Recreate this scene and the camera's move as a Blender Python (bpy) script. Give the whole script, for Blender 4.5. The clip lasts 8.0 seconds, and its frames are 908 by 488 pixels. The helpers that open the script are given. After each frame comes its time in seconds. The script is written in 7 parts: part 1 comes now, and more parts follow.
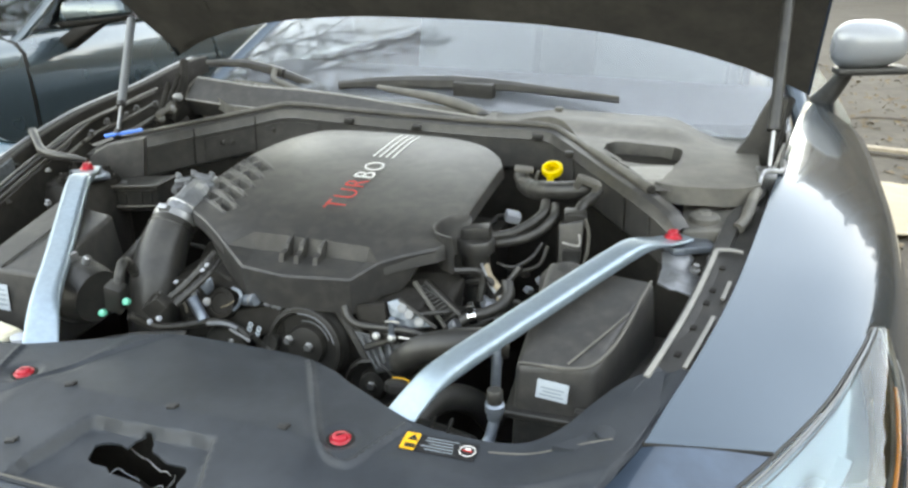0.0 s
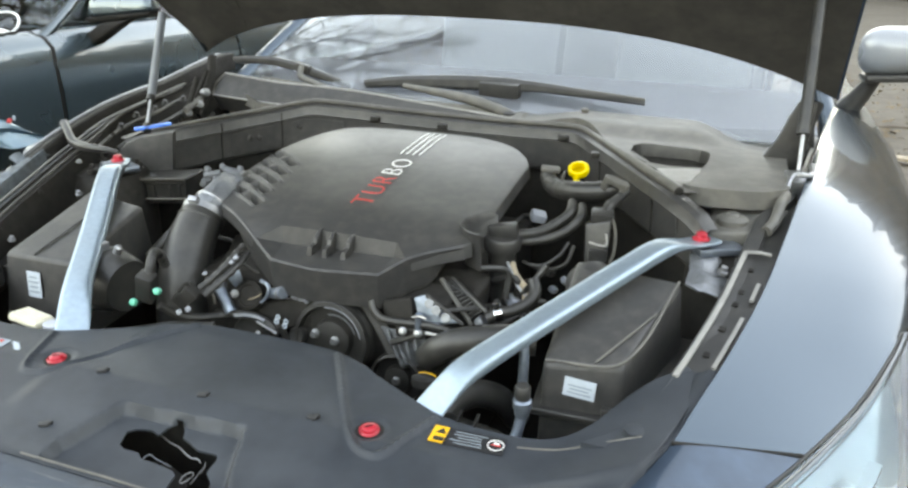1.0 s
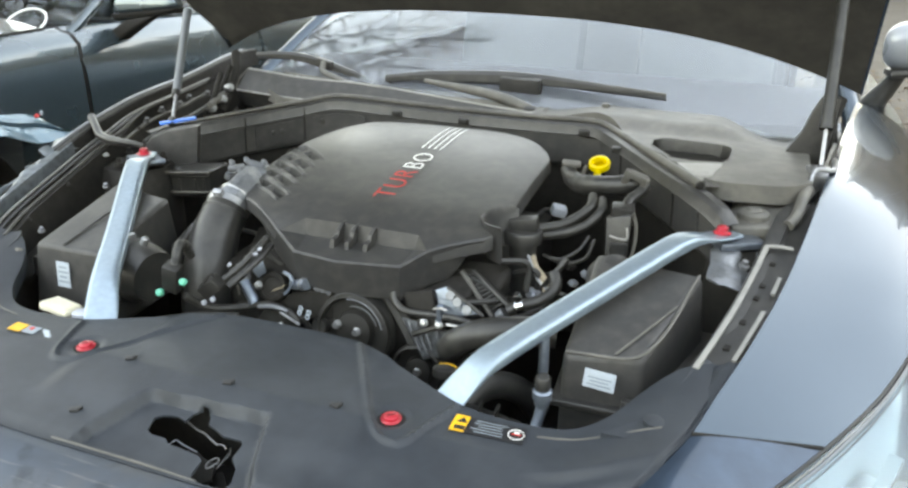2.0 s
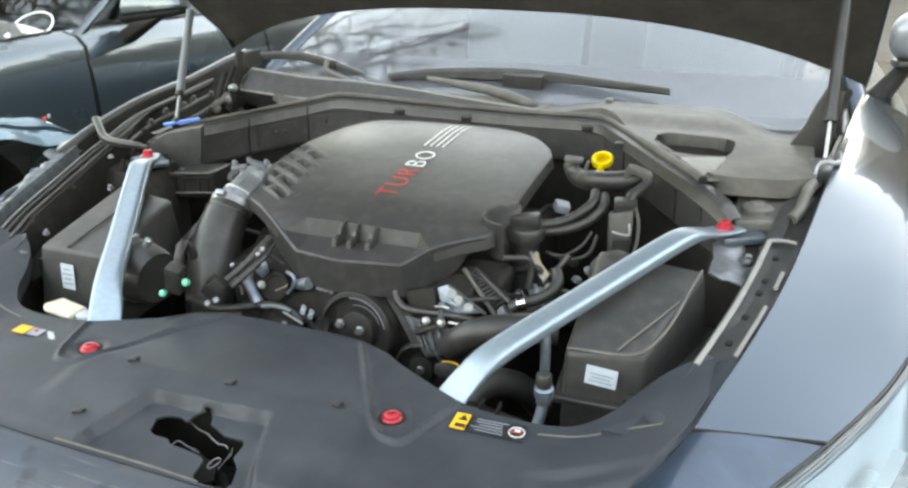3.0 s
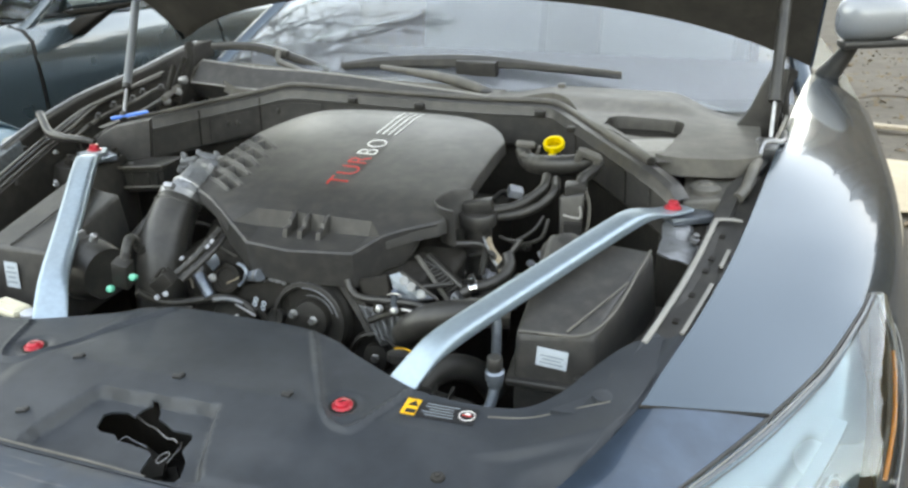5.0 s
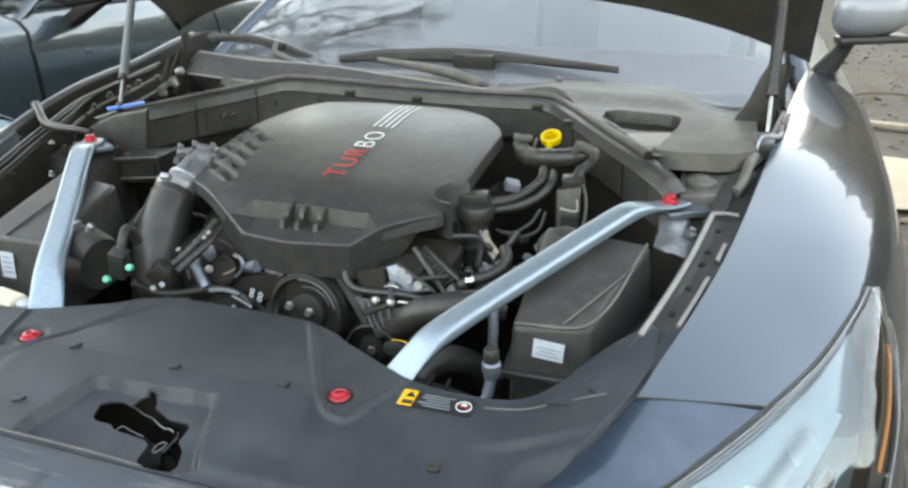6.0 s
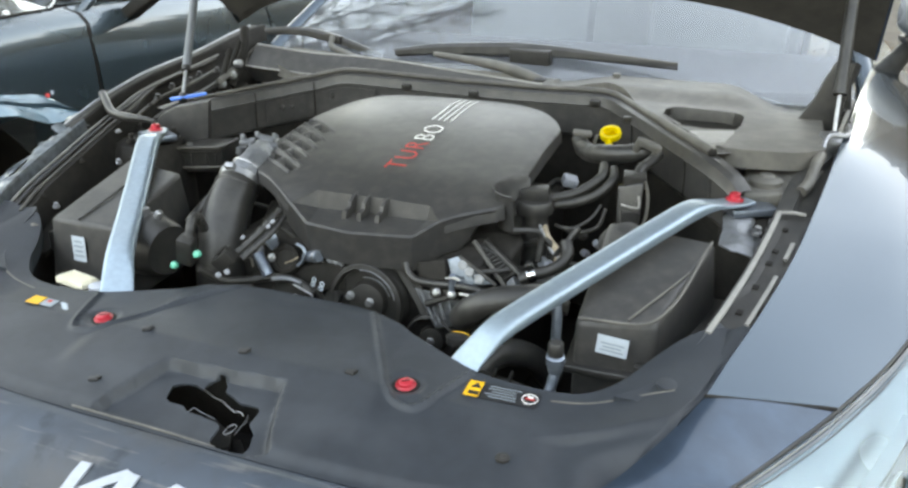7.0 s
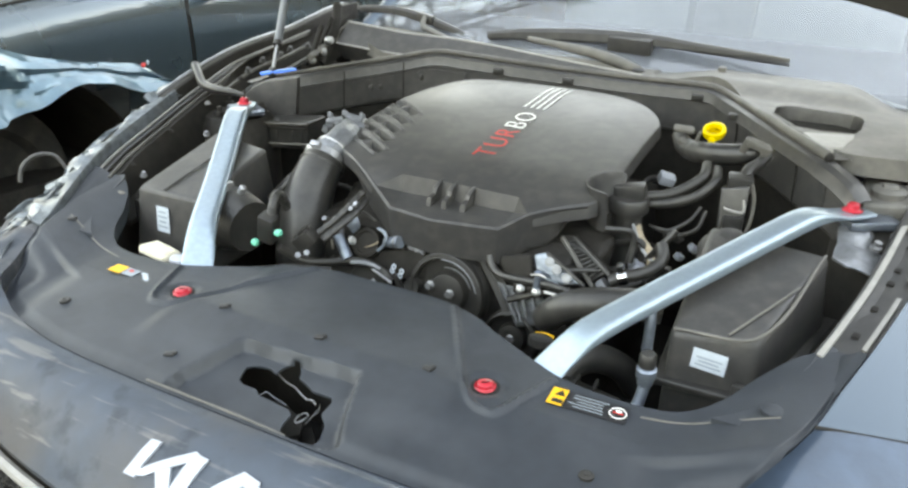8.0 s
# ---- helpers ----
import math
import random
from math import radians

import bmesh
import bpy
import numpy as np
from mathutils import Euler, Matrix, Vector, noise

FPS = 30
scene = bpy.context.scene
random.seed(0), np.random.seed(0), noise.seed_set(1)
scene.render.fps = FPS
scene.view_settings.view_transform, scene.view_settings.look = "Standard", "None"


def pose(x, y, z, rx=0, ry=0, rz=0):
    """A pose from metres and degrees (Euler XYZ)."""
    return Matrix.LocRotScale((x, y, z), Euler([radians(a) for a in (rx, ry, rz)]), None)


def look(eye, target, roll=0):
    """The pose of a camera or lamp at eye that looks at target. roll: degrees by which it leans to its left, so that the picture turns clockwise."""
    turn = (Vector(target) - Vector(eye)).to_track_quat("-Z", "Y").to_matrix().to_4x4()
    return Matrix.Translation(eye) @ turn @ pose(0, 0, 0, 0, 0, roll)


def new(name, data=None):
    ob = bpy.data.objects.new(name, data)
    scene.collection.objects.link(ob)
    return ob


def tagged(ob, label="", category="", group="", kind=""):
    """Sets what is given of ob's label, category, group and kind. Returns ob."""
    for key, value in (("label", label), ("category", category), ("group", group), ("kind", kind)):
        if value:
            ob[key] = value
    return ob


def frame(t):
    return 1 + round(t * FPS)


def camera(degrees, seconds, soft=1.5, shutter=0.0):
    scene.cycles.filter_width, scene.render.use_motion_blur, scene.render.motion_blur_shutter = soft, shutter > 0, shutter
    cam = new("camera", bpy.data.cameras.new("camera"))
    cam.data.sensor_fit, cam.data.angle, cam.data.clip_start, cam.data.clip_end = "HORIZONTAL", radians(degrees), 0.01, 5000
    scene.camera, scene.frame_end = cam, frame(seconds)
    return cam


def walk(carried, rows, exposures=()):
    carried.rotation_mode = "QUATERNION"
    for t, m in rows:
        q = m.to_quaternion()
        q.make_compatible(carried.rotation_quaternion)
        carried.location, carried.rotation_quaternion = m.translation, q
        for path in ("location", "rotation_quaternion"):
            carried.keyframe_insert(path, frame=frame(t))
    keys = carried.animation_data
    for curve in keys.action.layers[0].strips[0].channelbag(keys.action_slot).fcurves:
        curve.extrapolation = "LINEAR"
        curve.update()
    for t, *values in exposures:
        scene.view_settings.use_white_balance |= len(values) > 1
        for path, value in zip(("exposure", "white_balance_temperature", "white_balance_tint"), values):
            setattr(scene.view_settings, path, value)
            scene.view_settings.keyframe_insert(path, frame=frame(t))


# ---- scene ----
cam = camera(60.0, 8.0, soft=2.65)
PATH = [
    (0, (0.573, -0.112, 1.308), (-0.012, 1.673, 0.621), 0.9),
    (0.5, (0.563, -0.12, 1.304), (-0.031, 1.664, 0.626), 1.3),
    (1, (0.556, -0.126, 1.301), (-0.063, 1.65, 0.62), 1.7),
    (1.5, (0.556, -0.133, 1.299), (-0.089, 1.633, 0.617), 1.6),
    (2, (0.557, -0.138, 1.298), (-0.106, 1.619, 0.609), 1.5),
    (3.5, (0.579, -0.127, 1.299), (-0.109, 1.616, 0.598), 0.2),
    (4, (0.589, -0.124, 1.299), (-0.054, 1.633, 0.592), -0.4),
    (4.5, (0.593, -0.123, 1.296), (-0.025, 1.641, 0.583), -0.4),
    (6, (0.591, -0.127, 1.289), (-0.004, 1.638, 0.559), 0.4),
    (6.5, (0.583, -0.128, 1.289), (-0.008, 1.634, 0.551), 0.4),
    (7, (0.558, -0.146, 1.286), (-0.122, 1.584, 0.547), 0.6),
    (7.2, (0.54, -0.158, 1.286), (-0.215, 1.543, 0.552), 1.1),
    (7.5, (0.514, -0.168, 1.287), (-0.36, 1.476, 0.558), 1.2),
    (7.7, (0.507, -0.163, 1.282), (-0.404, 1.465, 0.555), 1.3),
    (8, (0.52, -0.106, 1.274), (-0.322, 1.534, 0.499), 2.1),
]
walk(cam, [(t, look(eye, target, roll)) for t, eye, target, roll in PATH], exposures=[(0.0, 3.99, 12700, 20), (4.0, 3.97, 12800, 20), (4.5, 3.90, 12700, 20), (6.5, 3.82, 12200, 20), (7.5, 3.92, 12200, 20), (8.0, 4.16, 13000, 20)])

# ---- world, sun, exposure ----
SUN_AZ, SUN_EL = 38.0, 13.0
world = bpy.data.worlds.new("world")
scene.world = world
world.use_nodes = True
sky = world.node_tree.nodes.new("ShaderNodeTexSky")
sky.sky_type, sky.sun_disc = "NISHITA", False
sky.sun_elevation, sky.sun_rotation = radians(SUN_EL), radians(SUN_AZ)
sky.air_density, sky.dust_density = 1.0, 0.08
world.node_tree.links.new(sky.outputs["Color"], world.node_tree.nodes["Background"].inputs["Color"])
world.node_tree.nodes["Background"].inputs["Strength"].default_value = 0.15
sun = new("sun", bpy.data.lights.new("sun", "SUN"))
sun.data.energy, sun.data.angle, sun.data.color = 0.5, radians(10), (1.0, 0.86, 0.68)
sdir = Vector((math.sin(radians(SUN_AZ)) * math.cos(radians(SUN_EL)), math.cos(radians(SUN_AZ)) * math.cos(radians(SUN_EL)), math.sin(radians(SUN_EL))))
sun.matrix_world = look(sdir * 30, (0, 0, 0))


# ---- materials ----
def mat(name, base, rough=0.5, metal=0.0, coat=0.0, var=0.15, scale=40.0, bump=0.0, bscale=300.0, dust=0.0, dustcol=(0.3, 0.27, 0.23), spec=0.5, big=4.0, rvar=0.1, trans=0.0, alpha=1.0, fade=None, scuff=None):
    """Principled surface with variation at two scales, fine relief and an optional film of dust."""
    m = bpy.data.materials.new(name)
    m.use_nodes = True
    nt = m.node_tree
    b = nt.nodes["Principled BSDF"]
    tc = nt.nodes.new("ShaderNodeTexCoord")

    def noise_tex(sc, detail=4.0):
        n = nt.nodes.new("ShaderNodeTexNoise")
        n.inputs["Scale"].default_value, n.inputs["Detail"].default_value = sc, detail
        nt.links.new(tc.outputs["Object"], n.inputs["Vector"])
        return n.outputs["Fac"]

    def ramp(fac, lo, hi, a, c):
        r = nt.nodes.new("ShaderNodeMapRange")
        for k, v in (("From Min", lo), ("From Max", hi), ("To Min", a), ("To Max", c)):
            r.inputs[k].default_value = v
        nt.links.new(fac, r.inputs["Value"])
        return r.outputs["Result"]

    def mix(fac, a, c):
        x = nt.nodes.new("ShaderNodeMix")
        x.data_type = "RGBA"
        if isinstance(fac, float):
            x.inputs[0].default_value = fac
        else:
            nt.links.new(fac, x.inputs[0])
        for i, v in ((6, a), (7, c)):
            if isinstance(v, tuple):
                x.inputs[i].default_value = (*v, 1)
            else:
                nt.links.new(v, x.inputs[i])
        return x.outputs[2]

    fine, broad = noise_tex(scale), noise_tex(big, 3.0)
    lo, hi = tuple(c * (1 - var) for c in base), tuple(min(1, c * (1 + var)) for c in base)
    col = mix(ramp(fine, 0.3, 0.7, 0.0, 1.0), lo, hi)
    col = mix(ramp(broad, 0.35, 0.65, 0.0, 0.5), col, tuple(c * (1 - 0.6 * var) for c in base))
    if dust:
        film = ramp(noise_tex(scale * 0.22, 8.0), 0.42, 0.75, dust * 0.25, dust)
        if fade:
            # the film of dust thins out along x
            sep, mul = nt.nodes.new("ShaderNodeSeparateXYZ"), nt.nodes.new("ShaderNodeMath")
            nt.links.new(tc.outputs["Object"], sep.inputs["Vector"])
            mul.operation = "MULTIPLY"
            nt.links.new(film, mul.inputs[0])
            nt.links.new(ramp(sep.outputs["X"], fade[0], fade[1], 1.0, 0.0), mul.inputs[1])
            film = mul.outputs[0]
        col = mix(film, col, dustcol)
    if scuff:
        # long shallow scratches and rubbed patches, the dark ones partly standing for mirrored branches
        mp = nt.nodes.new("ShaderNodeMapping")
        mp.inputs["Scale"].default_value, mp.inputs["Rotation"].default_value = (5.0, 60.0, 60.0), (0.0, 0.0, 0.25)
        nt.links.new(tc.outputs["Object"], mp.inputs["Vector"])
        sn = nt.nodes.new("ShaderNodeTexNoise")
        sn.inputs["Scale"].default_value, sn.inputs["Detail"].default_value = 1.6, 6.0
        nt.links.new(mp.outputs["Vector"], sn.inputs["Vector"])
        for fac, lo, hi, c in ((sn.outputs["Fac"], 0.60, 0.68, scuff), (noise_tex(22.0, 8.0), 0.56, 0.66, tuple(c * 0.35 for c in base))):
            mul = nt.nodes.new("ShaderNodeMath")
            mul.operation = "MULTIPLY"
            nt.links.new(ramp(fac, lo, hi, 0.0, 0.55), mul.inputs[0])
            nt.links.new(ramp(sep.outputs["X"], fade[0], fade[1], 1.0, 0.12), mul.inputs[1])
            col = mix(mul.outputs[0], col, c)
    nt.links.new(col, b.inputs["Base Color"])
    nt.links.new(ramp(broad, 0.3, 0.7, max(0.02, rough - rvar), min(1.0, rough + rvar)), b.inputs["Roughness"])
    b.inputs["Metallic"].default_value = metal
    if fade:
        nt.links.new(ramp(sep.outputs["X"], fade[0], fade[1], 0.62, rough), b.inputs["Roughness"])
        nt.links.new(ramp(sep.outputs["X"], fade[0], fade[1], 0.04, coat), b.inputs["Coat Weight"])
        nt.links.new(ramp(sep.outputs["X"], fade[0], fade[1], 0.15, metal), b.inputs["Metallic"])
    b.inputs["Specular IOR Level"].default_value = spec
    b.inputs["Coat Weight"].default_value = coat
    b.inputs["Coat Roughness"].default_value = 0.03
    b.inputs["Transmission Weight"].default_value = trans
    b.inputs["Alpha"].default_value = alpha
    if bump:
        bp = nt.nodes.new("ShaderNodeBump")
        bp.inputs["Strength"].default_value, bp.inputs["Distance"].default_value = bump, 0.002
        nt.links.new(noise_tex(bscale, 6.0), bp.inputs["Height"])
        nt.links.new(bp.outputs["Normal"], b.inputs["Normal"])
    return m


M = {}
M["paint"] = mat("car_paint_slate", (0.043, 0.069, 0.090), 0.24, 0.75, 0.6, 0.06, 900, 0.0, rvar=0.03)
M["paint_other"] = mat("car_paint_silver_blue", (0.046, 0.076, 0.090), 0.26, 0.6, 1.0, 0.06, 700, dust=0.05, rvar=0.03)
M["nose"] = mat("dusty_car_paint", (0.034, 0.058, 0.086), 0.32, 0.6, 0.6, 0.18, 30, 0.10, 160, dust=0.80, dustcol=(0.090, 0.074, 0.060), big=9.0, spec=0.40, fade=(0.10, 0.48), scuff=(0.17, 0.165, 0.16))
M["emblem"] = mat("white_metal_emblem", (0.33, 0.37, 0.42), 0.45, 0.1, 0.05, 0.08, 90, dust=0.15)
M["strip"] = mat("dull_flange_strip", (0.27, 0.265, 0.255), 0.6, 0.2, 0.0, 0.15, 70, 0.2, 300, dust=0.3)
M["bent"] = mat("bent_painted_sheet", (0.058, 0.135, 0.175), 0.32, 0.5, 0.6, 0.12, 60, 0.08, 90, dust=0.12)
M["torn"] = mat("scraped_metal_edge", (0.115, 0.145, 0.165), 0.38, 0.45, 0.4, 0.5, 70, 0.4, 120, dust=0.3, dustcol=(0.20, 0.185, 0.165))
M["cover"] = mat("moulded_black_plastic", (0.027, 0.0275, 0.029), 0.44, 0, 0, 0.12, 220, 0.12, 900, dust=0.12)
M["shroud"] = mat("dusty_black_plastic_shroud", (0.0165, 0.0215, 0.0275), 0.50, 0, 0, 0.18, 60, 0.14, 700, dust=0.16, dustcol=(0.125, 0.14, 0.155), spec=0.4)
M["cowl"] = mat("grey_cowl_plastic", (0.075, 0.073, 0.068), 0.6, 0, 0, 0.15, 120, 0.15, 700, dust=0.3)
M["black"] = mat("black_plastic", (0.017, 0.0175, 0.018), 0.38, 0, 0, 0.25, 150, 0.1, 700, dust=0.09)
M["rubber"] = mat("black_rubber", (0.015, 0.0155, 0.016), 0.42, 0, 0, 0.25, 120, 0.15, 600, dust=0.10)
M["pulley"] = mat("worn_black_pulley", (0.012, 0.0115, 0.011), 0.55, 0.1, 0, 0.3, 90, 0.15, 300, dust=0.06)
M["deep"] = mat("grimy_dark_metal", (0.016, 0.015, 0.014), 0.7, 0.1, 0, 0.4, 60, 0.4, 200, dust=0.12, dustcol=(0.08, 0.065, 0.05), spec=0.25)
M["alu"] = mat("cast_aluminium", (0.22, 0.27, 0.33), 0.36, 0.8, 0, 0.18, 80, 0.5, 260, dust=0.12)
M["brace"] = mat("satin_silver_brace", (0.28, 0.38, 0.45), 0.36, 0.65, 0.15, 0.08, 120, 0.08, 700, rvar=0.08, dust=0.12)
M["steel"] = mat("zinc_steel", (0.36, 0.37, 0.38), 0.42, 0.9, 0, 0.2, 120, 0.1, 500, dust=0.1)
M["chrome"] = mat("dull_chrome", (0.6, 0.62, 0.64), 0.18, 1.0, 0, 0.08, 60)
M["red"] = mat("red_anodised_cap", (0.50, 0.020, 0.035), 0.35, 0.15, 0.4, 0.12, 90)
M["redprint"] = mat("red_print", (0.60, 0.035, 0.03), 0.5, 0, 0, 0.08, 200)
M["whiteprint"] = mat("white_print", (0.72, 0.72, 0.70), 0.5, 0, 0, 0.06, 200)
M["paper"] = mat("paper_label", (0.41, 0.48, 0.54), 0.6, 0, 0, 0.06, 90, dust=0.08)
M["ink"] = mat("grey_ink", (0.25, 0.30, 0.34), 0.6, 0, 0, 0.1, 90)
M["yellow"] = mat("yellow_plastic", (0.72, 0.50, 0.01), 0.42, 0, 0.1, 0.08, 90)
M["amberprint"] = mat("amber_print", (0.80, 0.40, 0.02), 0.5, 0, 0, 0.08, 90)
M["labelblack"] = mat("black_label", (0.010, 0.011, 0.013), 0.45, 0, 0, 0.1, 90)
M["blue"] = mat("blue_plastic", (0.012, 0.22, 0.78), 0.4, 0, 0.1, 0.1, 60)
M["green"] = mat("green_clip", (0.02, 0.42, 0.30), 0.4, 0, 0.2, 0.1, 60)
M["cream"] = mat("cream_cap", (0.66, 0.62, 0.50), 0.5, 0, 0, 0.12, 60, dust=0.15)
M["palecon"] = mat("pale_connector", (0.38, 0.41, 0.46), 0.45, 0, 0, 0.1, 60)
M["white"] = mat("light_housing", (0.17, 0.23, 0.26), 0.25, 0.3, 0.3, 0.05, 40)
M["strutgrey"] = mat("grey_strut_tube", (0.15, 0.165, 0.18), 0.4, 0.2, 0, 0.1, 60, dust=0.1)
M["cast"] = mat("dull_cast_alloy", (0.20, 0.215, 0.235), 0.46, 0.6, 0, 0.25, 80, 0.6, 200, dust=0.15)
M["amber"] = mat("amber_reflector", (0.55, 0.15, 0.025), 0.2, 0, 0.6, 0.1, 60)
# cap colour lifted above the car paint to stand in for glare
M["glarecap"] = mat("glare_paled_mirror_cap", (0.27, 0.29, 0.31), 0.34, 0.25, 0.5, 0.06, 300, dust=0.1)
M["tyre"] = mat("tyre_rubber", (0.02, 0.02, 0.02), 0.8, 0, 0, 0.2, 60, 0.4, 200, dust=0.2)
M["bark"] = mat("bare_bark", (0.13, 0.105, 0.085), 0.85, 0, 0, 0.3, 8, 0.5, 40)
M["card"] = mat("brown_cardboard", (0.50, 0.40, 0.28), 0.8, 0, 0, 0.1, 12, 0.2, 60, dust=0.1)
M["wood"] = mat("weathered_wood", (0.36, 0.29, 0.21), 0.8, 0, 0, 0.25, 30, 0.4, 80)
M["pebble"] = mat("pebbles", (0.15, 0.13, 0.11), 0.85, 0, 0, 0.35, 20, 0.3, 80)
M["leaf"] = mat("dead_leaves", (0.17, 0.115, 0.065), 0.8, 0, 0, 0.35, 9, 0.2, 60)
M["woods"] = mat("winter_woods", (0.085, 0.07, 0.055), 0.95, 0, 0, 0.5, 0.6, 0, big=0.05)
M["liner"] = mat("hood_liner_felt", (0.030, 0.027, 0.024), 0.9, 0, 0, 0.25, 60, 0.5, 300, dust=0.12)
M["seal"] = mat("rubber_seal", (0.05, 0.048, 0.045), 0.55, 0, 0, 0.15, 90, 0.1, 500, dust=0.25)
M["interior"] = mat("dark_interior", (0.045, 0.042, 0.055), 0.8, 0, 0, 0.15, 40, 0.2, 300)
M["upholstery"] = mat("grey_upholstery", (0.17, 0.185, 0.20), 0.75, 0, 0, 0.12, 40, 0.2, 300)


def glass_mat(name, tint, ior=1.5):
    m = bpy.data.materials.new(name)
    m.use_nodes = True
    b = m.node_tree.nodes["Principled BSDF"]
    b.inputs["Base Color"].default_value = (*tint, 1)
    b.inputs["Roughness"].default_value, b.inputs["Transmission Weight"].default_value, b.inputs["IOR"].default_value = 0.02, 1.0, ior
    return m


def dusty(m, amount, col):
    """Lays a thin uneven film of dust over a clear material, which also pales it."""
    nt = m.node_tree
    b, out = nt.nodes["Principled BSDF"], nt.nodes["Material Output"]
    d = nt.nodes.new("ShaderNodeBsdfDiffuse")
    d.inputs["Color"].default_value = (*col, 1)
    n = nt.nodes.new("ShaderNodeTexNoise")
    n.inputs["Scale"].default_value, n.inputs["Detail"].default_value = 6.0, 8.0
    tc = nt.nodes.new("ShaderNodeTexCoord")
    nt.links.new(tc.outputs["Object"], n.inputs["Vector"])
    r = nt.nodes.new("ShaderNodeMapRange")
    r.inputs["To Min"].default_value, r.inputs["To Max"].default_value = amount * 0.6, amount * 1.4
    nt.links.new(n.outputs["Fac"], r.inputs["Value"])
    mx = nt.nodes.new("ShaderNodeMixShader")
    nt.links.new(r.outputs["Result"], mx.inputs["Fac"])
    nt.links.new(b.outputs["BSDF"], mx.inputs[1])
    nt.links.new(d.outputs["BSDF"], mx.inputs[2])
    nt.links.new(mx.outputs["Shader"], out.inputs["Surface"])
    return m


M["glass"] = glass_mat("windscreen_glass", (0.75, 0.82, 0.84), 1.52)
# the film is dust, and also pales the glass towards mirrored sky
dusty(M["glass"], 0.075, (0.40, 0.43, 0.47))
M["glass_other"] = glass_mat("tinted_car_glass", (0.50, 0.56, 0.56), 1.36)
M["lens"] = glass_mat("clear_headlight_lens", (0.86, 0.96, 0.97), 1.5)
gm = mat("dirt_ground", (0.095, 0.078, 0.060), 0.95, 0, 0, 0.35, 9, 0.9, 30, dust=0.4, dustcol=(0.14, 0.115, 0.09), big=0.7)
M["ground"] = gm


# ---- mesh helpers ----
def part(name, bm, material, parent=None, label="", smooth=True, flat=0.7):
    """Links a bmesh as one mesh object, under a thing or a part."""
    bmesh.ops.recalc_face_normals(bm, faces=bm.faces)
    me = bpy.data.meshes.new(name)
    if smooth:
        for f in bm.faces:
            f.smooth = True
        for e in bm.edges:
            if len(e.link_faces) == 2 and e.calc_face_angle(0) > flat:
                e.smooth = False
    bm.to_mesh(me)
    bm.free()
    me.materials.append(M[material])
    ob = new(name, me)
    ob.parent = parent
    if label:
        ob["label"] = label
    return ob


def thing(name, at, label, category, group="", kind=""):
    ob = new(name)
    ob.empty_display_size = 0.05
    return tagged(ob, label, category, group, kind)


def tab(rows, t):
    """Smooth interpolation in a small table of (t, a, b, ...)."""
    n = len(rows)
    if t <= rows[0][0]:
        i, u = 0, 0.0
    elif t >= rows[-1][0]:
        i, u = n - 2, 1.0
    else:
        i = max(k for k in range(n - 1) if rows[k][0] <= t)
        u = (t - rows[i][0]) / (rows[i + 1][0] - rows[i][0])
    p0, p1, p2, p3 = rows[max(0, i - 1)], rows[i], rows[i + 1], rows[min(n - 1, i + 2)]
    out = []
    h = p2[0] - p1[0]
    for k in range(1, len(p1)):
        m1 = (p2[k] - p0[k]) / (p2[0] - p0[0]) * h
        m2 = (p3[k] - p1[k]) / (p3[0] - p1[0]) * h
        u2, u3 = u * u, u * u * u
        out.append((2 * u3 - 3 * u2 + 1) * p1[k] + (u3 - 2 * u2 + u) * m1 + (3 * u2 - 2 * u3) * p2[k] + (u3 - u2) * m2)
    return out[0] if len(out) == 1 else out


def spline(pts, n):
    """n points along a smooth curve through pts."""
    rows, s = [], 0.0
    for i, p in enumerate(pts):
        if i:
            s += max(1e-6, (Vector(p) - Vector(pts[i - 1])).length)
        rows.append((s, *p))
    return [Vector(tab(rows, s * i / (n - 1))) for i in range(n)]


def step(a, b, x):
    t = min(1.0, max(0.0, (x - a) / (b - a)))
    return t * t * (3 - 2 * t)


def loft(rows, closed=False, bm=None):
    """A grid of quads through rows of points."""
    bm = bm or bmesh.new()
    vs = [[bm.verts.new(p) for p in r] for r in rows]
    for a, b in zip(vs, vs[1:]):
        n = len(a)
        for i in range(n if closed else n - 1):
            j = (i + 1) % n
            bm.faces.new((a[i], a[j], b[j], b[i]))
    return bm


def shell(bm, thick):
    """Gives an open sheet a thickness, inwards along its normals."""
    bmesh.ops.recalc_face_normals(bm, faces=bm.faces)
    bmesh.ops.solidify(bm, geom=list(bm.faces), thickness=thick)
    return bm


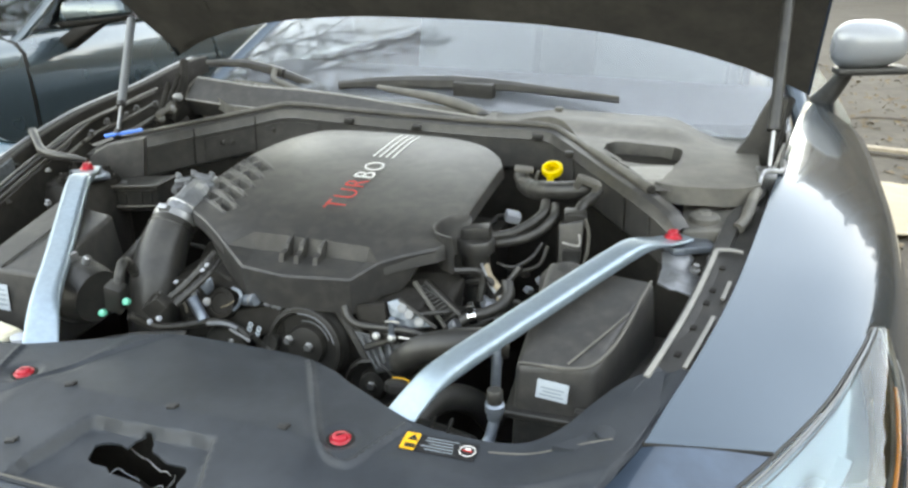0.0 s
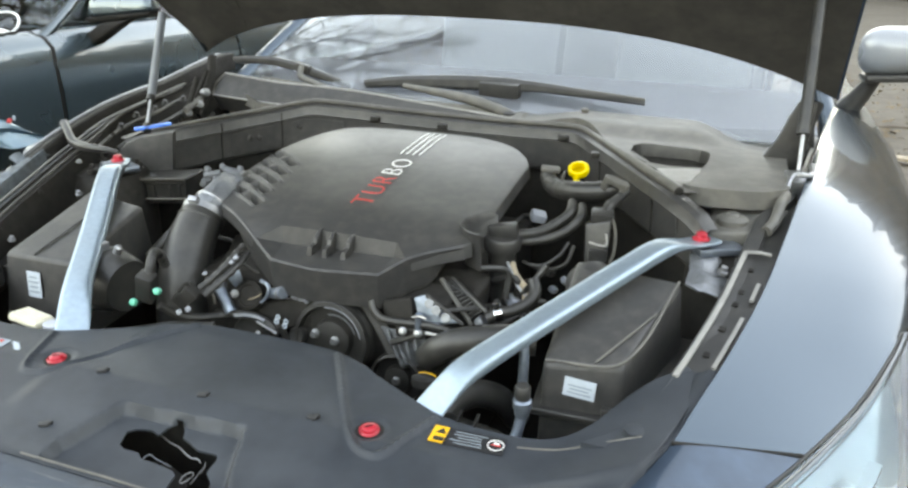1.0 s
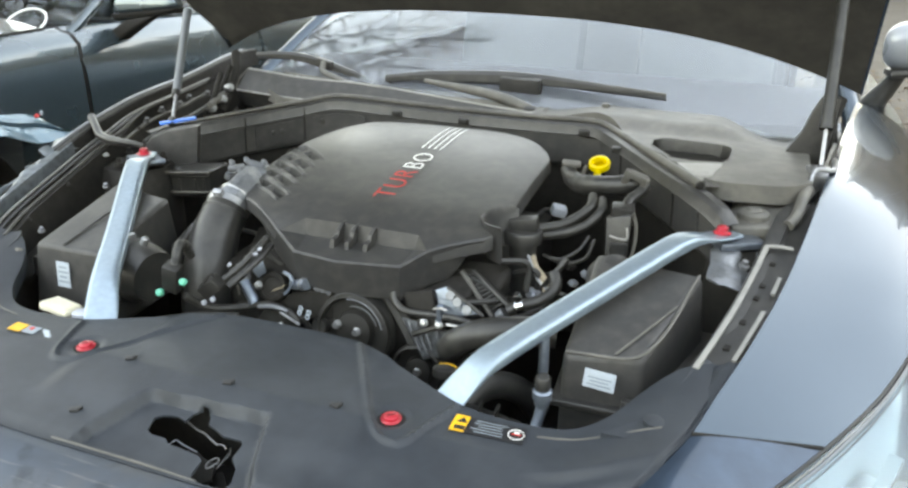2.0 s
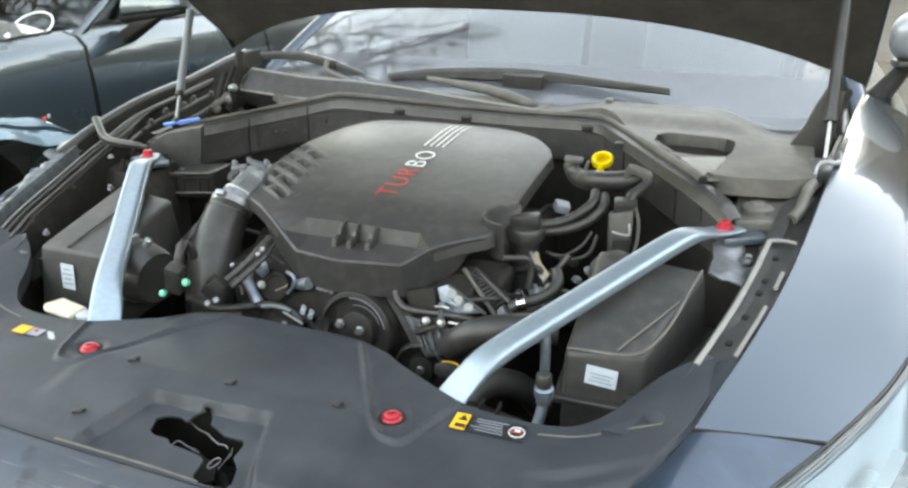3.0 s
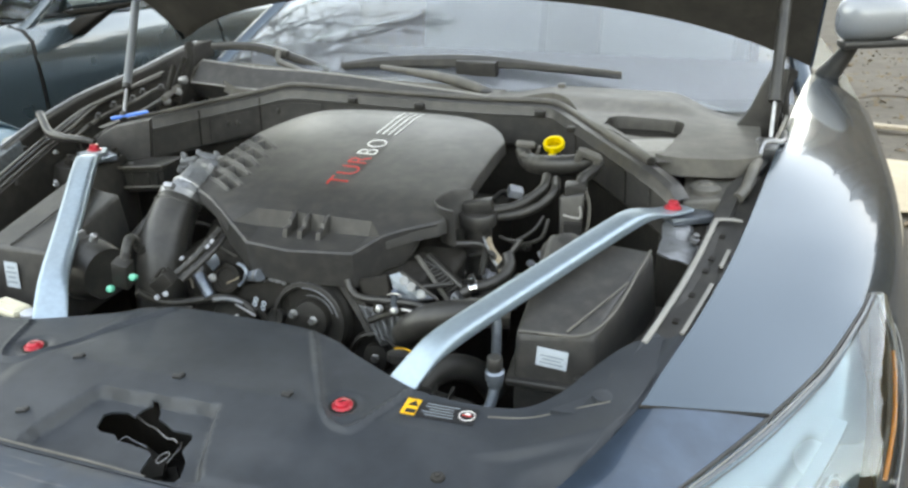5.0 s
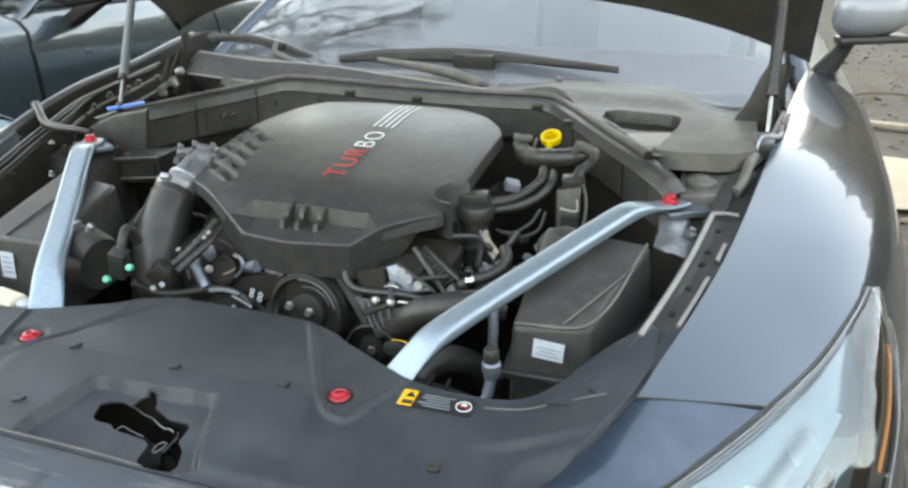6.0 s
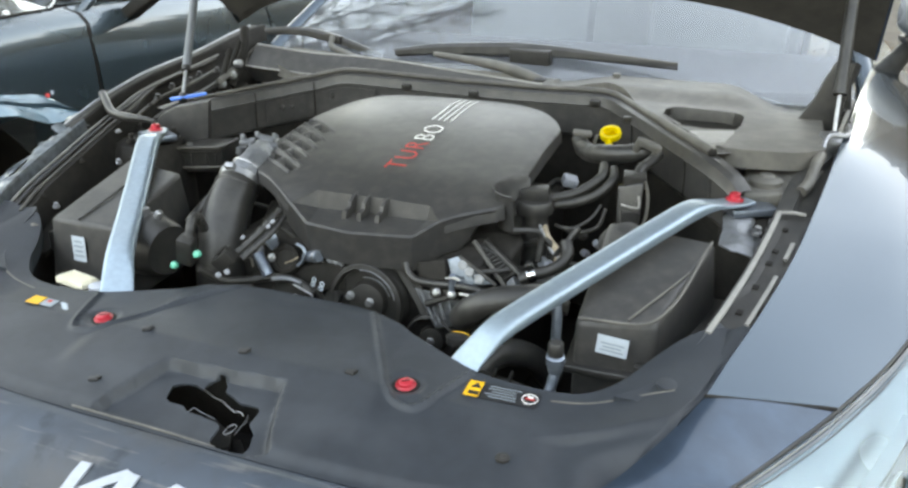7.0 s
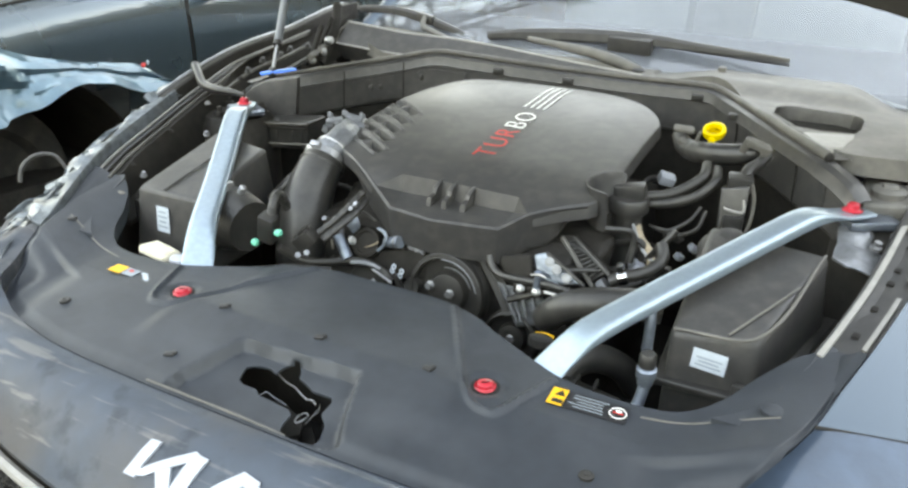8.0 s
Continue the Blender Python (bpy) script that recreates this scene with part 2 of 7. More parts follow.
def tube(pts, radius, n=24, seg=12, bm=None, ends=True, ripple=0.0, waves=0):
    """A round hose along a smooth curve; radius: one number, or one a point."""
    bm = bm or bmesh.new()
    path = spline(pts, n) if len(pts) > 2 else [Vector(pts[0]).lerp(Vector(pts[1]), i / (n - 1)) for i in range(n)]
    rs = radius if isinstance(radius, (list, tuple)) else [radius] * 2
    up, rows = None, []
    for i, p in enumerate(path):
        d = (path[min(n - 1, i + 1)] - path[max(0, i - 1)]).normalized()
        if up is None:
            up = d.orthogonal().normalized()
        up = (up - d * up.dot(d)).normalized()
        side = d.cross(up)
        f = i / (n - 1) * (len(rs) - 1)
        k = min(int(f), len(rs) - 2)
        r = rs[k] + (rs[k + 1] - rs[k]) * (f - k)
        r += ripple * math.sin(i / (n - 1) * waves * 2 * math.pi)
        rows.append([p + (up * math.cos(a) + side * math.sin(a)) * r for a in (2 * math.pi * j / seg for j in range(seg))])
    loft(rows, True, bm)
    bm.verts.ensure_lookup_table()
    if ends:
        base = len(bm.verts) - n * seg
        bm.faces.new([bm.verts[base + j] for j in range(seg)])
        bm.faces.new([bm.verts[base + (n - 1) * seg + j] for j in reversed(range(seg))])
    return bm


def turned(profile, m, seg=24, bm=None):
    """A turned solid: (radius, height) rows about the local z axis of the pose m."""
    bm = bm or bmesh.new()
    rows = [[m @ Vector((r * math.cos(a), r * math.sin(a), z)) for a in (2 * math.pi * j / seg for j in range(seg))] for r, z in profile]
    loft(rows, True, bm)
    bm.verts.ensure_lookup_table()
    base = len(bm.verts) - len(profile) * seg
    bm.faces.new([bm.verts[base + j] for j in reversed(range(seg))])
    bm.faces.new([bm.verts[base + (len(profile) - 1) * seg + j] for j in range(seg)])
    return bm


def box(size, m, bevel=0.004, taper=0.0, bm=None, seg=2):
    """A box with rounded edges, centred in the pose m, narrower at its top by taper."""
    own = bmesh.new()
    bmesh.ops.create_cube(own, size=1.0)
    for v in own.verts:
        k = 1 - taper * (v.co.z + 0.5)
        v.co = Vector((v.co.x * size[0] * k, v.co.y * size[1] * k, v.co.z * size[2]))
    if bevel:
        bmesh.ops.bevel(own, geom=list(own.edges), offset=bevel, segments=seg, affect="EDGES", profile=0.6)
    own.transform(m)
    if bm is None:
        return own
    me = bpy.data.meshes.new("tmp")
    own.to_mesh(me)
    own.free()
    bm.from_mesh(me)
    bpy.data.meshes.remove(me)
    return bm


def prism(outline, z0, z1, bevel=0.003, m=None):
    """An upright plate from a plan outline of (x, y)."""
    bm = bmesh.new()
    f = bm.faces.new([bm.verts.new((x, y, z0)) for x, y in outline])
    top = bmesh.ops.extrude_face_region(bm, geom=[f])
    for v in top["geom"]:
        if isinstance(v, bmesh.types.BMVert):
            v.co.z = z1
    if bevel:
        edges = [e for e in bm.edges if all(abs(v.co.z - z1) < 1e-6 for v in e.verts)]
        bmesh.ops.bevel(bm, geom=edges, offset=bevel, segments=2, affect="EDGES", profile=0.6)
    if m:
        bm.transform(m)
    return bm


def skirt(bm, steps, centre=(0, 0), keep=None):
    """Draws the open border of a sheet down: each step is (outwards, down)."""
    bmesh.ops.recalc_face_normals(bm, faces=bm.faces)
    edges = [e for e in bm.edges if len(e.link_faces) == 1 and (keep is None or keep((e.verts[0].co + e.verts[1].co) / 2))]
    for out, down in steps:
        res = bmesh.ops.extrude_edge_only(bm, edges=edges)["geom"]
        vs = [v for v in res if isinstance(v, bmesh.types.BMVert)]
        for v in vs:
            d = Vector((v.co.x - centre[0], v.co.y - centre[1], 0))
            d = d.normalized() if d.length else d
            v.co += d * out + Vector((0, 0, -down))
        edges = [e for e in res if isinstance(e, bmesh.types.BMEdge) and len(e.link_faces) == 1]
    return bm


def sheet(xs, yf, yr, zf, nv, power=1.0):
    """A height field: columns at xs, each from yf(x) to yr(x), at the height zf(x, y)."""
    rows = []
    for x in xs:
        a, b = yf(x), yr(x)
        rows.append([(x, a + (b - a) * j / (nv - 1), zf(x, a + (b - a) * j / (nv - 1))) for j in range(nv)])
    return loft(rows)


def cut(bm, inside):
    """Takes the faces whose middle lies inside out of a sheet."""
    bmesh.ops.delete(bm, geom=[f for f in bm.faces if inside(f.calc_center_median())], context="FACES")
    return bm


def ribbon(pts, width, thick=0.002, n=40):
    """A flat strip with rounded rims along a curve."""
    path = spline(pts, n)
    rows = []
    for i, p in enumerate(path):
        d = (path[min(n - 1, i + 1)] - path[max(0, i - 1)]).normalized()
        side = d.cross(Vector((0, 0, 1))).normalized() * width / 2
        up = side.cross(d).normalized() * thick
        rows.append([p - side, p - side * 0.9 + up, p + side * 0.9 + up, p + side, p - up])
    bm = loft(rows, True)
    bm.verts.ensure_lookup_table()
    bm.faces.new([bm.verts[k] for k in range(5)])
    bm.faces.new([bm.verts[(n - 1) * 5 + k] for k in reversed(range(5))])
    return bm


def snap(bm, poly, reach=0.006):
    """Draws the border of a cut opening onto its true outline."""
    pts = [Vector((x, y)) for x, y in poly]
    for v in bm.verts:
        if not any(len(e.link_faces) == 1 for e in v.link_edges):
            continue
        p, best = v.co.to_2d(), None
        for a, b in zip(pts, pts[1:] + pts[:1]):
            d = b - a
            t = max(0.0, min(1.0, (p - a).dot(d) / d.length_squared))
            q = a + d * t
            if best is None or (q - p).length < (best - p).length:
                best = q
        if (best - p).length < reach:
            v.co.x, v.co.y = best
    return bm


def in_poly(poly, x, y):
    res = False
    for (x0, y0), (x1, y1) in zip(poly, poly[1:] + poly[:1]):
        if (y0 > y) != (y1 > y) and x < (x1 - x0) * (y - y0) / (y1 - y0) + x0:
            res = not res
    return res


def aim(at, way, spin=0.0):
    """A pose at a point whose z axis runs along way."""
    q = Vector(way).to_track_quat("Z", "Y").to_matrix().to_4x4()
    return Matrix.Translation(at) @ q @ pose(0, 0, 0, 0, 0, spin)


def lin(a, b, n):
    return [a + (b - a) * i / (n - 1) for i in range(n)]


def rumple(bm, amp, sc, seed=0.0):
    for v in bm.verts:
        v.co += noise.noise_vector(v.co * sc + Vector((seed, seed * 2, 0))) * amp
    return bm


def hull(top, bottom, bevel=0.006):
    """A boxy housing from four top and four bottom corners."""
    bm = bmesh.new()
    t = [bm.verts.new(p) for p in top]
    b = [bm.verts.new(p) for p in bottom]
    bm.faces.new(t)
    bm.faces.new(list(reversed(b)))
    for i in range(4):
        j = (i + 1) % 4
        bm.faces.new((t[i], b[i], b[j], t[j]))
    bmesh.ops.recalc_face_normals(bm, faces=bm.faces)
    bmesh.ops.bevel(bm, geom=list(bm.edges), offset=bevel, segments=3, affect="EDGES", profile=0.6)
    return bm


# ---- ground and distance ----
def ground_z(x, y):
    r = math.hypot(x, y - 2)
    return (noise.noise((x * 0.7, y * 0.7, 0)) * 0.025 + noise.noise((x * 3, y * 3, 5)) * 0.008) * (1 - step(10, 40, r)) - 0.02


def build_ground():
    cs = sorted({round(s * v, 3) for s in (-1, 1) for v in lin(0, 9, 61)} | {s * v for s in (-1, 1) for v in (12, 16, 24, 40, 80, 160, 400, 1200)})
    bm = loft([[(x, y + 3, ground_z(x, y + 3)) for y in cs] for x in cs])
    tagged(part("ground", bm, "ground"), "bare brown dirt yard strewn with gravel and leaves", "ground", kind="structure")


build_ground()


def build_backdrop():
    """Unseen belt of bare trees, inferred from reflections and sized to darken them."""
    rnd = random.Random(31)
    rows, n = [[], [], []], 720
    for i in range(n + 1):
        a = 2 * math.pi * (i % n) / n
        c, d = math.cos(a), math.sin(a)
        h = 10.4 + 2.4 * noise.noise((c * 5, d * 5, 0)) + 1.6 * noise.noise((c * 22, d * 22, 3)) + 1.3 * abs(noise.noise((c * 70, d * 70, 9))) + rnd.random() * 1.1
        # an unseen nearer, taller stand, set to darken reflections and block the low sun
        deg = math.degrees(a) + 5 * noise.noise((c * 30, d * 30, 5))
        stand = step(-20, 25, deg if deg < 180 else deg - 360) * (1 - step(73, 79, deg if deg < 180 else deg - 360))
        r = 48 - 16 * stand + 3 * noise.noise((c * 9, d * 9, 7))
        h *= 1 + 0.85 * stand
        for k, (rr, z) in enumerate(((r, -0.5), (r + 0.6, h * 0.55), (r + 2.5, h))):
            rows[k].append((rr * c, rr * d + 3, z))
    tagged(part("backdrop", loft(rows), "woods"), "unseen belt of leafless winter woods round the yard", "woods", kind="structure")


build_backdrop()

# ---- the car that is looked into ----
car = thing("car", (0, 1, 0), "slate-blue sedan with raised hood and torn fender, parked on dirt", "car")

# inner edge of the fender: y, x, z
EDGE = [(0.471, 0.471, 0.801), (0.515, 0.498, 0.811), (0.563, 0.524, 0.823), (0.611, 0.545, 0.834), (0.671, 0.563, 0.849), (0.758, 0.590, 0.870),
        (0.884, 0.623, 0.900), (1.018, 0.649, 0.932), (1.22, 0.682, 0.976), (1.40, 0.707, 0.992), (1.60, 0.735, 1.002), (1.85, 0.770, 1.010)]
# top edge of the headlight, then the shoulder of the fender: y, x, z
SHOULDER = [(0.506, 0.577, 0.801), (0.575, 0.622, 0.808), (0.654, 0.674, 0.822), (0.761, 0.734, 0.839), (0.862, 0.778, 0.861), (0.913, 0.796, 0.872),
            (1.064, 0.825, 0.907), (1.254, 0.846, 0.934), (1.5, 0.862, 0.948), (1.85, 0.880, 0.955), (2.3, 0.895, 0.955), (3.2, 0.90, 0.965), (4.2, 0.88, 0.99), (4.8, 0.80, 0.98)]


def edge(y):
    return tab(EDGE, y)


def shoulder(y):
    return tab(SHOULDER, y)


# how far the bent left side stands out, fitted to the view: y, outwards
BENT = [(0.55, -0.006), (0.60, -0.004), (0.65, 0.008), (0.70, 0.020), (0.75, 0.030), (0.80, 0.036), (0.95, 0.038), (1.1, 0.052), (1.2, 0.055), (1.3, 0.062), (1.45, 0.068), (1.85, 0.05)]


def left_edge(y):
    """The bent left side, fitted to the view, stands further out towards the rear."""
    x, z = tab(EDGE, y)
    return x + tab(BENT, y), z - 0.010 * step(0.95, 1.25, y) + 0.030 * step(1.45, 1.82, y)


def build_right_fender():
    rows = []
    ys = lin(0.612, 0.887, 22) + lin(0.91, 1.84, 48)
    for y in ys:
        xi, zi = edge(y)
        # the joint with the bumper runs a little backwards to the lamp
        xs, zs = shoulder(y + 0.045 * (1 - step(0.612, 0.80, y)))
        row = [(xi - 0.004, y, zi - 0.045), (xi - 0.003, y, zi - 0.006), (xi, y, zi)]
        for k in range(1, 23):
            u = k / 22
            bulge = (0.0012 + 0.0040 * step(0.80, 1.0, y)) * math.sin(math.pi * u ** 1.8)
            # inner edge raised towards the pillar, shaped to mirror sky in the camera's view
            crown = 0.0065 * step(1.0, 1.25, y) * (1 - (1 - min(u / 0.35, 1)) ** 2) * (1 - u)
            row.append((xi + (xs - xi) * u, y + 0.045 * u * (1 - step(0.612, 0.80, y)), zi + (zs - zi) * u + bulge + crown))
        if y < 0.925:
            row += [(xs + 0.002, y + 0.045 * (1 - step(0.612, 0.80, y)), zs - 0.004 - 0.002 * k) for k in range(8)]
        else:
            w = step(0.913, 1.04, y)
            side = [(0.018 + 0.004 * w, 0.020), (0.036, 0.048), (0.056, 0.10), (0.070, 0.17), (0.076, 0.24), (0.075, 0.34), (0.069, 0.50), (0.06, 0.70)]
            row += [(min(xs + dx, 0.945), y, zs - dz) for dx, dz in side]
        rows.append(row)
    bm = loft(rows)
    cut(bm, lambda c: c.x > 0.8 and math.hypot(c.y - 1.06, c.z - 0.33) < 0.385)
    part("fender", shell(bm, 0.002), "paint", car, "glossy slate-blue front fender")


build_right_fender()


def build_joint():
    """Dark gap between fender and bumper."""
    (xi, zi), (xs, zs) = edge(0.612), shoulder(0.657)
    part("panel_joint", tube([(xi + (xs - xi) * u, 0.6105 + 0.0465 * u, zi + (zs - zi) * u + 0.0012) for u in lin(0, 1, 8)], 0.0024, 24, 6), "deep", car)


build_joint()


def build_left_fender():
    for lo, hi, mt in ((0.575, 1.02, "torn"), (1.02, 1.84, "deep")):
        rows = []
        for y in lin(lo, hi, 56):
            xi, zi = left_edge(y)
            w = 0.036 - 0.008 * step(0.9, 1.1, y) + 0.03 * (1 - step(0.6, 0.75, y))
            row = [(-xi + 0.004, y, zi - 0.045), (-xi + 0.003, y, zi - 0.006), (-xi, y, zi)]
            for k in range(1, 9):
                u = k / 8
                row.append((-xi - w * u, y, zi + 0.002 * math.sin(math.pi * u) - 0.012 * u * u))
            for k in range(1, 7):
                row.append((-xi - w - 0.006 * k, y, zi - 0.014 - 0.05 * k))
            rows.append(row)
        bm = loft(rows)
        if mt == "torn":
            for v in bm.verts:
                xi, zi = left_edge(v.co.y)
                out = step(0.002, 0.025, -v.co.x - xi) * (1 - step(0.92, 1.02, v.co.y))
                v.co += noise.noise_vector(v.co * 26) * 0.016 * out + noise.noise_vector(v.co * 70) * 0.009 * out
        part("fender", shell(bm, 0.002), mt, car, "torn and scraped fender edge with bare metal" if mt == "torn" else "dark channel of the stripped fender edge")
    # layered strips of torn sheet outside the edge
    rnd = random.Random(15)
    for off, drop, wid, y0, y1 in ((0.030, 0.006, 0.030, 0.50, 1.04), (0.052, 0.022, 0.030, 0.52, 0.96), (0.074, 0.040, 0.034, 0.50, 0.86), (0.100, 0.075, 0.050, 0.44, 0.74)):
        rows = []
        for k in range(60):
            y = y0 + (y1 - y0) * k / 59
            xi, zi = left_edge(y)
            jag = 0.55 + 0.9 * abs(noise.noise((y * 17, off * 60, 2))) + rnd.uniform(-0.12, 0.12)
            lift = 0.010 * noise.noise((y * 9, off * 40, 7))
            rows.append([(-xi - off - wid * jag * u, y + 0.006 * noise.noise((y * 30, u * 2, off * 9)), zi - drop + lift - 0.020 * u * u + 0.006 * noise.noise((y * 22, u * 3, off * 20))) for u in lin(0, 1, 6)])
        part("metal_strip", shell(loft(rows), 0.0015), "torn" if off < 0.09 else "bent", car, "torn strip of pale painted sheet")
    # loose panel outside the bumper corner
    rows = [[Vector((-0.560, 0.47, 0.775)).lerp(Vector((-0.475, 0.345, 0.715)), v) + Vector((-0.010 - 0.085 * u * (1 - 0.4 * v), 0.012 * u - 0.01 * v, -0.02 * u - 0.05 * u * u)) for u in lin(0, 1, 9)] for v in lin(0, 1, 14)]
    part("loose_panel", shell(rumple(loft(rows), 0.008, 16, 4), 0.002), "bent", car, "loose pale-blue panel behind the bumper corner")
    # loose shreds and a wire along the torn edge
    rnd = random.Random(5)
    for i in range(14):
        y = 0.56 + 0.035 * i + rnd.uniform(-0.01, 0.01)
        xi, zi = edge(y)
        x0 = -xi - 0.035 - rnd.uniform(0, 0.02)
        a = Vector((x0, y, zi - 0.01))
        b = a + Vector((rnd.uniform(-0.03, -0.012), rnd.uniform(-0.03, 0.03), rnd.uniform(-0.03, 0.015)))
        c = b + Vector((rnd.uniform(-0.02, 0.0), rnd.uniform(-0.03, 0.03), rnd.uniform(-0.05, -0.015)))
        side = Vector((0.004, 0.006 + rnd.random() * 0.012, rnd.uniform(-0.006, 0.006)))
        path = spline([a, b, c], 7)
        bm = loft([[p - side * (1 - 0.1 * k), p + Vector((0, 0, 0.004)), p + side * (1 - 0.1 * k)] for k, p in enumerate(path)])
        part("metal_shred", shell(rumple(bm, 0.006, 60, i), 0.0012), "torn", car)
    part("wire", tube([(-0.625, 0.705, 0.862), (-0.645, 0.70, 0.882), (-0.662, 0.68, 0.884), (-0.672, 0.66, 0.868), (-0.668, 0.648, 0.845)], 0.0035, 30, 8), "rubber", car, "loose torn wire")


build_left_fender()

# top edge of the bumper skin along the shroud: run, x, y, z
TOP = [(0, 0, 0.410, 0.768), (0.15, 0.15, 0.411, 0.768), (0.30, 0.30, 0.417, 0.770), (0.40, 0.40, 0.436, 0.777), (0.45, 0.445, 0.455, 0.790), (0.49, 0.471, 0.471, 0.801),
       (0.54, 0.498, 0.515, 0.811), (0.595, 0.524, 0.563, 0.823), (0.65, 0.545, 0.609, 0.834)]
LOW = [(0, 0, 0.283, 0.700), (0.15, 0.16, 0.296, 0.700), (0.30, 0.31, 0.322, 0.704), (0.40, 0.42, 0.360, 0.728), (0.45, 0.479, 0.404, 0.759), (0.49, 0.529, 0.449, 0.783),
       (0.54, 0.577, 0.506, 0.801), (0.595, 0.623, 0.577, 0.809), (0.65, 0.674, 0.654, 0.822)]


def build_bumper():
    rows = []
    for s in lin(-0.65, 0.65, 131):
        sg = 1 if s >= 0 else -1
        a, b = Vector(tab(TOP, abs(s))), Vector(tab(LOW, abs(s)))
        a.x, b.x = a.x * sg, b.x * sg
        bulge = 0.020 * (1 - step(0.32, 0.47, abs(s))) + 0.005
        row = [a + Vector((0, 0.004, -0.03)), a + Vector((0, 0.0015, -0.004)), a]
        for k in range(1, 17):
            u = k / 16
            row.append(a.lerp(b, u) + Vector((0, -0.35, 1)).normalized() * bulge * math.sin(math.pi * u ** 0.8))
        front = 1 - step(0.44, 0.54, abs(s))
        row += [b + Vector((0, 0.004 * front, -0.014)), b + Vector((0, 0.02 * front + 0.002, -0.022))]
        rows.append(row)
    bm = loft(rows)
    for v in bm.verts:
        k = step(-0.33, -0.5, v.co.x)
        v.co += noise.noise_vector(v.co * 18) * 0.006 * k
        k = step(-0.44, -0.56, v.co.x)
        v.co += (noise.noise_vector(v.co * 34) * 0.010 + Vector((0, 0, -0.010))) * k
    part("bumper", shell(bm, 0.002), "nose", car, "slate-blue bumper nose, scuffed at one corner")
    # grille under the nose: bright surround, cells and dark backing
    def gpt(x, d, back=0.0):
        """Point of the grille: x across, d metres down from the nose."""
        p = Vector(tab(LOW, min(0.42, abs(x)) * 0.967))
        return Vector((x, p.y - 0.004 - 0.22 * d + back, p.z - 0.022 - d))
    grille = part("grille", tube([gpt(x, 0.0) for x in lin(-0.42, 0.42, 40)], 0.0070, 80, 8), "strip", car, "dark honeycomb grille with a dusty pale surround")
    part("grille_backing", shell(loft([[gpt(x, d, 0.035) for x in lin(-0.42, 0.42, 30)] for d in (0.0, 0.1, 0.22)]), 0.004), "deep", grille)
    bm = bmesh.new()
    for r in range(9):
        for c in range(32):
            x = -0.415 + (c + 0.5 * (r % 2)) * 0.0265
            if abs(x) > 0.42:
                continue
            p = gpt(x, 0.018 + r * 0.021, 0.006)
            for t in (38, -38):
                box((0.019, 0.014, 0.0045), Matrix.Translation(p) @ pose(0, 0, 0, 12, t, 0), 0.0, bm=bm)
    part("grille_mesh", bm, "black", grille, smooth=False)
    # lower bumper
    rows = []
    for x in lin(-0.62, 0.90, 60):
        y0 = 0.285 + 0.34 * abs(x) ** 2.2
        rows.append([(x, y0 + 0.02, 0.44), (x, y0 - 0.02, 0.40), (x, y0 - 0.035, 0.33), (x, y0 - 0.02, 0.24), (x, y0 + 0.05, 0.19)])
    part("lower_bumper", shell(loft(rows), 0.003), "paint", car)


build_bumper()


def build_emblem():
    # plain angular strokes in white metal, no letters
    strokes = [[(-0.066, 0.316), (-0.050, 0.316), (-0.040, 0.347), (-0.054, 0.347)],
               [(-0.060, 0.316), (-0.040, 0.319), (0.020, 0.348), (0.004, 0.351)],
               [(-0.032, 0.328), (-0.016, 0.335), (0.000, 0.313), (-0.014, 0.310)],
               [(-0.006, 0.303), (0.010, 0.303), (0.022, 0.349), (0.004, 0.349)],
               [(0.008, 0.303), (0.022, 0.307), (0.084, 0.350), (0.066, 0.352)],
               [(0.090, 0.303), (0.107, 0.303), (0.086, 0.350), (0.070, 0.350)]]
    emb = None
    for st in strokes:
        bm = bmesh.new()
        n = 4
        rows = []
        (x0, y0), (x1, y1), (x2, y2), (x3, y3) = st
        for i in range(n):
            u = i / (n - 1)
            a, b = (x0 + (x3 - x0) * u, y0 + (y3 - y0) * u), (x1 + (x2 - x1) * u, y1 + (y2 - y1) * u)
            rows.append([(*a, nose_z(*a) + 0.003), (*b, nose_z(*b) + 0.003)])
        bm = loft(rows)
        ob = part("emblem" if emb is None else "emblem_bar", shell(bm, 0.003), "emblem", emb or car, "white angular emblem" if emb is None else "", smooth=False)
        emb = emb or ob


def nose_z(x, y):
    a, b = Vector(tab(TOP, abs(x))), Vector(tab(LOW, abs(x)))
    best = min((abs((a.lerp(b, k / 60) + Vector((0, -0.35, 1)).normalized() * 0.026 * math.sin(math.pi * (k / 60) ** 0.8)).y - y), k) for k in range(61))[1] / 60
    return (a.lerp(b, best) + Vector((0, -0.35, 1)).normalized() * 0.026 * math.sin(math.pi * best ** 0.8)).z


build_emblem()


# lower and outer edge of the headlight: x, y, z
LAMP_LOW = [(0.600, 0.405, 0.66), (0.69, 0.455, 0.65), (0.76, 0.53, 0.665), (0.80, 0.62, 0.715), (0.820, 0.712, 0.784), (0.827, 0.80, 0.820), (0.829, 0.878, 0.837), (0.819, 0.928, 0.849)]


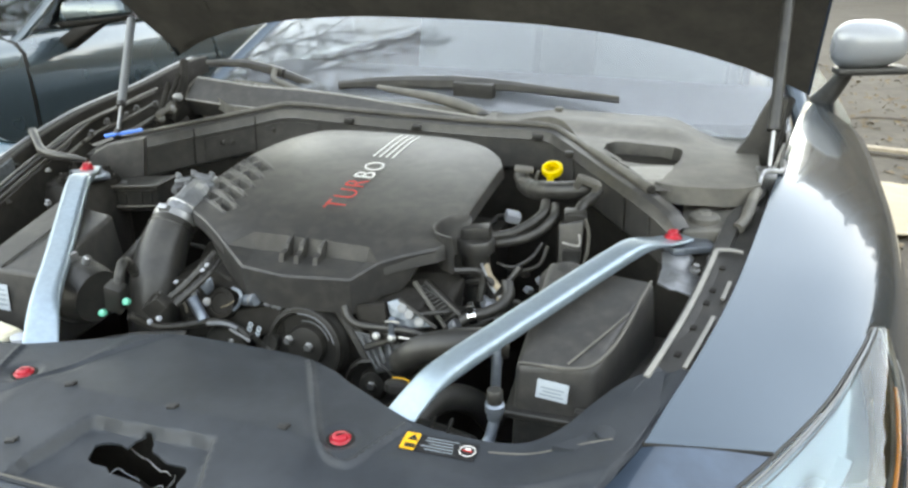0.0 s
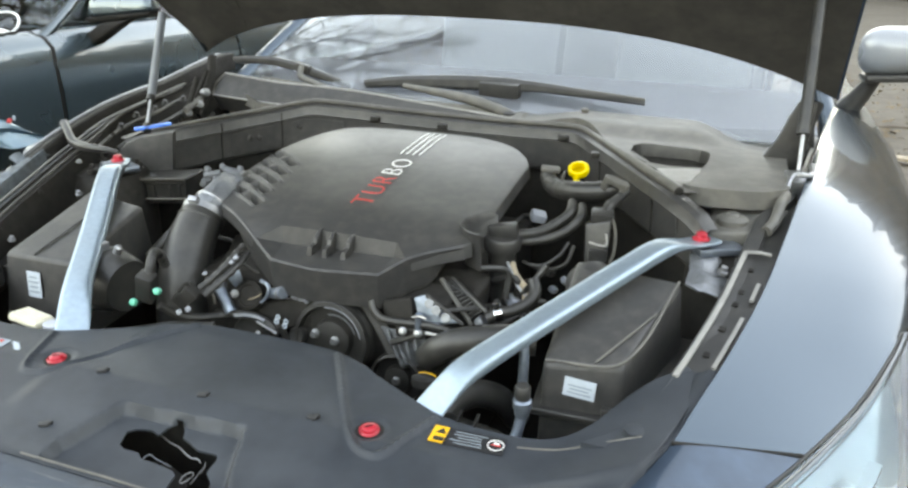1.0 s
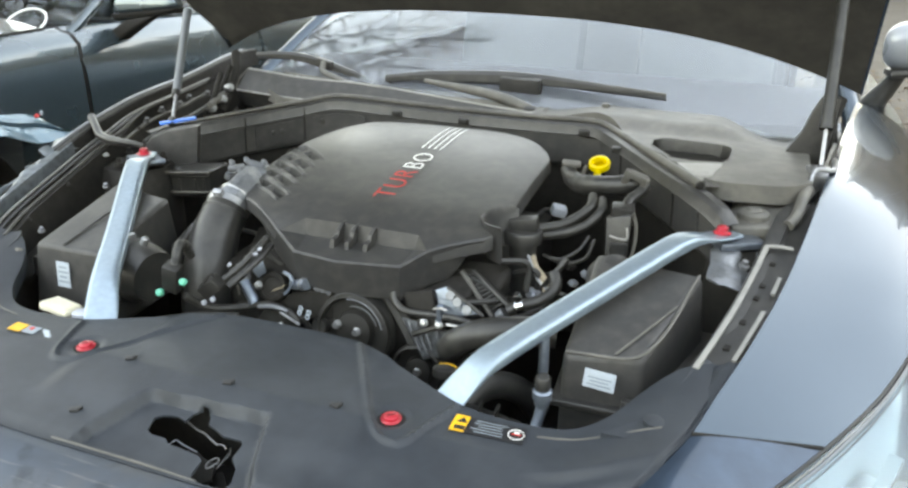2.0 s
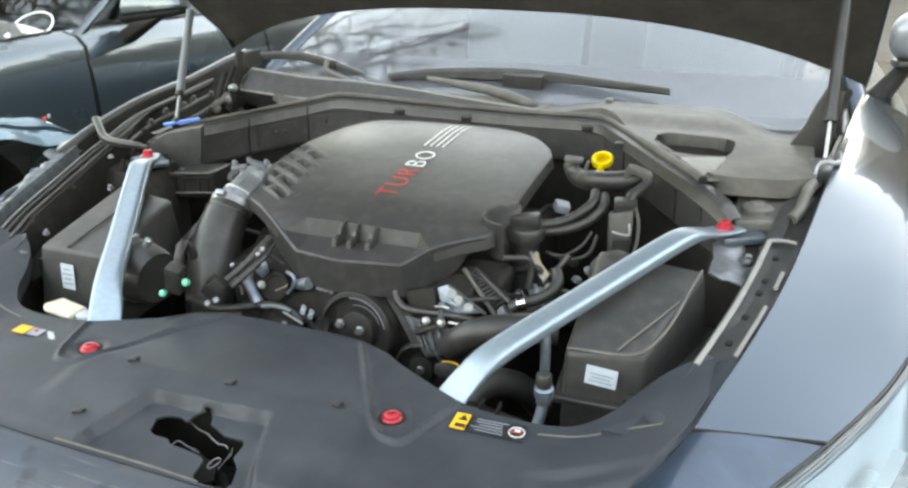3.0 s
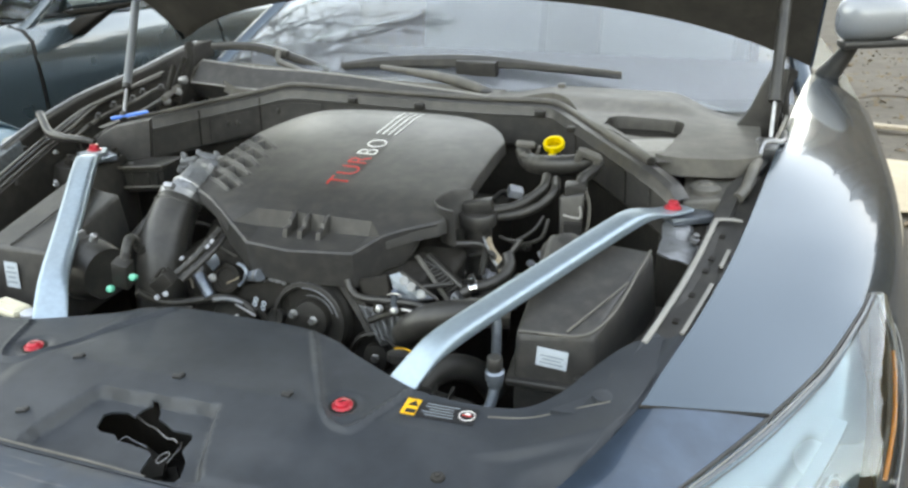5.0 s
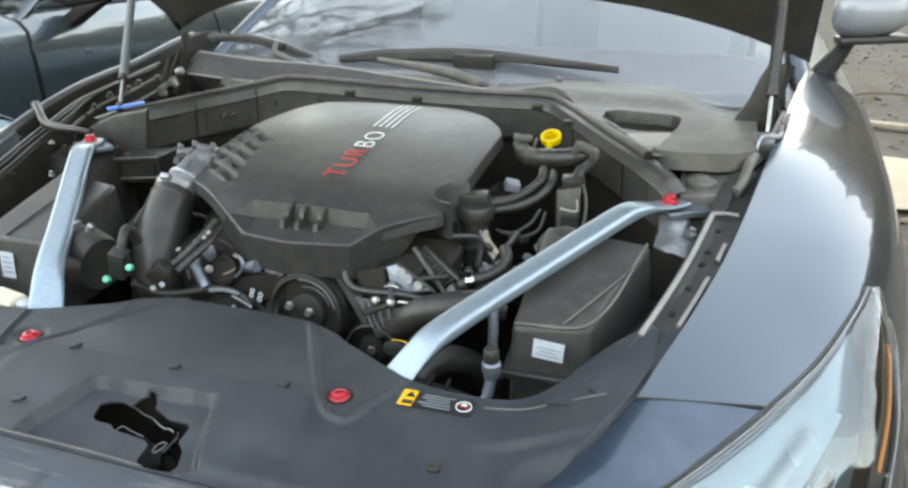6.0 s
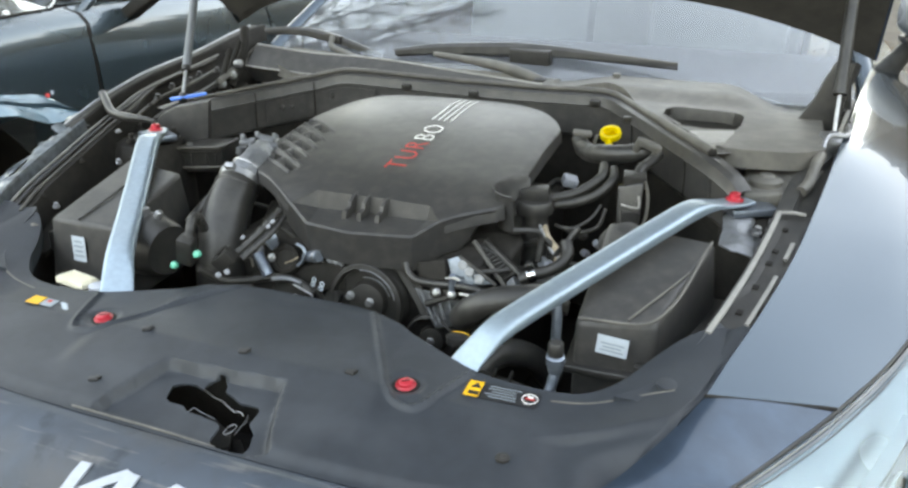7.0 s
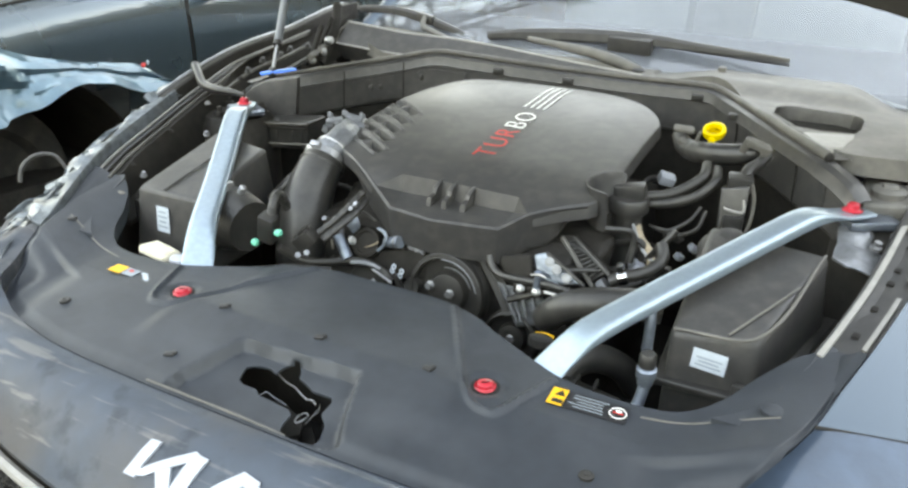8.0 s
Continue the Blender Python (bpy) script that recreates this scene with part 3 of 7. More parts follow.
def build_front_corner():
    """Fender and bumper skin outside and below the headlight."""
    pts = spline(LAMP_LOW, 60)
    cut_at = next(i for i, p in enumerate(pts) if p.y > 0.755)
    for nm, seq in (("bumper_corner", pts[:cut_at]), ("fender_corner", pts[cut_at:])):
        rows = [[p + Vector((-0.006, 0, -0.010)), p + Vector((0.003, 0, -0.003))] + [p + Vector((dx, 0, -dz)) for dx, dz in ((0.008, 0.02), (0.016, 0.06), (0.024, 0.12), (0.022, 0.22), (0.0, 0.36))] for p in seq]
        part(nm, shell(loft(rows), 0.002), "paint", car)


build_front_corner()


def build_headlight():
    upper = [(x, y, z) for y, x, z in SHOULDER[:6]]
    lower = LAMP_LOW
    n = 36
    ua, la = spline(upper, n), spline(lower, n)

    def surf(inset, m=14, count=36):
        rows, ua, la = [], spline(upper, count), spline(lower, count)
        for i in range(count):
            row = []
            for k in range(m):
                u = k / (m - 1)
                bul = 0.018 * math.sin(math.pi * u ** 0.7)
                d = Vector((0.62, -0.5, 0.6)).normalized()
                row.append(ua[i].lerp(la[i], 0.012 + 0.976 * u) + d * (bul - inset))
            rows.append(row)
        return rows
    lamp = part("headlight", loft(surf(0.050)), "white", car, "large swept-back clear headlight")
    part("lens", shell(loft(surf(0.0, 40, 110)), 0.003), "lens", lamp, "clear lens").visible_shadow = False
    out = Vector((0.62, -0.5, 0.6)).normalized()

    def on(i, u, d):
        """Point of the lamp: i along it, u from its upper to its lower edge, d out from the lens."""
        return ua[i].lerp(la[i], 0.012 + 0.976 * u) + out * (0.018 * math.sin(math.pi * u ** 0.7) + d)
    tip = [ua[n - 1].lerp(la[n - 1], k / 7) + Vector((0.010 * math.sin(math.pi * k / 7), 0.014 * math.sin(math.pi * k / 7), 0.004 * math.sin(math.pi * k / 7))) for k in range(1, 7)]
    rim = list(ua) + tip + list(reversed(la))
    part("bezel", tube([p + Vector((0.001, 0, -0.001)) for p in rim], 0.0022, 170, 8), "black", lamp, "thin black seal round the lens")
    edge_in = [on(i, 0.015, 0.002) for i in range(n)] + [p - Vector((0.006, 0.010, 0.0)) for p in tip] + [on(i, 0.985, 0.002) for i in range(n - 1, n // 2, -1)]
    part("lens_edge", ribbon([on(i, 0.032, 0.0012) for i in range(n)], 0.0030, 0.0008, 90), "strutgrey", lamp, "grey moulded lens edge")
    part("lens_line", tube(edge_in, 0.0007, 150, 6), "strip", lamp)
    part("lens_line", tube([on(i, 0.055, 0.002) for i in range(n)], 0.0007, 90, 6), "black", lamp)
    # dark outer band with the slim amber reflector
    fine_u, fine_l = spline(upper, 120), spline(lower, 120)
    rows = []
    for i in range(30, 120):
        f = i / 119
        wide = 0.18 * step(0.30, 0.62, f) + 0.16 * step(0.62, 1.0, f)
        rows.append([fine_u[i].lerp(fine_l[i], 0.988 - 0.976 * wide * k / 11) + out * (0.018 * math.sin(math.pi * (1.0 - wide * k / 11) ** 0.7) - 0.010) for k in range(12)])
    part("outer_band", shell(loft(rows), 0.002), "black", lamp, "dark outer band")
    part("amber_strip", tube([on(i, 0.90, -0.0080) for i in range(int(0.58 * n), int(0.88 * n))], 0.0024, 40, 8), "amber", lamp, "slim amber side reflector")
    # reflector steps and light guides in the housing
    for i0, i1, u0, u1 in ((0.16, 0.56, 0.42, 0.40), (0.06, 0.20, 0.52, 0.50)):
        seq = [on(int((i0 + (i1 - i0) * k / 9) * n), u0 + (u1 - u0) * k / 9, -0.022) for k in range(10)]
        part("light_guide", ribbon(seq, 0.016, 0.006, 40), "white", lamp, "white light guide")
    for f, u in ((0.16, 0.56), (0.34, 0.58)):
        k = int(f * n)
        q = [on(k, u, -0.028), on(k + 5, u - 0.03, -0.028), on(k + 6, u + 0.10, -0.034), on(k + 1, u + 0.15, -0.034)]
        mod = part("lamp_module", hull(q, [p - out * 0.012 for p in q], 0.003), "chrome", lamp, "faceted lamp module")
        part("module_rim", tube(q + q[:1], 0.0016, 60, 6), "white", mod)


build_headlight()

# ---- windscreen, pillars, cabin ----


def screen(x, u):
    """Point of the windscreen: x at its foot, u from foot to top."""
    y = 1.63 + 0.15 * (x / 0.74) ** 2
    top_y = 2.58 + 0.10 * (x / 0.74) ** 2
    z = 0.985 - 0.02 * (x / 0.74) ** 2
    top_z = 1.395 - 0.035 * (x / 0.74) ** 2
    return Vector((x * (1 - 0.20 * u), y + (top_y - y) * u, z + (top_z - z) * u + 0.035 * math.sin(math.pi * u)))


def build_cabin():
    bm = loft([[screen(x, u) for x in lin(-0.76, 0.74, 41)] for u in lin(-0.05, 1, 22)])
    ws = part("windscreen", shell(bm, 0.004), "glass", car, "sloping windscreen mirroring sky and bare branches")
    ws.visible_shadow = False
    for sg in (-1, 1):
        pil = [screen(sg * 0.76, u) + Vector((sg * 0.012, 0, -0.01)) for u in lin(-0.04, 1.02, 8)]
        part("pillar", tube(pil, 0.022, 30, 10), "paint", car)
    # roof and rear, sides and their glass
    rows = []
    for y in lin(2.58, 4.75, 28):
        t = (y - 2.58) / 2.17
        zc = 1.40 - 0.06 * t - 0.36 * step(0.35, 1.0, t)
        w = 0.60 - 0.10 * step(0.4, 1, t)
        rows.append([(w * k, y, zc - 0.035 * k * k) for k in lin(-1, 1, 17)])
    part("roof", shell(loft(rows), 0.004), "paint", car)
    for sg in (-1, 1):
        rows, low = [], []
        for y in lin(1.84 if sg > 0 else 1.84, 4.75, 40):
            xs, zs = shoulder(y)
            rows.append([(sg * (xs - 0.10), y, zs + 0.015), (sg * xs, y, zs), (sg * (xs + 0.04), y, zs - 0.08), (sg * (xs + 0.045), y, zs - 0.22), (sg * (xs + 0.03), y, zs - 0.45), (sg * (xs - 0.02), y, 0.25)])
            t = (y - 2.58) / 2.17
            zt = 1.36 - 0.06 * t - 0.36 * step(0.35, 1.0, t)
            wt = 0.60 - 0.10 * step(0.4, 1, t)
            if y < 2.58:
                p = screen(0.76, max(0.0, (y - 1.78) / 0.90))
                zt, wt = p.z, p.x
            low.append([(sg * (xs - 0.10), y, zs + 0.015), (sg * ((xs - 0.10) * 0.5 + wt * 0.5 + 0.01), y, (zs + 0.015 + max(zt, zs + 0.02)) / 2), (sg * wt, y, max(zt, zs + 0.02))])
        bm = loft(rows)
        cut(bm, lambda c: math.hypot(c.y - 3.965, c.z - 0.33) < 0.37)
        part("body_side", shell(bm, 0.003), "paint", car)
        part("side_window", shell(loft(low), 0.004), "glass", car).visible_shadow = False
    dash = loft([[(x, 1.70 + 0.13 * (x / 0.7) ** 2, 0.95) for x in lin(-0.68, 0.68, 15)], [(x, 1.95, 1.0 + 0.01 * math.cos(x * 3)) for x in lin(-0.76, 0.76, 15)],
                 [(x, 2.25, 0.98) for x in lin(-0.78, 0.78, 15)], [(x, 2.33, 0.85) for x in lin(-0.78, 0.78, 15)], [(x, 2.35, 0.5) for x in lin(-0.7, 0.7, 15)]])
    part("dashboard", shell(dash, 0.01), "interior", car)
    part("cabin_floor", box((1.5, 2.6, 0.05), pose(0, 3.4, 0.35), 0.01), "interior", car)
    part("tail_panel", box((1.5, 0.05, 0.7), pose(0, 4.76, 0.62), 0.02), "paint", car)
    for sg in (-1, 1):
        part("seat_back", box((0.5, 0.14, 0.62), pose(sg * 0.36, 3.0, 0.80, -12), 0.05), "upholstery", car)
    # unseen bench and headliner, added so no sky shows through the cabin
    part("rear_bench", box((1.36, 0.5, 0.85), pose(0, 3.95, 0.80, -10), 0.08), "upholstery", car)
    part("headliner", shell(loft([[(0.58 * k, y, 1.375 - 0.06 * (y - 2.6) / 2.1 - 0.36 * step(0.35, 1.0, (y - 2.58) / 2.17) - 0.03 * k * k) for k in lin(-1, 1, 9)] for y in lin(2.60, 4.70, 20)]), 0.004), "upholstery", car)
    part("underbody", box((1.45, 3.9, 0.06), pose(0, 2.75, 0.22), 0.01), "deep", car)


build_cabin()


def build_mirror():
    m = Matrix.Translation((0.925, 2.15, 1.112)) @ pose(0, 0, 0, 0, -4, 8)
    bm = bmesh.new()
    bmesh.ops.create_uvsphere(bm, u_segments=32, v_segments=20, radius=1.0)
    for v in bm.verts:
        c = v.co.copy()
        v.co = Vector((math.copysign(abs(c.x) ** 0.75, c.x) * 0.092, c.y * 0.06 if c.y < 0 else c.y * 0.03, math.copysign(abs(c.z) ** 0.8, c.z) * ((0.064 if c.z > 0 else 0.056) - 0.010 * c.x)))
    bm.transform(m)
    mir = part("door_mirror", bm, "glarecap", car, "glossy door mirror on a dark foot, cap paled for glare")
    part("mirror_skirt", box((0.165, 0.075, 0.020), m @ pose(0.005, -0.006, -0.060), 0.009, 0.0), "black", mir)
    part("mirror_foot", tube([(0.885, 2.15, 1.045), (0.862, 2.16, 1.00), (0.835, 2.17, 0.955)], [0.018, 0.024, 0.03], 12, 12), "black", mir)


build_mirror()


def build_wheel(x, y, sg):
    m = aim((x, y, 0.32), (sg, 0, 0))
    wh = part("wheel", turned([(0.20, -0.10), (0.29, -0.105), (0.325, -0.085), (0.33, 0.0), (0.325, 0.085), (0.29, 0.105), (0.235, 0.10)], m, 40), "tyre", car, "road wheel")
    rim = turned([(0.03, 0.108), (0.055, 0.107), (0.06, 0.09), (0.21, 0.085), (0.235, 0.103)], m, 40)
    for k in range(5):
        box((0.19, 0.035, 0.016), m @ pose(0, 0, 0, 0, 0, 72 * k) @ pose(0.13, 0, 0.10), 0.004, bm=rim)
    part("rim", rim, "alu", wh)


for wx, wy, ws_ in ((0.80, 1.06, 1), (-0.80, 3.965, -1), (0.80, 3.965, 1), (-0.78, 1.06, -1)):
    build_wheel(wx, wy, ws_)

# ---- raised hood ----
HINGE_Y, HINGE_Z, RAISE = 1.66, 1.025, 46.0


def hood_pt(x, f, lift=0.0):
    """Point of the raised hood: f metres ahead of the hinge line along the panel, lift above it."""
    a = radians(RAISE)
    f2 = f
    crown = 0.035 * (1 - (x / 0.8) ** 2) - 0.05 * (f / 1.25) ** 2 + lift
    return Vector((x, HINGE_Y - f2 * math.cos(a) - crown * math.sin(a) * -1 * -1, HINGE_Z + f2 * math.sin(a) + crown * math.cos(a) * 1.0))


def bmesh_turn(bm, m):
    bm.transform(m)
    return bm


def build_hood():
    def half(f):
        s = step(0.30, 0.52, f)
        return (0.748 - 0.03 * f) * (1 - s) + (edge(HINGE_Y - f)[0] - 0.036) * s

    def rear(x):
        return 0.150 * (1 - min(1.0, abs(x) / 0.742) ** 3.0)
    rows_o, rows_i, rows_l = [], [], []
    for j in range(30):
        v = j / 29
        ro, ri, rl = [], [], []
        for k in lin(-1, 1, 49):
            f_end = 1.30 - 0.22 * k * k
            x = k * 0.742
            f = rear(x) + (f_end - rear(x)) * v
            # left edge widened to meet the hood outline from the camera
            bent = 0.05 * step(0.03, 0.22, f) * step(-0.6, -1.0, k)
            ro.append(hood_pt(k * (half(f) + bent), f, 0.045))
            ri.append(hood_pt(k * (half(f) + bent + 0.005), f + (-0.006 if j == 0 else 0.006 if j == 29 else 0), 0.0 + 0.047 * (abs(k) > 0.99 or j in (0, 29))))
            g = 0.34 + rear(x) + (f_end - 0.12 - 0.34 - rear(x)) * v
            rl.append(hood_pt(k * (half(g) - 0.13), g, 0.058 - 0.010 * (abs(k) > 0.97 or j in (0, 29)) + 0.003 * noise.noise((k * 6, v * 9, 0))))
        rows_o.append(ro)
        rows_i.append(ri)
        rows_l.append(rl)
    hood = part("hood", shell(loft(rows_i), 0.002), "paint", car, "raised hood, dark underside with felt liner")
    part("inner_panel", shell(loft(rows_o), 0.002), "liner", hood, "black pressed inner panel")
    part("hood_liner", shell(loft(rows_l), 0.006), "liner", hood, "dark felt sound liner")
    # bulky rear corner arms with the hinges
    for sg in (-1, 1):
        arm = part("hinge_arm", tube([(sg * 0.715, 1.60, 1.05), (sg * 0.70, 1.57, 1.00), (sg * 0.705, 1.54, 0.95), (sg * 0.70, 1.50, 0.915)], 0.012, 20, 8), "deep", car)
        part("hinge_plate", box((0.012, 0.16, 0.05), pose(sg * 0.705, 1.52, 0.925, 20), 0.004), "deep", arm)
        for k, (p, q, r) in enumerate((((0.700, 1.46, 0.925), (0.690, 1.50, 1.01), 0.007), ((0.715, 1.50, 0.93), (0.705, 1.56, 1.02), 0.006), ((0.685, 1.44, 0.94), (0.70, 1.52, 0.955), 0.008))):
            part("hinge_link", tube([(sg * p[0], p[1], p[2]), (sg * q[0], q[1], q[2])], r, 8, 8), "deep" if k != 2 else "cowl", arm)
        for y, z in ((1.455, 0.93), (1.50, 0.945), (1.53, 0.97)):
            part("hinge_pin", turned([(0.010, -0.012), (0.010, 0.004), (0.006, 0.006), (0.006, 0.010)], aim((sg * 0.69, y, z), (-sg, -0.3, 0.2)), 12), "steel", arm)
        if sg > 0:
            continue
        rows = []
        for i in range(12):
            u = i / 11
            f = 0.02 + 0.30 * u
            rows.append([hood_pt(sg * (half(f) - 0.02), f, 0.046), hood_pt(sg * (half(f) - 0.05), f, 0.070 - 0.01 * u), hood_pt(sg * (half(f) - 0.11 - 0.05 * u), f + 0.03, 0.068 - 0.01 * u), hood_pt(sg * (half(f) - 0.17 - 0.06 * u), f + 0.06, 0.045)])
        part("corner_stiffener", shell(rumple(loft(rows), 0.004, 25), 0.003), "liner", hood)
    # flat plate cut to the dark hinge outline as the camera sees it
    hc = prism([(0.668, 1.080), (0.652, 1.050), (0.640, 1.012), (0.618, 0.980), (0.606, 0.955), (0.618, 0.932), (0.66, 0.925), (0.69, 0.96), (0.695, 1.08)], -0.012, 0.012, 0.005)
    part("hinge_infill", rumple(bmesh_turn(hc, Matrix.Translation((0, 1.40, 0)) @ pose(0, 0, 0, 90, 0, 0)), 0.006, 22), "black", car, "black plate filling the dark hinge area beside the cowl")
    for sg, foot, top in ((-1, (-0.602, 1.206, 0.950), (-0.690, 1.395, 1.165)), (1, (0.674, 1.272, 0.975), (0.6714, 1.417, 1.264))):
        a, b = Vector(foot), Vector(top)
        # right strut blackened, since its grey came out too brightly lit
        st = part("gas_strut", tube([a.lerp(b, 0.24), b], 0.0088 if sg < 0 else 0.0100, 8, 16), "strutgrey" if sg < 0 else "black", car, "gas strut holding the hood up")
        part("strut_rod", tube([a, a.lerp(b, 0.26)], 0.0036, 6, 10), "steel", st)
        part("rod_end", turned([(0.004, -0.012), (0.0085, -0.010), (0.0085, 0.006), (0.005, 0.010)], aim(a, b - a), 12), "black", st)
        part("strut_collar", tube([a.lerp(b, 0.225), a.lerp(b, 0.26)], 0.0094 if sg < 0 else 0.0112, 4, 16), "black", st)


build_hood()

# ---- engine bay shell ----
RIM = [(-0.612, 1.155, 0.934), (-0.591, 1.195, 0.944), (-0.566, 1.228, 0.949), (-0.540, 1.265, 0.953), (-0.511, 1.325, 0.957), (-0.471, 1.385, 0.963), (-0.421, 1.430, 0.972), (-0.374, 1.456, 0.983), (-0.340, 1.464, 0.988), (-0.240, 1.470, 0.986), (-0.100, 1.475, 0.982), (0.101, 1.485, 0.979),
       (0.235, 1.485, 0.981), (0.270, 1.474, 0.980), (0.300, 1.440, 0.976), (0.369, 1.320, 0.975), (0.434, 1.215, 0.971), (0.495, 1.118, 0.967), (0.535, 1.075, 0.952), (0.552, 1.060, 0.935)]


def build_bay():
    # bay floor and dark inner wings
    part("bay_floor", box((1.30, 1.05, 0.04), pose(0, 0.98, 0.42), 0.01), "deep", car)
    for sg in (-1, 1):
        rows = []
        for y in lin(0.60, 1.62, 40):
            xi, zi = edge(y) if sg > 0 else left_edge(y)
            nr = 1 - 0.72 * step(1.12, 1.24, y)
            rows.append([(sg * (xi - 0.004), y, zi - 0.032), (sg * (xi - 0.030 * nr), y, zi - 0.034), (sg * (xi - 0.034 * nr), y, zi - 0.024), (sg * (xi - 0.055 * nr), y, zi - 0.022), (sg * (xi - 0.060 * nr), y, zi - 0.04),
                         (sg * (xi - 0.075), y, zi - 0.12), (sg * (xi - 0.10), y, zi - 0.25), (sg * (xi - 0.10), y, 0.44)])
        bm = loft(rows)
        for v in bm.verts:
            if v.co.z < 0.86:
                v.co += noise.noise_vector(v.co * 14) * 0.012
        wing = part("inner_wing", shell(bm, 0.003), "black" if sg > 0 else "deep", car, "dark inner wing flange")
        # flange strips and bolts along the fender
        def fl(y, off, up=-0.018):
            xe, ze = edge(y) if sg > 0 else left_edge(y)
            return (sg * (xe - off), y, ze + up)
        if sg > 0:
            part("flange_strip", ribbon([fl(y, 0.047) for y in lin(0.735, 1.02, 10)], 0.0075), "strip", wing, "pale flange strip")
            part("flange_strip", ribbon([fl(1.02, 0.048), fl(1.024, 0.03), fl(1.022, 0.012)], 0.008), "strip", wing)
            for lo, hi in ((0.76, 0.865), (0.905, 0.945)):
                part("flange_strip", ribbon([fl(y, 0.013) for y in lin(lo, hi, 6)], 0.006), "strip", wing)
            part("flange_plate", loft([[fl(y, o, -0.024) for y in lin(0.64, 1.03, 26)] for o in (0.050, 0.004)]), "black", wing)
            for y in (0.79, 0.845, 0.90, 0.93, 0.985):
                part("flange_slot", box((0.008, 0.010, 0.002), Matrix.Translation(fl(y, 0.031, -0.0225)) @ pose(0, 0, 0, 10, 0, -12), 0.001), "deep", wing)
        else:
            for off, r, mt in ((0.012, 0.0024, "strip"), (0.028, 0.0040, "rubber"), (0.044, 0.0028, "seal")):
                part("flange_line", tube([fl(y, off * (1 - 0.6 * step(1.1, 1.3, y)), -0.020) for y in lin(0.74, 1.55, 16)], r, 70, 8), mt, wing)
            # bright steel bead stands in for sky caught along the painted lip
            lip = [(-left_edge(y)[0] - 0.026, y, left_edge(y)[1] + 0.001) for y in lin(0.98, 1.80, 16)]
            part("fender_lip", tube(lip, 0.0030, 90, 8), "steel", wing, "folded fender lip, its sky gleam put in as bright steel")
            for o, r, mt in ((0.007, 0.0022, "seal"), (0.016, 0.0020, "rubber")):
                part("channel_line", tube([(-left_edge(y)[0] - o, y, left_edge(y)[1] + 0.0015) for y in lin(0.98, 1.80, 16)], r, 80, 8), mt, wing)
            for off, up, r, mt, y0, y1 in ((0.020, -0.014, 0.0024, "strip", 1.10, 1.56), (0.062, -0.030, 0.0036, "seal", 1.12, 1.50), (0.085, -0.050, 0.0050, "rubber", 1.16, 1.46)):
                part("wing_rail", tube([fl(y, off - 0.006 * math.sin(y * 22), up) for y in lin(y0, y1, 12)], r, 60, 8), mt, wing)
            for y, off in ((1.22, 0.055), (1.30, 0.045), (1.36, 0.06), (1.42, 0.05), (1.47, 0.07)):
                part("wing_stud", turned([(0.008, 0), (0.008, 0.004), (0.005, 0.005), (0.005, 0.012)], Matrix.Translation(fl(y, off, -0.03)) @ pose(0, 0, 0, 10, 15, 0), 8), "black", wing)
        for k in range(4 if sg < 0 else 0):
            y = 0.80 + 0.12 * k
            xi, zi = edge(y)
            part("flange_bolt", turned([(0.006, 0), (0.006, 0.002), (0.004, 0.003), (0.0035, 0.006), (0.001, 0.007)], pose(sg * (xi - 0.022), y, zi - 0.030), 8), "steel" if k == 2 else "deep", wing)
    # bulkhead under the seal: rim ledge, crease and an upright face
    pts = spline(RIM, 140)

    def off(p_i, out, down):
        """Point of the bulkhead: out towards the engine, down from the rim."""
        t = (pts[min(len(pts) - 1, p_i + 1)] - pts[max(0, p_i - 1)])
        nrm = Vector((t.y, -t.x, 0)).normalized()
        return pts[p_i] + nrm * out + Vector((0, 0, -down))
    idx = range(len(pts))
    prof = ((-0.012, 0.006), (0.004, 0.005), (0.013, 0.010), (0.016, 0.026), (0.017, 0.0285), (0.012, 0.031), (0.010, 0.090), (0.006, 0.096), (-0.010, 0.098))
    bulk = part("bulkhead", shell(loft([[off(i, o, d) for i in idx] for o, d in prof]), 0.003), "cover", car, "black plastic bulkhead panel", flat=0.5)
    part("firewall", shell(loft([[off(i, o, d) for i in idx] for o, d in ((-0.010, 0.09), (-0.014, 0.20), (-0.02, 0.5))]), 0.004), "deep", bulk)
    part("bulkhead_seal", tube([p + Vector((0, 0.002, 0.000)) for p in pts[6:] if p.x < 0.496], [0.003, 0.0052, 0.0056, 0.0056, 0.0058, 0.0062, 0.0080, 0.0085], 180, 10), "seal", car, "rubber hood seal on the bulkhead rim")
    last = max((i for i in idx if pts[i].x < 0.496), key=lambda i: pts[i].x)
    part("seal_end", turned([(0.0068, -0.006), (0.0072, -0.001), (0.0060, 0.002), (0.003, 0.003)], aim(pts[last], pts[last] - pts[last - 2]), 16), "deep", bulk)
    for x in (0.345, 0.462, 0.512):
        k = min(idx, key=lambda i: abs(pts[i].x - x) + 9 * (pts[i].y > 1.46))
        part("panel_joint", tube([off(k, 0.0165, 0.032), off(k, 0.0145, 0.036), off(k, 0.0120, 0.090)], 0.0014, 12, 6), "deep" if x < 0.5 else "cover", bulk)
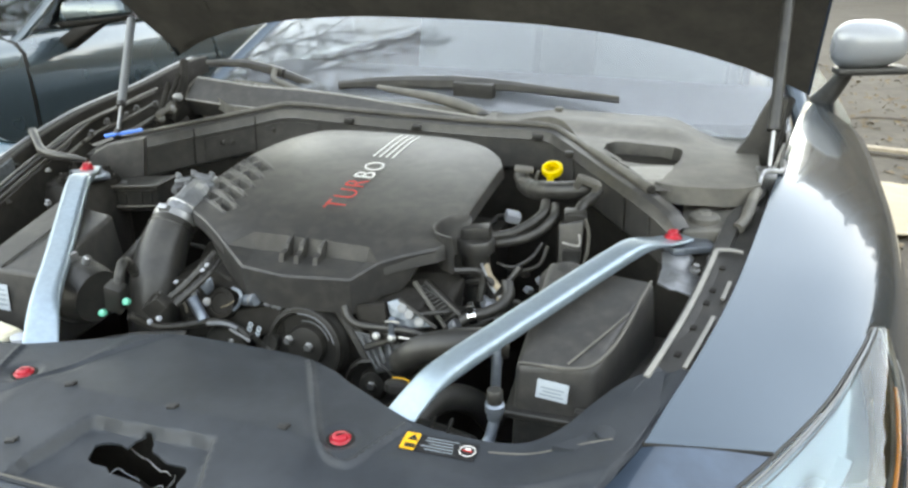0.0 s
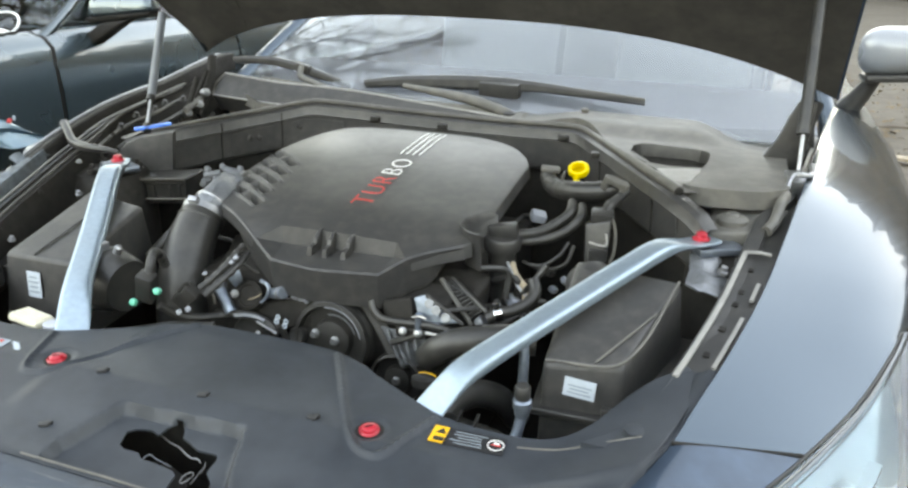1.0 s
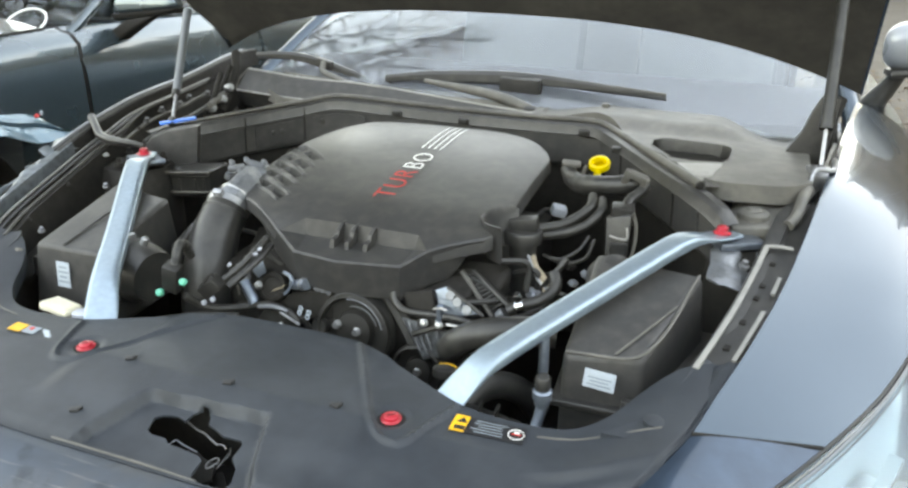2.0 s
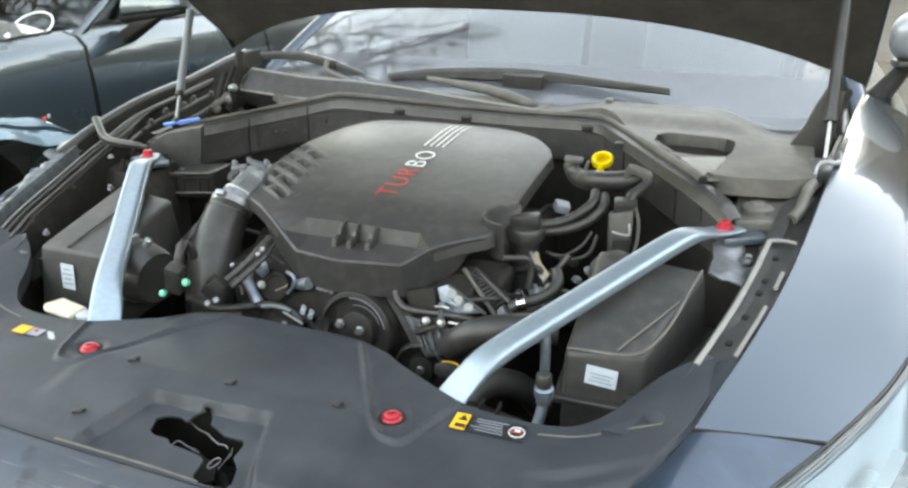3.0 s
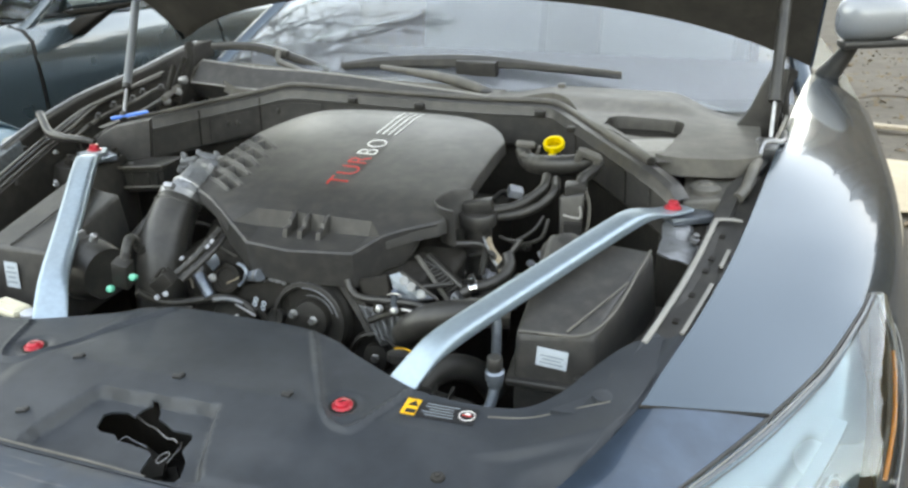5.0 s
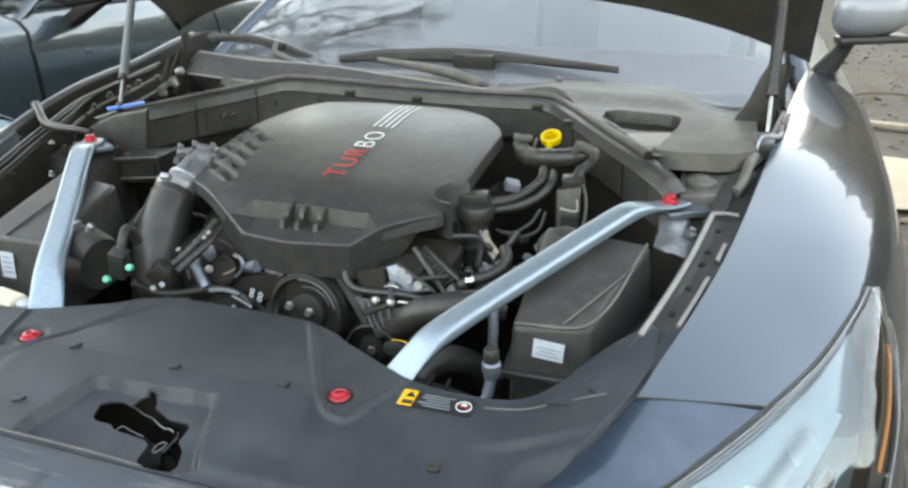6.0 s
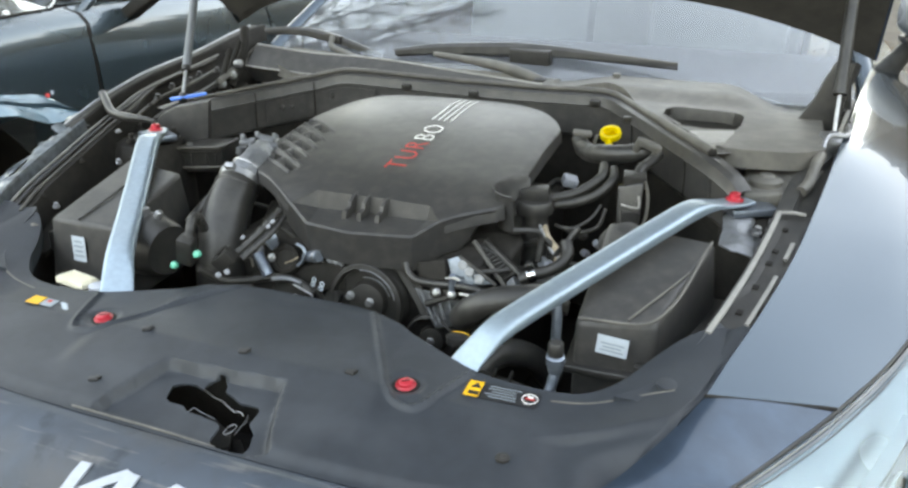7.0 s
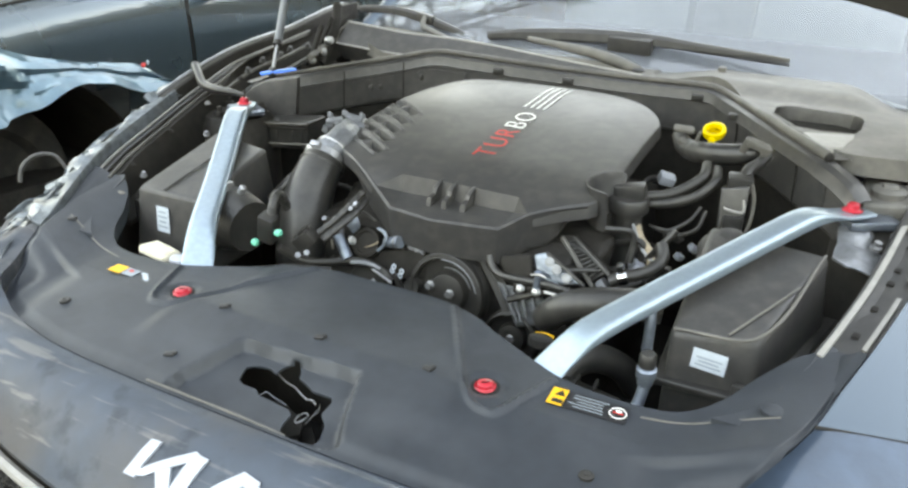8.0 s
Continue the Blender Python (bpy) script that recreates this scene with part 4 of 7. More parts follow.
    part("seal_flange", loft([[off(i, o, d) for i in idx if pts[i].x < 0.50] for o, d in ((-0.010, 0.002), (-0.036, 0.004))]), "cowl", bulk)
    # panel joints, raised fields and clips on the left face
    def face(i, d, out=0.014):
        return off(i, out, d)
    for i in (18, 31):
        part("panel_joint", tube([face(i, 0.010, 0.0145), face(i, 0.026, 0.0175), face(i, 0.032, 0.0135), face(i, 0.090, 0.0115)], 0.0016, 20, 6), "deep", bulk)
    rows = [[face(i, d, 0.0150 - 0.0005 * k) for i in range(20, 30)] for k, d in enumerate((0.036, 0.040, 0.078, 0.082))]
    part("panel_field", shell(loft(rows), 0.002), "cover", bulk)
    part("panel_field", shell(loft([[face(i, d, 0.0145) for i in range(33, 46)] for d in (0.038, 0.086)]), 0.002), "cover", bulk)
    for i, d in ((24, 0.055), (26, 0.058), (35, 0.052)):
        part("panel_clip", turned([(0.0065, -0.003), (0.0065, 0.002), (0.0035, 0.0035), (0.001, 0.0035)], aim(face(i, d, 0.0165), (0.85, -0.5, 0)), 12), "rubber", bulk)
    for i in (52, 66, 90, 104):
        part("rim_clip", box((0.022, 0.010, 0.012), Matrix.Translation(off(i, 0.018, 0.022)) @ pose(0, 0, 0, 10, 0, 0), 0.003), "black", bulk)
    rel = part("relay_box", hull([(-0.556, 1.090, 0.871), (-0.423, 1.090, 0.887), (-0.430, 1.16, 0.890), (-0.556, 1.16, 0.874)], [(-0.552, 1.094, 0.818), (-0.427, 1.094, 0.834), (-0.430, 1.16, 0.834), (-0.552, 1.16, 0.818)], 0.005), "black", car, "black relay box below the bulkhead")
    for z, r, mt in ((0.8705, 0.0030, "seal"), (0.861, 0.0018, "deep"), (0.830, 0.0026, "seal")):
        part("box_rim", tube([(-0.556, 1.089, z), (-0.49, 1.087, z + 0.008), (-0.423, 1.088, z + 0.016)], r, 14, 8), mt, rel)
    for x in (-0.535, -0.500, -0.462, -0.440):
        part("box_rib", box((0.005, 0.006, 0.030), pose(x, 1.091, 0.849 + 0.12 * (x + 0.50), 0, 0, 0), 0.0015), "black", rel)
    part("box_screw", turned([(0.006, 0), (0.006, 0.003), (0.003, 0.004)], pose(-0.520, 1.115, 0.876), 10), "steel", rel)
    # strut towers
    for sg in (-1, 1):
        tw = part("strut_tower", turned([(0.085, -0.25), (0.080, -0.03), (0.066, -0.006), (0.04, 0.0), (0.03, 0.002)], pose(sg * 0.60, 1.09, 0.890), 32), "deep", car)
        for k in range(3):
            a = radians(30 + 120 * k)
            part("tower_nut", turned([(0.010, 0), (0.010, 0.008), (0.005, 0.009), (0.005, 0.018)], pose(sg * 0.60 + 0.05 * math.cos(a), 1.09 + 0.05 * math.sin(a), 0.889), 6), "steel" if sg > 0 else "deep", tw)
    # curved trim running from the left tower towards the fender
    part("curved_trim", tube([(-0.722, 1.105, 0.965), (-0.695, 1.085, 0.955), (-0.66, 1.062, 0.940), (-0.61, 1.048, 0.938), (-0.565, 1.046, 0.938), (-0.545, 1.052, 0.934)], [0.009, 0.008, 0.009, 0.009, 0.007, 0.004], 30, 10), "black", car)
    wing_bm = prism([(-0.615, 0.904), (-0.610, 0.918), (-0.597, 0.932), (-0.570, 0.945), (-0.500, 0.957), (-0.508, 0.871), (-0.585, 0.863), (-0.604, 0.877)], -0.010, 0.010, 0.005)
    part("bulkhead_wing", bmesh_turn(wing_bm, Matrix.Translation((0.0, 1.148, 0)) @ pose(-0.56, 0, 0, 0, 0, 24) @ pose(0.56, 0, 0, 90, 0, 0)), "cover", car, "black plastic wing of the bulkhead beside the strut tower")
    part("wing_stud", turned([(0.006, 0), (0.006, 0.003), (0.0035, 0.004), (0.003, 0.008)], aim((-0.560, 1.128, 0.884), (0.3, -1, 0.2)), 10), "steel", car)
    part("blue_tab", box((0.075, 0.014, 0.006), pose(-0.592, 1.212, 0.951, 0, -5, 50), 0.002), "blue", car, "bright blue plastic tab")
    # right end: fluid cap and ledge by the tower
    ledge = part("wing_ledge", hull([(0.548, 1.085, 0.918), (0.635, 1.10, 0.925), (0.665, 1.19, 0.94), (0.545, 1.19, 0.93)], [(0.55, 1.085, 0.895), (0.635, 1.10, 0.90), (0.665, 1.19, 0.90), (0.545, 1.19, 0.89)], 0.006), "cowl", car, "grey ledge with a round fluid cap")
    part("fluid_cap", turned([(0.024, 0), (0.024, 0.010), (0.020, 0.014), (0.012, 0.015), (0.010, 0.019), (0.002, 0.020)], pose(0.580, 1.128, 0.921), 24), "cowl", ledge)
    part("ledge_rail", tube([(0.630, 1.10, 0.926), (0.640, 1.12, 0.935), (0.648, 1.16, 0.955), (0.655, 1.19, 0.962)], 0.009, 24, 10), "cowl", ledge)
    wp = part("wing_pressing", shell(rumple(loft([[(0.530 + 0.009 * i, 0.955 + 0.009 * j, 0.880 - 0.0025 * i + 0.0018 * j) for i in range(12)] for j in range(12)]), 0.012, 38), 0.003), "cast", car, "bare pressed metal below the brace end")
    for x, y in ((0.575, 1.0), (0.60, 1.03)):
        part("pressing_bolt", turned([(0.008, 0), (0.008, 0.005), (0.005, 0.006), (0.005, 0.012)], pose(x, y, 0.885, 10, 10, 0), 6), "steel", wp)
    part("wing_rail", tube([(0.552, 0.80, 0.78), (0.565, 0.86, 0.80), (0.585, 0.95, 0.84), (0.60, 1.0, 0.86)], 0.012, 20, 8), "black", car)
    br = part("strut_bracket", box((0.035, 0.05, 0.03), pose(0.672, 1.262, 0.965, 10, 0, 10), 0.005), "steel", car, "strut foot bracket")
    part("bracket_rod", tube([(0.655, 1.20, 0.965), (0.665, 1.235, 0.985), (0.69, 1.245, 0.985), (0.695, 1.30, 0.99)], 0.0045, 16, 8), "steel", br)


build_bay()


VENT = [(0.389, 1.330), (0.388, 1.375), (0.400, 1.396), (0.414, 1.402), (0.512, 1.390), (0.526, 1.374), (0.529, 1.350), (0.527, 1.292), (0.520, 1.262), (0.470, 1.252), (0.422, 1.262)]


def build_cowl():
    def yr(x):
        return 1.63 + 0.15 * (x / 0.74) ** 2 + 0.006

    def yf(x):
        if x < -0.36:
            return 1.46 + 0.12 * step(-0.46, -0.64, x)
        if x > 0.25:
            return tab([(0.25, 1.508), (0.30, 1.460), (0.36, 1.352), (0.43, 1.247), (0.50, 1.156), (0.53, 1.146), (0.57, 1.15), (0.62, 1.16), (0.67, 1.20)], x)
        return 1.508

    def zf(x, y):
        if x < 0.12:
            k = step(0.12, -0.05, x)
            t = (y - yf(x)) / (yr(x) - yf(x))
            trough = 0.97 - 0.055 * math.sin(math.pi * min(1, t * 1.5)) if t < 0.66 else 0.97
            back = 0.985 - 0.04 * step(0.72, 0.85, t) * (1 - step(0.92, 1.0, t))
            return (trough if t < 0.62 else trough + (back - trough) * step(0.62, 0.7, t)) * k + (0.972 + 0.008 * math.sin(math.pi * t)) * (1 - k)
        z = 0.968 + 0.010 * math.sin(min(1, max(0, (y - 1.1) / 0.6)) * math.pi)
        # swelling below the glass that falls away to the side
        z += 0.020 * step(1.42, 1.50, y) * step(0.13, 0.26, x) * (1 - step(0.48, 0.62, x)) * (1 - step(1.62, 1.68, y))
        z -= 0.034 * step(0.47, 0.64, x) * step(1.42, 1.60, y)
        return z
    bm = sheet(lin(-0.675, 0.66, 220), yf, yr, zf, 110)
    cut(bm, lambda c: in_poly(VENT, c.x, c.y))
    snap(bm, VENT, 0.007)
    cowl = part("cowl_panel", skirt(bm, [(0.0, 0.03)]), "cowl", car, "grey plastic cowl panel below the windscreen")
    # sunken vent, lined black with added slats to deepen its shade, and its flap
    ring = [Vector((x, y, zf(x, y) + 0.0008)) for x, y in VENT]
    mid = sum(ring, Vector()) / len(ring)
    rows = [ring + ring[:1]] + [[mid + (p - mid) * k - Vector((0, 0, d)) for p in ring + ring[:1]] for k, d in ((0.985, 0.004), (0.95, 0.022), (0.94, 0.028), (0.4, 0.029), (0.02, 0.029))]
    part("vent_pocket", loft(rows), "black", cowl, "sunken vent pocket")
    for k in range(7):
        y = mid.y - 0.055 + 0.018 * k
        part("vent_slat", box((0.118, 0.005, 0.006), pose(mid.x, y, mid.z - 0.024, 30, 0, 3), 0.001), "deep", cowl)
    flap = prism([(0.445, 1.228), (0.470, 1.238), (0.524, 1.262), (0.519, 1.222), (0.508, 1.166), (0.482, 1.150), (0.457, 1.200)], 0.962, 0.9755, 0.005)
    part("vent_flap", flap, "strip", cowl, "raised flap before the vent")
    # wall of the left tray
    top = spline([(-0.677, 1.600, 1.010), (-0.581, 1.602, 1.002), (-0.507, 1.602, 0.997), (-0.386, 1.602, 0.996), (-0.262, 1.598, 0.991), (-0.172, 1.590, 0.985), (-0.02, 1.565, 0.978), (0.10, 1.545, 0.974)], 60)
    low = spline([(-0.690, 1.560, 0.960), (-0.559, 1.560, 0.953), (-0.446, 1.560, 0.950), (-0.30, 1.560, 0.948), (-0.10, 1.548, 0.950), (0.10, 1.530, 0.955)], 60)
    # wall takes darker plastic; the cowl stays pale for glare on its right
    part("cowl_tray_wall", shell(loft([top, [a.lerp(b, 0.5) + Vector((0, -0.004, 0)) for a, b in zip(top, low)], low, [p + Vector((0, 0.03, -0.04)) for p in low]]), 0.003), "cover", cowl, "front wall of the cowl tray, darker than the glare-paled cowl")
    # pale tubes put in for the lit rim of the tray
    for seq in (top, low[:26]):
        part("tray_rim", tube([p + Vector((0, -0.003, 0.001)) for p in seq], 0.0026, 70, 8), "strip", cowl)
    part("tray_rim", tube([top[0] + Vector((0, -0.003, 0)), (top[0] + low[0]) / 2 + Vector((-0.010, -0.006, 0)), low[0] + Vector((0, -0.003, 0))], 0.0030, 20, 8), "seal", cowl)
    part("tray_end", tube([top[0] + Vector((0.006, 0.02, -0.004)), low[0] + Vector((0.022, 0.02, 0.006))], 0.0026, 8, 8), "seal", cowl)
    # slatted grid in front of the screen
    for k in range(16):
        x = -0.64 + 0.026 * k
        part("cowl_slat", box((0.006, 0.045, 0.004), pose(x, yr(x) - 0.035, 0.978, 8, 0, -10), 0.001), "black", cowl)


build_cowl()


def bar(pts, sizes, n=60):
    """A flat-sided bar along a curve; sizes: (half width, half height) rows."""
    path = spline(pts, n)
    rows = []
    for i, p in enumerate(path):
        d = (path[min(n - 1, i + 1)] - path[max(0, i - 1)]).normalized()
        side = d.cross(Vector((0, 0, 1))).normalized()
        up = side.cross(d)
        f = i / (n - 1) * (len(sizes) - 1)
        k = min(int(f), len(sizes) - 2)
        w, h = (sizes[k][j] + (sizes[k + 1][j] - sizes[k][j]) * (f - k) for j in (0, 1))
        rows.append([p + side * (w * a) + up * (h * b) for a, b in ((-1, -0.7), (-0.8, -1), (0.8, -1), (1, -0.7), (0.9, 0.4), (0.35, 1), (-0.35, 1), (-0.9, 0.4))])
    bm = loft(rows, True)
    bm.verts.ensure_lookup_table()
    bm.faces.new([bm.verts[k] for k in range(8)])
    bm.faces.new([bm.verts[(n - 1) * 8 + k] for k in reversed(range(8))])
    return bm


def wiper(blade, sizes, arm, arm_r, bracket):
    w = part("wiper", bar(blade, sizes), "black", car, "dusty black windscreen wiper lying at the foot of the glass", flat=0.5)
    part("wiper_rubber", tube([Vector(p) + Vector((0, 0.010, -0.010)) for p in blade], 0.0035, 50, 6), "rubber", w)
    part("wiper_spine", tube([Vector(p) + Vector((0, -0.001, 0.8 * sz[1])) for p, sz in zip(blade, sizes)], 0.0022, 50, 6), "cowl", w, "pale spine along the blade")
    part("wiper_arm", tube(arm, arm_r, 40, 12), "cowl", w, "grey wiper arm")
    part("arm_cap", turned([(0.015, -0.010), (0.016, 0.003), (0.011, 0.008), (0.002, 0.009)], pose(*arm[-1]), 20), "black", w)
    part("blade_bracket", box(bracket[1], bracket[0], 0.004), "black", w)


wiper([(-0.318, 1.668, 1.004), (-0.22, 1.672, 1.016), (-0.10, 1.674, 1.024), (0.02, 1.674, 1.029), (0.10, 1.674, 1.028), (0.20, 1.672, 1.024), (0.30, 1.670, 1.020), (0.37, 1.668, 1.017)],
      [(0.006, 0.008), (0.010, 0.012), (0.012, 0.014), (0.013, 0.015), (0.011, 0.013), (0.007, 0.009), (0.005, 0.006), (0.003, 0.004)],
      [(-0.20, 1.640, 1.010), (-0.09, 1.615, 1.004), (-0.02, 1.60, 0.998), (0.035, 1.588, 0.989), (0.083, 1.578, 0.976)], [0.006, 0.008, 0.011, 0.012, 0.012], (pose(0.035, 1.664, 1.016, 8, 0, -4), (0.10, 0.026, 0.034)))
wiper([(-0.745, 1.735, 1.028), (-0.68, 1.732, 1.032), (-0.60, 1.728, 1.031), (-0.53, 1.724, 1.020), (-0.46, 1.720, 1.005), (-0.378, 1.716, 0.982)],
      [(0.004, 0.005), (0.008, 0.009), (0.010, 0.011), (0.010, 0.011), (0.008, 0.009), (0.004, 0.005)],
      [(-0.517, 1.705, 1.028), (-0.513, 1.690, 1.005), (-0.480, 1.685, 0.994), (-0.453, 1.680, 0.987), (-0.428, 1.672, 0.980)], [0.007, 0.008, 0.007, 0.007, 0.008], (pose(-0.520, 1.715, 1.022, 0, 12, 0), (0.045, 0.018, 0.022)))
part("washer_jet", box((0.016, 0.012, 0.010), pose(0.253, 1.585, 0.999, 10), 0.003), "cowl", car, "small washer jet on the cowl")


# ---- radiator shroud ----
def shroud_front(x):
    return tab([(0, 0.413), (0.15, 0.414), (0.30, 0.420), (0.40, 0.439), (0.45, 0.459), (0.474, 0.477), (0.499, 0.521), (0.522, 0.566), (0.541, 0.611), (0.556, 0.665)], abs(x))


def shroud_rear(x):
    return tab([(0, 0.712), (0.10, 0.708), (0.16, 0.684), (0.20, 0.664), (0.245, 0.640), (0.29, 0.620), (0.36, 0.612), (0.42, 0.622), (0.455, 0.650), (0.48, 0.690), (0.505, 0.722), (0.53, 0.742), (0.556, 0.752)], abs(x))


RECESS = [(-0.113, 0.424), (-0.108, 0.447), (-0.076, 0.511), (0.084, 0.5195), (0.106, 0.455), (0.121, 0.428), (0.100, 0.419)]
LATCH_HOLE = [(-0.049, 0.471), (-0.053, 0.488), (-0.046, 0.494), (-0.034, 0.497), (-0.024, 0.498), (-0.013, 0.494), (-0.010, 0.507), (-0.004, 0.514), (0.006, 0.515), (0.013, 0.508), (0.018, 0.498), (0.031, 0.494), (0.045, 0.488), (0.069, 0.489), (0.074, 0.483), (0.072, 0.466), (0.085, 0.455), (0.093, 0.434), (0.088, 0.427),
              (0.048, 0.426), (0.043, 0.432), (0.041, 0.453), (0.034, 0.457), (0.011, 0.460), (-0.011, 0.461), (-0.020, 0.467), (-0.040, 0.467)]


def poly_dist(poly, x, y):
    best = 9.0
    for (x0, y0), (x1, y1) in zip(poly, poly[1:] + poly[:1]):
        dx, dy = x1 - x0, y1 - y0
        t = max(0, min(1, ((x - x0) * dx + (y - y0) * dy) / (dx * dx + dy * dy)))
        best = min(best, math.hypot(x - x0 - t * dx, y - y0 - t * dy))
    return best if in_poly(poly, x, y) else -best


CLIPS = {-1: (-0.229, 0.564), 1: (0.219, 0.568)}
BEAD = [(0.111, 0.699), (0.146, 0.642), (0.180, 0.585), (0.192, 0.566), (0.218, 0.534), (0.247, 0.530), (0.266, 0.569), (0.282, 0.613)]
BEAD_PATH = [(p.x, p.y) for p in spline([(x, y, 0) for x, y in BEAD], 90)]


def shroud_z(x, y):
    a = abs(x)
    z = 0.798 + (y - 0.55) * (0.20 if y < 0.55 else 0.03)
    z += 0.030 * step(0.40, 0.545, a) + 0.10 * step(0.42, 0.56, a) * max(0, y - 0.60)
    # raised middle field, lower corners round the clips
    w = 0.165 + 0.045 * step(0.60, 0.52, y)
    z += 0.0045 * (1 - step(w - 0.012, w + 0.016, a)) * step(0.455, 0.50, y) * (1 - 0.5 * step(0.68, 0.712, y))
    z -= 0.014 * step(-0.0035, 0.0035, poly_dist(RECESS, x, y))
    for sg in (-1, 1):
        d = math.hypot(x - CLIPS[sg][0], y - CLIPS[sg][1])
        z -= 0.004 * (1 - step(0.014, 0.026, d))
    z -= 0.004 * (1 - step(0.006, 0.02, y - shroud_front(x)))
    # fold and sunken outer corner
    d = 0.541 + 0.29 * (a - 0.412) - y
    z -= 0.008 * step(0.0, 0.010, d) * step(0.375, 0.43, a) + 0.016 * step(0.022, 0.050, d) * step(0.43, 0.475, a)
    if 0.10 < a < 0.31 and 0.51 < y < 0.71:
        d = min(math.hypot(a - bx, y - by) for bx, by in BEAD_PATH)
        z += 0.0048 * (1 - step(0.0008, 0.0062, d))
    return z


def build_shroud():
    bm = sheet(lin(-0.556, 0.556, 300), shroud_front, shroud_rear, shroud_z, 100)
    cut(bm, lambda c: in_poly(LATCH_HOLE, c.x, c.y))
    snap(bm, LATCH_HOLE)
    sh = tagged(part("radiator_shroud", skirt(skirt(bm, [(0.0, 0.003)], keep=lambda c: abs(c.x) < 0.12 and 0.422 < c.y < 0.54), [(0.0, 0.004), (0.0, 0.02)], keep=lambda c: c.z > shroud_z(c.x, c.y) - 0.0025 and not (abs(c.x) < 0.12 and 0.422 < c.y < 0.54)), "shroud"), "dusty black plastic radiator shroud with a ragged latch hole", "shroud")
    # latch down in the hole: dark catch plates, rods and a bright spring clip
    # near-black plate low in the hole stands in for the shade inside
    part("hole_shade_plate", box((0.19, 0.15, 0.02), pose(0.02, 0.475, 0.672, 8), 0.004), "pulley", sh)
    part("hood_latch", box((0.050, 0.040, 0.03), pose(0.066, 0.452, 0.668, 14, 6, 24), 0.005), "deep", sh, "black hood latch down in the hole")
    part("catch_plate", prism([(-0.040, -0.012), (0.034, -0.020), (0.046, -0.004), (0.028, 0.012), (-0.030, 0.016)], -0.002, 0.002, 0.0008, pose(0.004, 0.482, 0.728, 12, -6, -22)), "deep", sh)
    part("catch_plate", prism([(-0.030, -0.008), (0.020, -0.012), (0.030, 0.006), (-0.020, 0.010)], -0.002, 0.002, 0.0008, pose(0.046, 0.474, 0.712, 20, 10, -40)), "deep", sh)
    part("latch_claw", tube([(-0.045, 0.524, 0.757), (-0.028, 0.517, 0.757), (-0.010, 0.509, 0.757), (0.004, 0.506, 0.757), (0.017, 0.499, 0.757), (0.030, 0.494, 0.756)], 0.0010, 30, 8), "steel", sh, "thin steel latch rod")
    part("latch_edge", tube([(-0.020, 0.470, 0.757), (-0.018, 0.481, 0.757), (-0.004, 0.477, 0.757), (0.019, 0.472, 0.757)], 0.0008, 20, 6), "strutgrey", sh)
    loop = [(0.041, 0.458, 0.753), (0.039, 0.468, 0.753), (0.043, 0.476, 0.753), (0.048, 0.473, 0.753), (0.048, 0.463, 0.753), (0.045, 0.456, 0.753), (0.041, 0.458, 0.753)]
    part("latch_spring", tube(loop, 0.0008, 50, 8), "steel", sh, "bright wire spring clip")
    for bar_pts in ([(0.028, 0.495, 0.755), (0.036, 0.497, 0.755), (0.044, 0.492, 0.755)], [(0.048, 0.495, 0.755), (0.055, 0.482, 0.755), (0.054, 0.471, 0.755)], [(0.055, 0.459, 0.753), (0.053, 0.473, 0.753), (0.050, 0.488, 0.753)]):
        part("latch_bar", tube(bar_pts, 0.0008, 14, 6), "steel", sh)
    for sg in (-1, 1):
        cx, cy = CLIPS[sg]
        m = pose(cx, cy, shroud_z(cx, cy) + 0.0006, 5)
        cl = part("shroud_clip", turned([(0.0122, 0), (0.0122, 0.0018), (0.0108, 0.0032), (0.0096, 0.0020), (0.0088, 0.0020), (0.0083, 0.0052), (0.0066, 0.0064), (0.0010, 0.0064)], m, 28), "red", sh, "red push clip")
        part("clip_seat", turned([(0.0170, -0.003), (0.0165, 0.0004), (0.0125, 0.0007)], m, 28), "deep", cl)
        part("clip_slot", box((0.0095, 0.0016, 0.0012), m @ pose(0, 0, 0.0066, 0, 0, 35), 0.0003), "deep", cl)
    # small black plugs and moulded tabs
    for x, y in ((0.363, 0.492), (-0.356, 0.4815)):
        part("shroud_plug", turned([(0.0075, -0.001), (0.0075, 0.002), (0.004, 0.003), (0.001, 0.0015)], pose(x, y, shroud_z(x, y)), 14), "pulley", sh)
    for x, y, turn in ((-0.142, 0.551, 25), (0.008, 0.550, 12), (0.153, 0.556, -10), (-0.505, 0.615, 25), (-0.144, 0.458, 20)):
        tab_bm = box((0.0125, 0.0065, 0.0050), pose(x, y, shroud_z(x, y) + 0.0008, 14, 0, turn), 0.0018)
        box((0.0060, 0.0045, 0.0040), pose(x + 0.005, y + 0.003, shroud_z(x, y) + 0.0030, 20, 0, turn), 0.0014, bm=tab_bm)
        part("moulded_tab", tab_bm, "black", sh)
    part("corner_plug", turned([(0.012, -0.001), (0.012, 0.002), (0.009, 0.003), (0.002, 0.003)], pose(0.505, 0.632, shroud_z(0.505, 0.632)), 18), "shroud", sh)
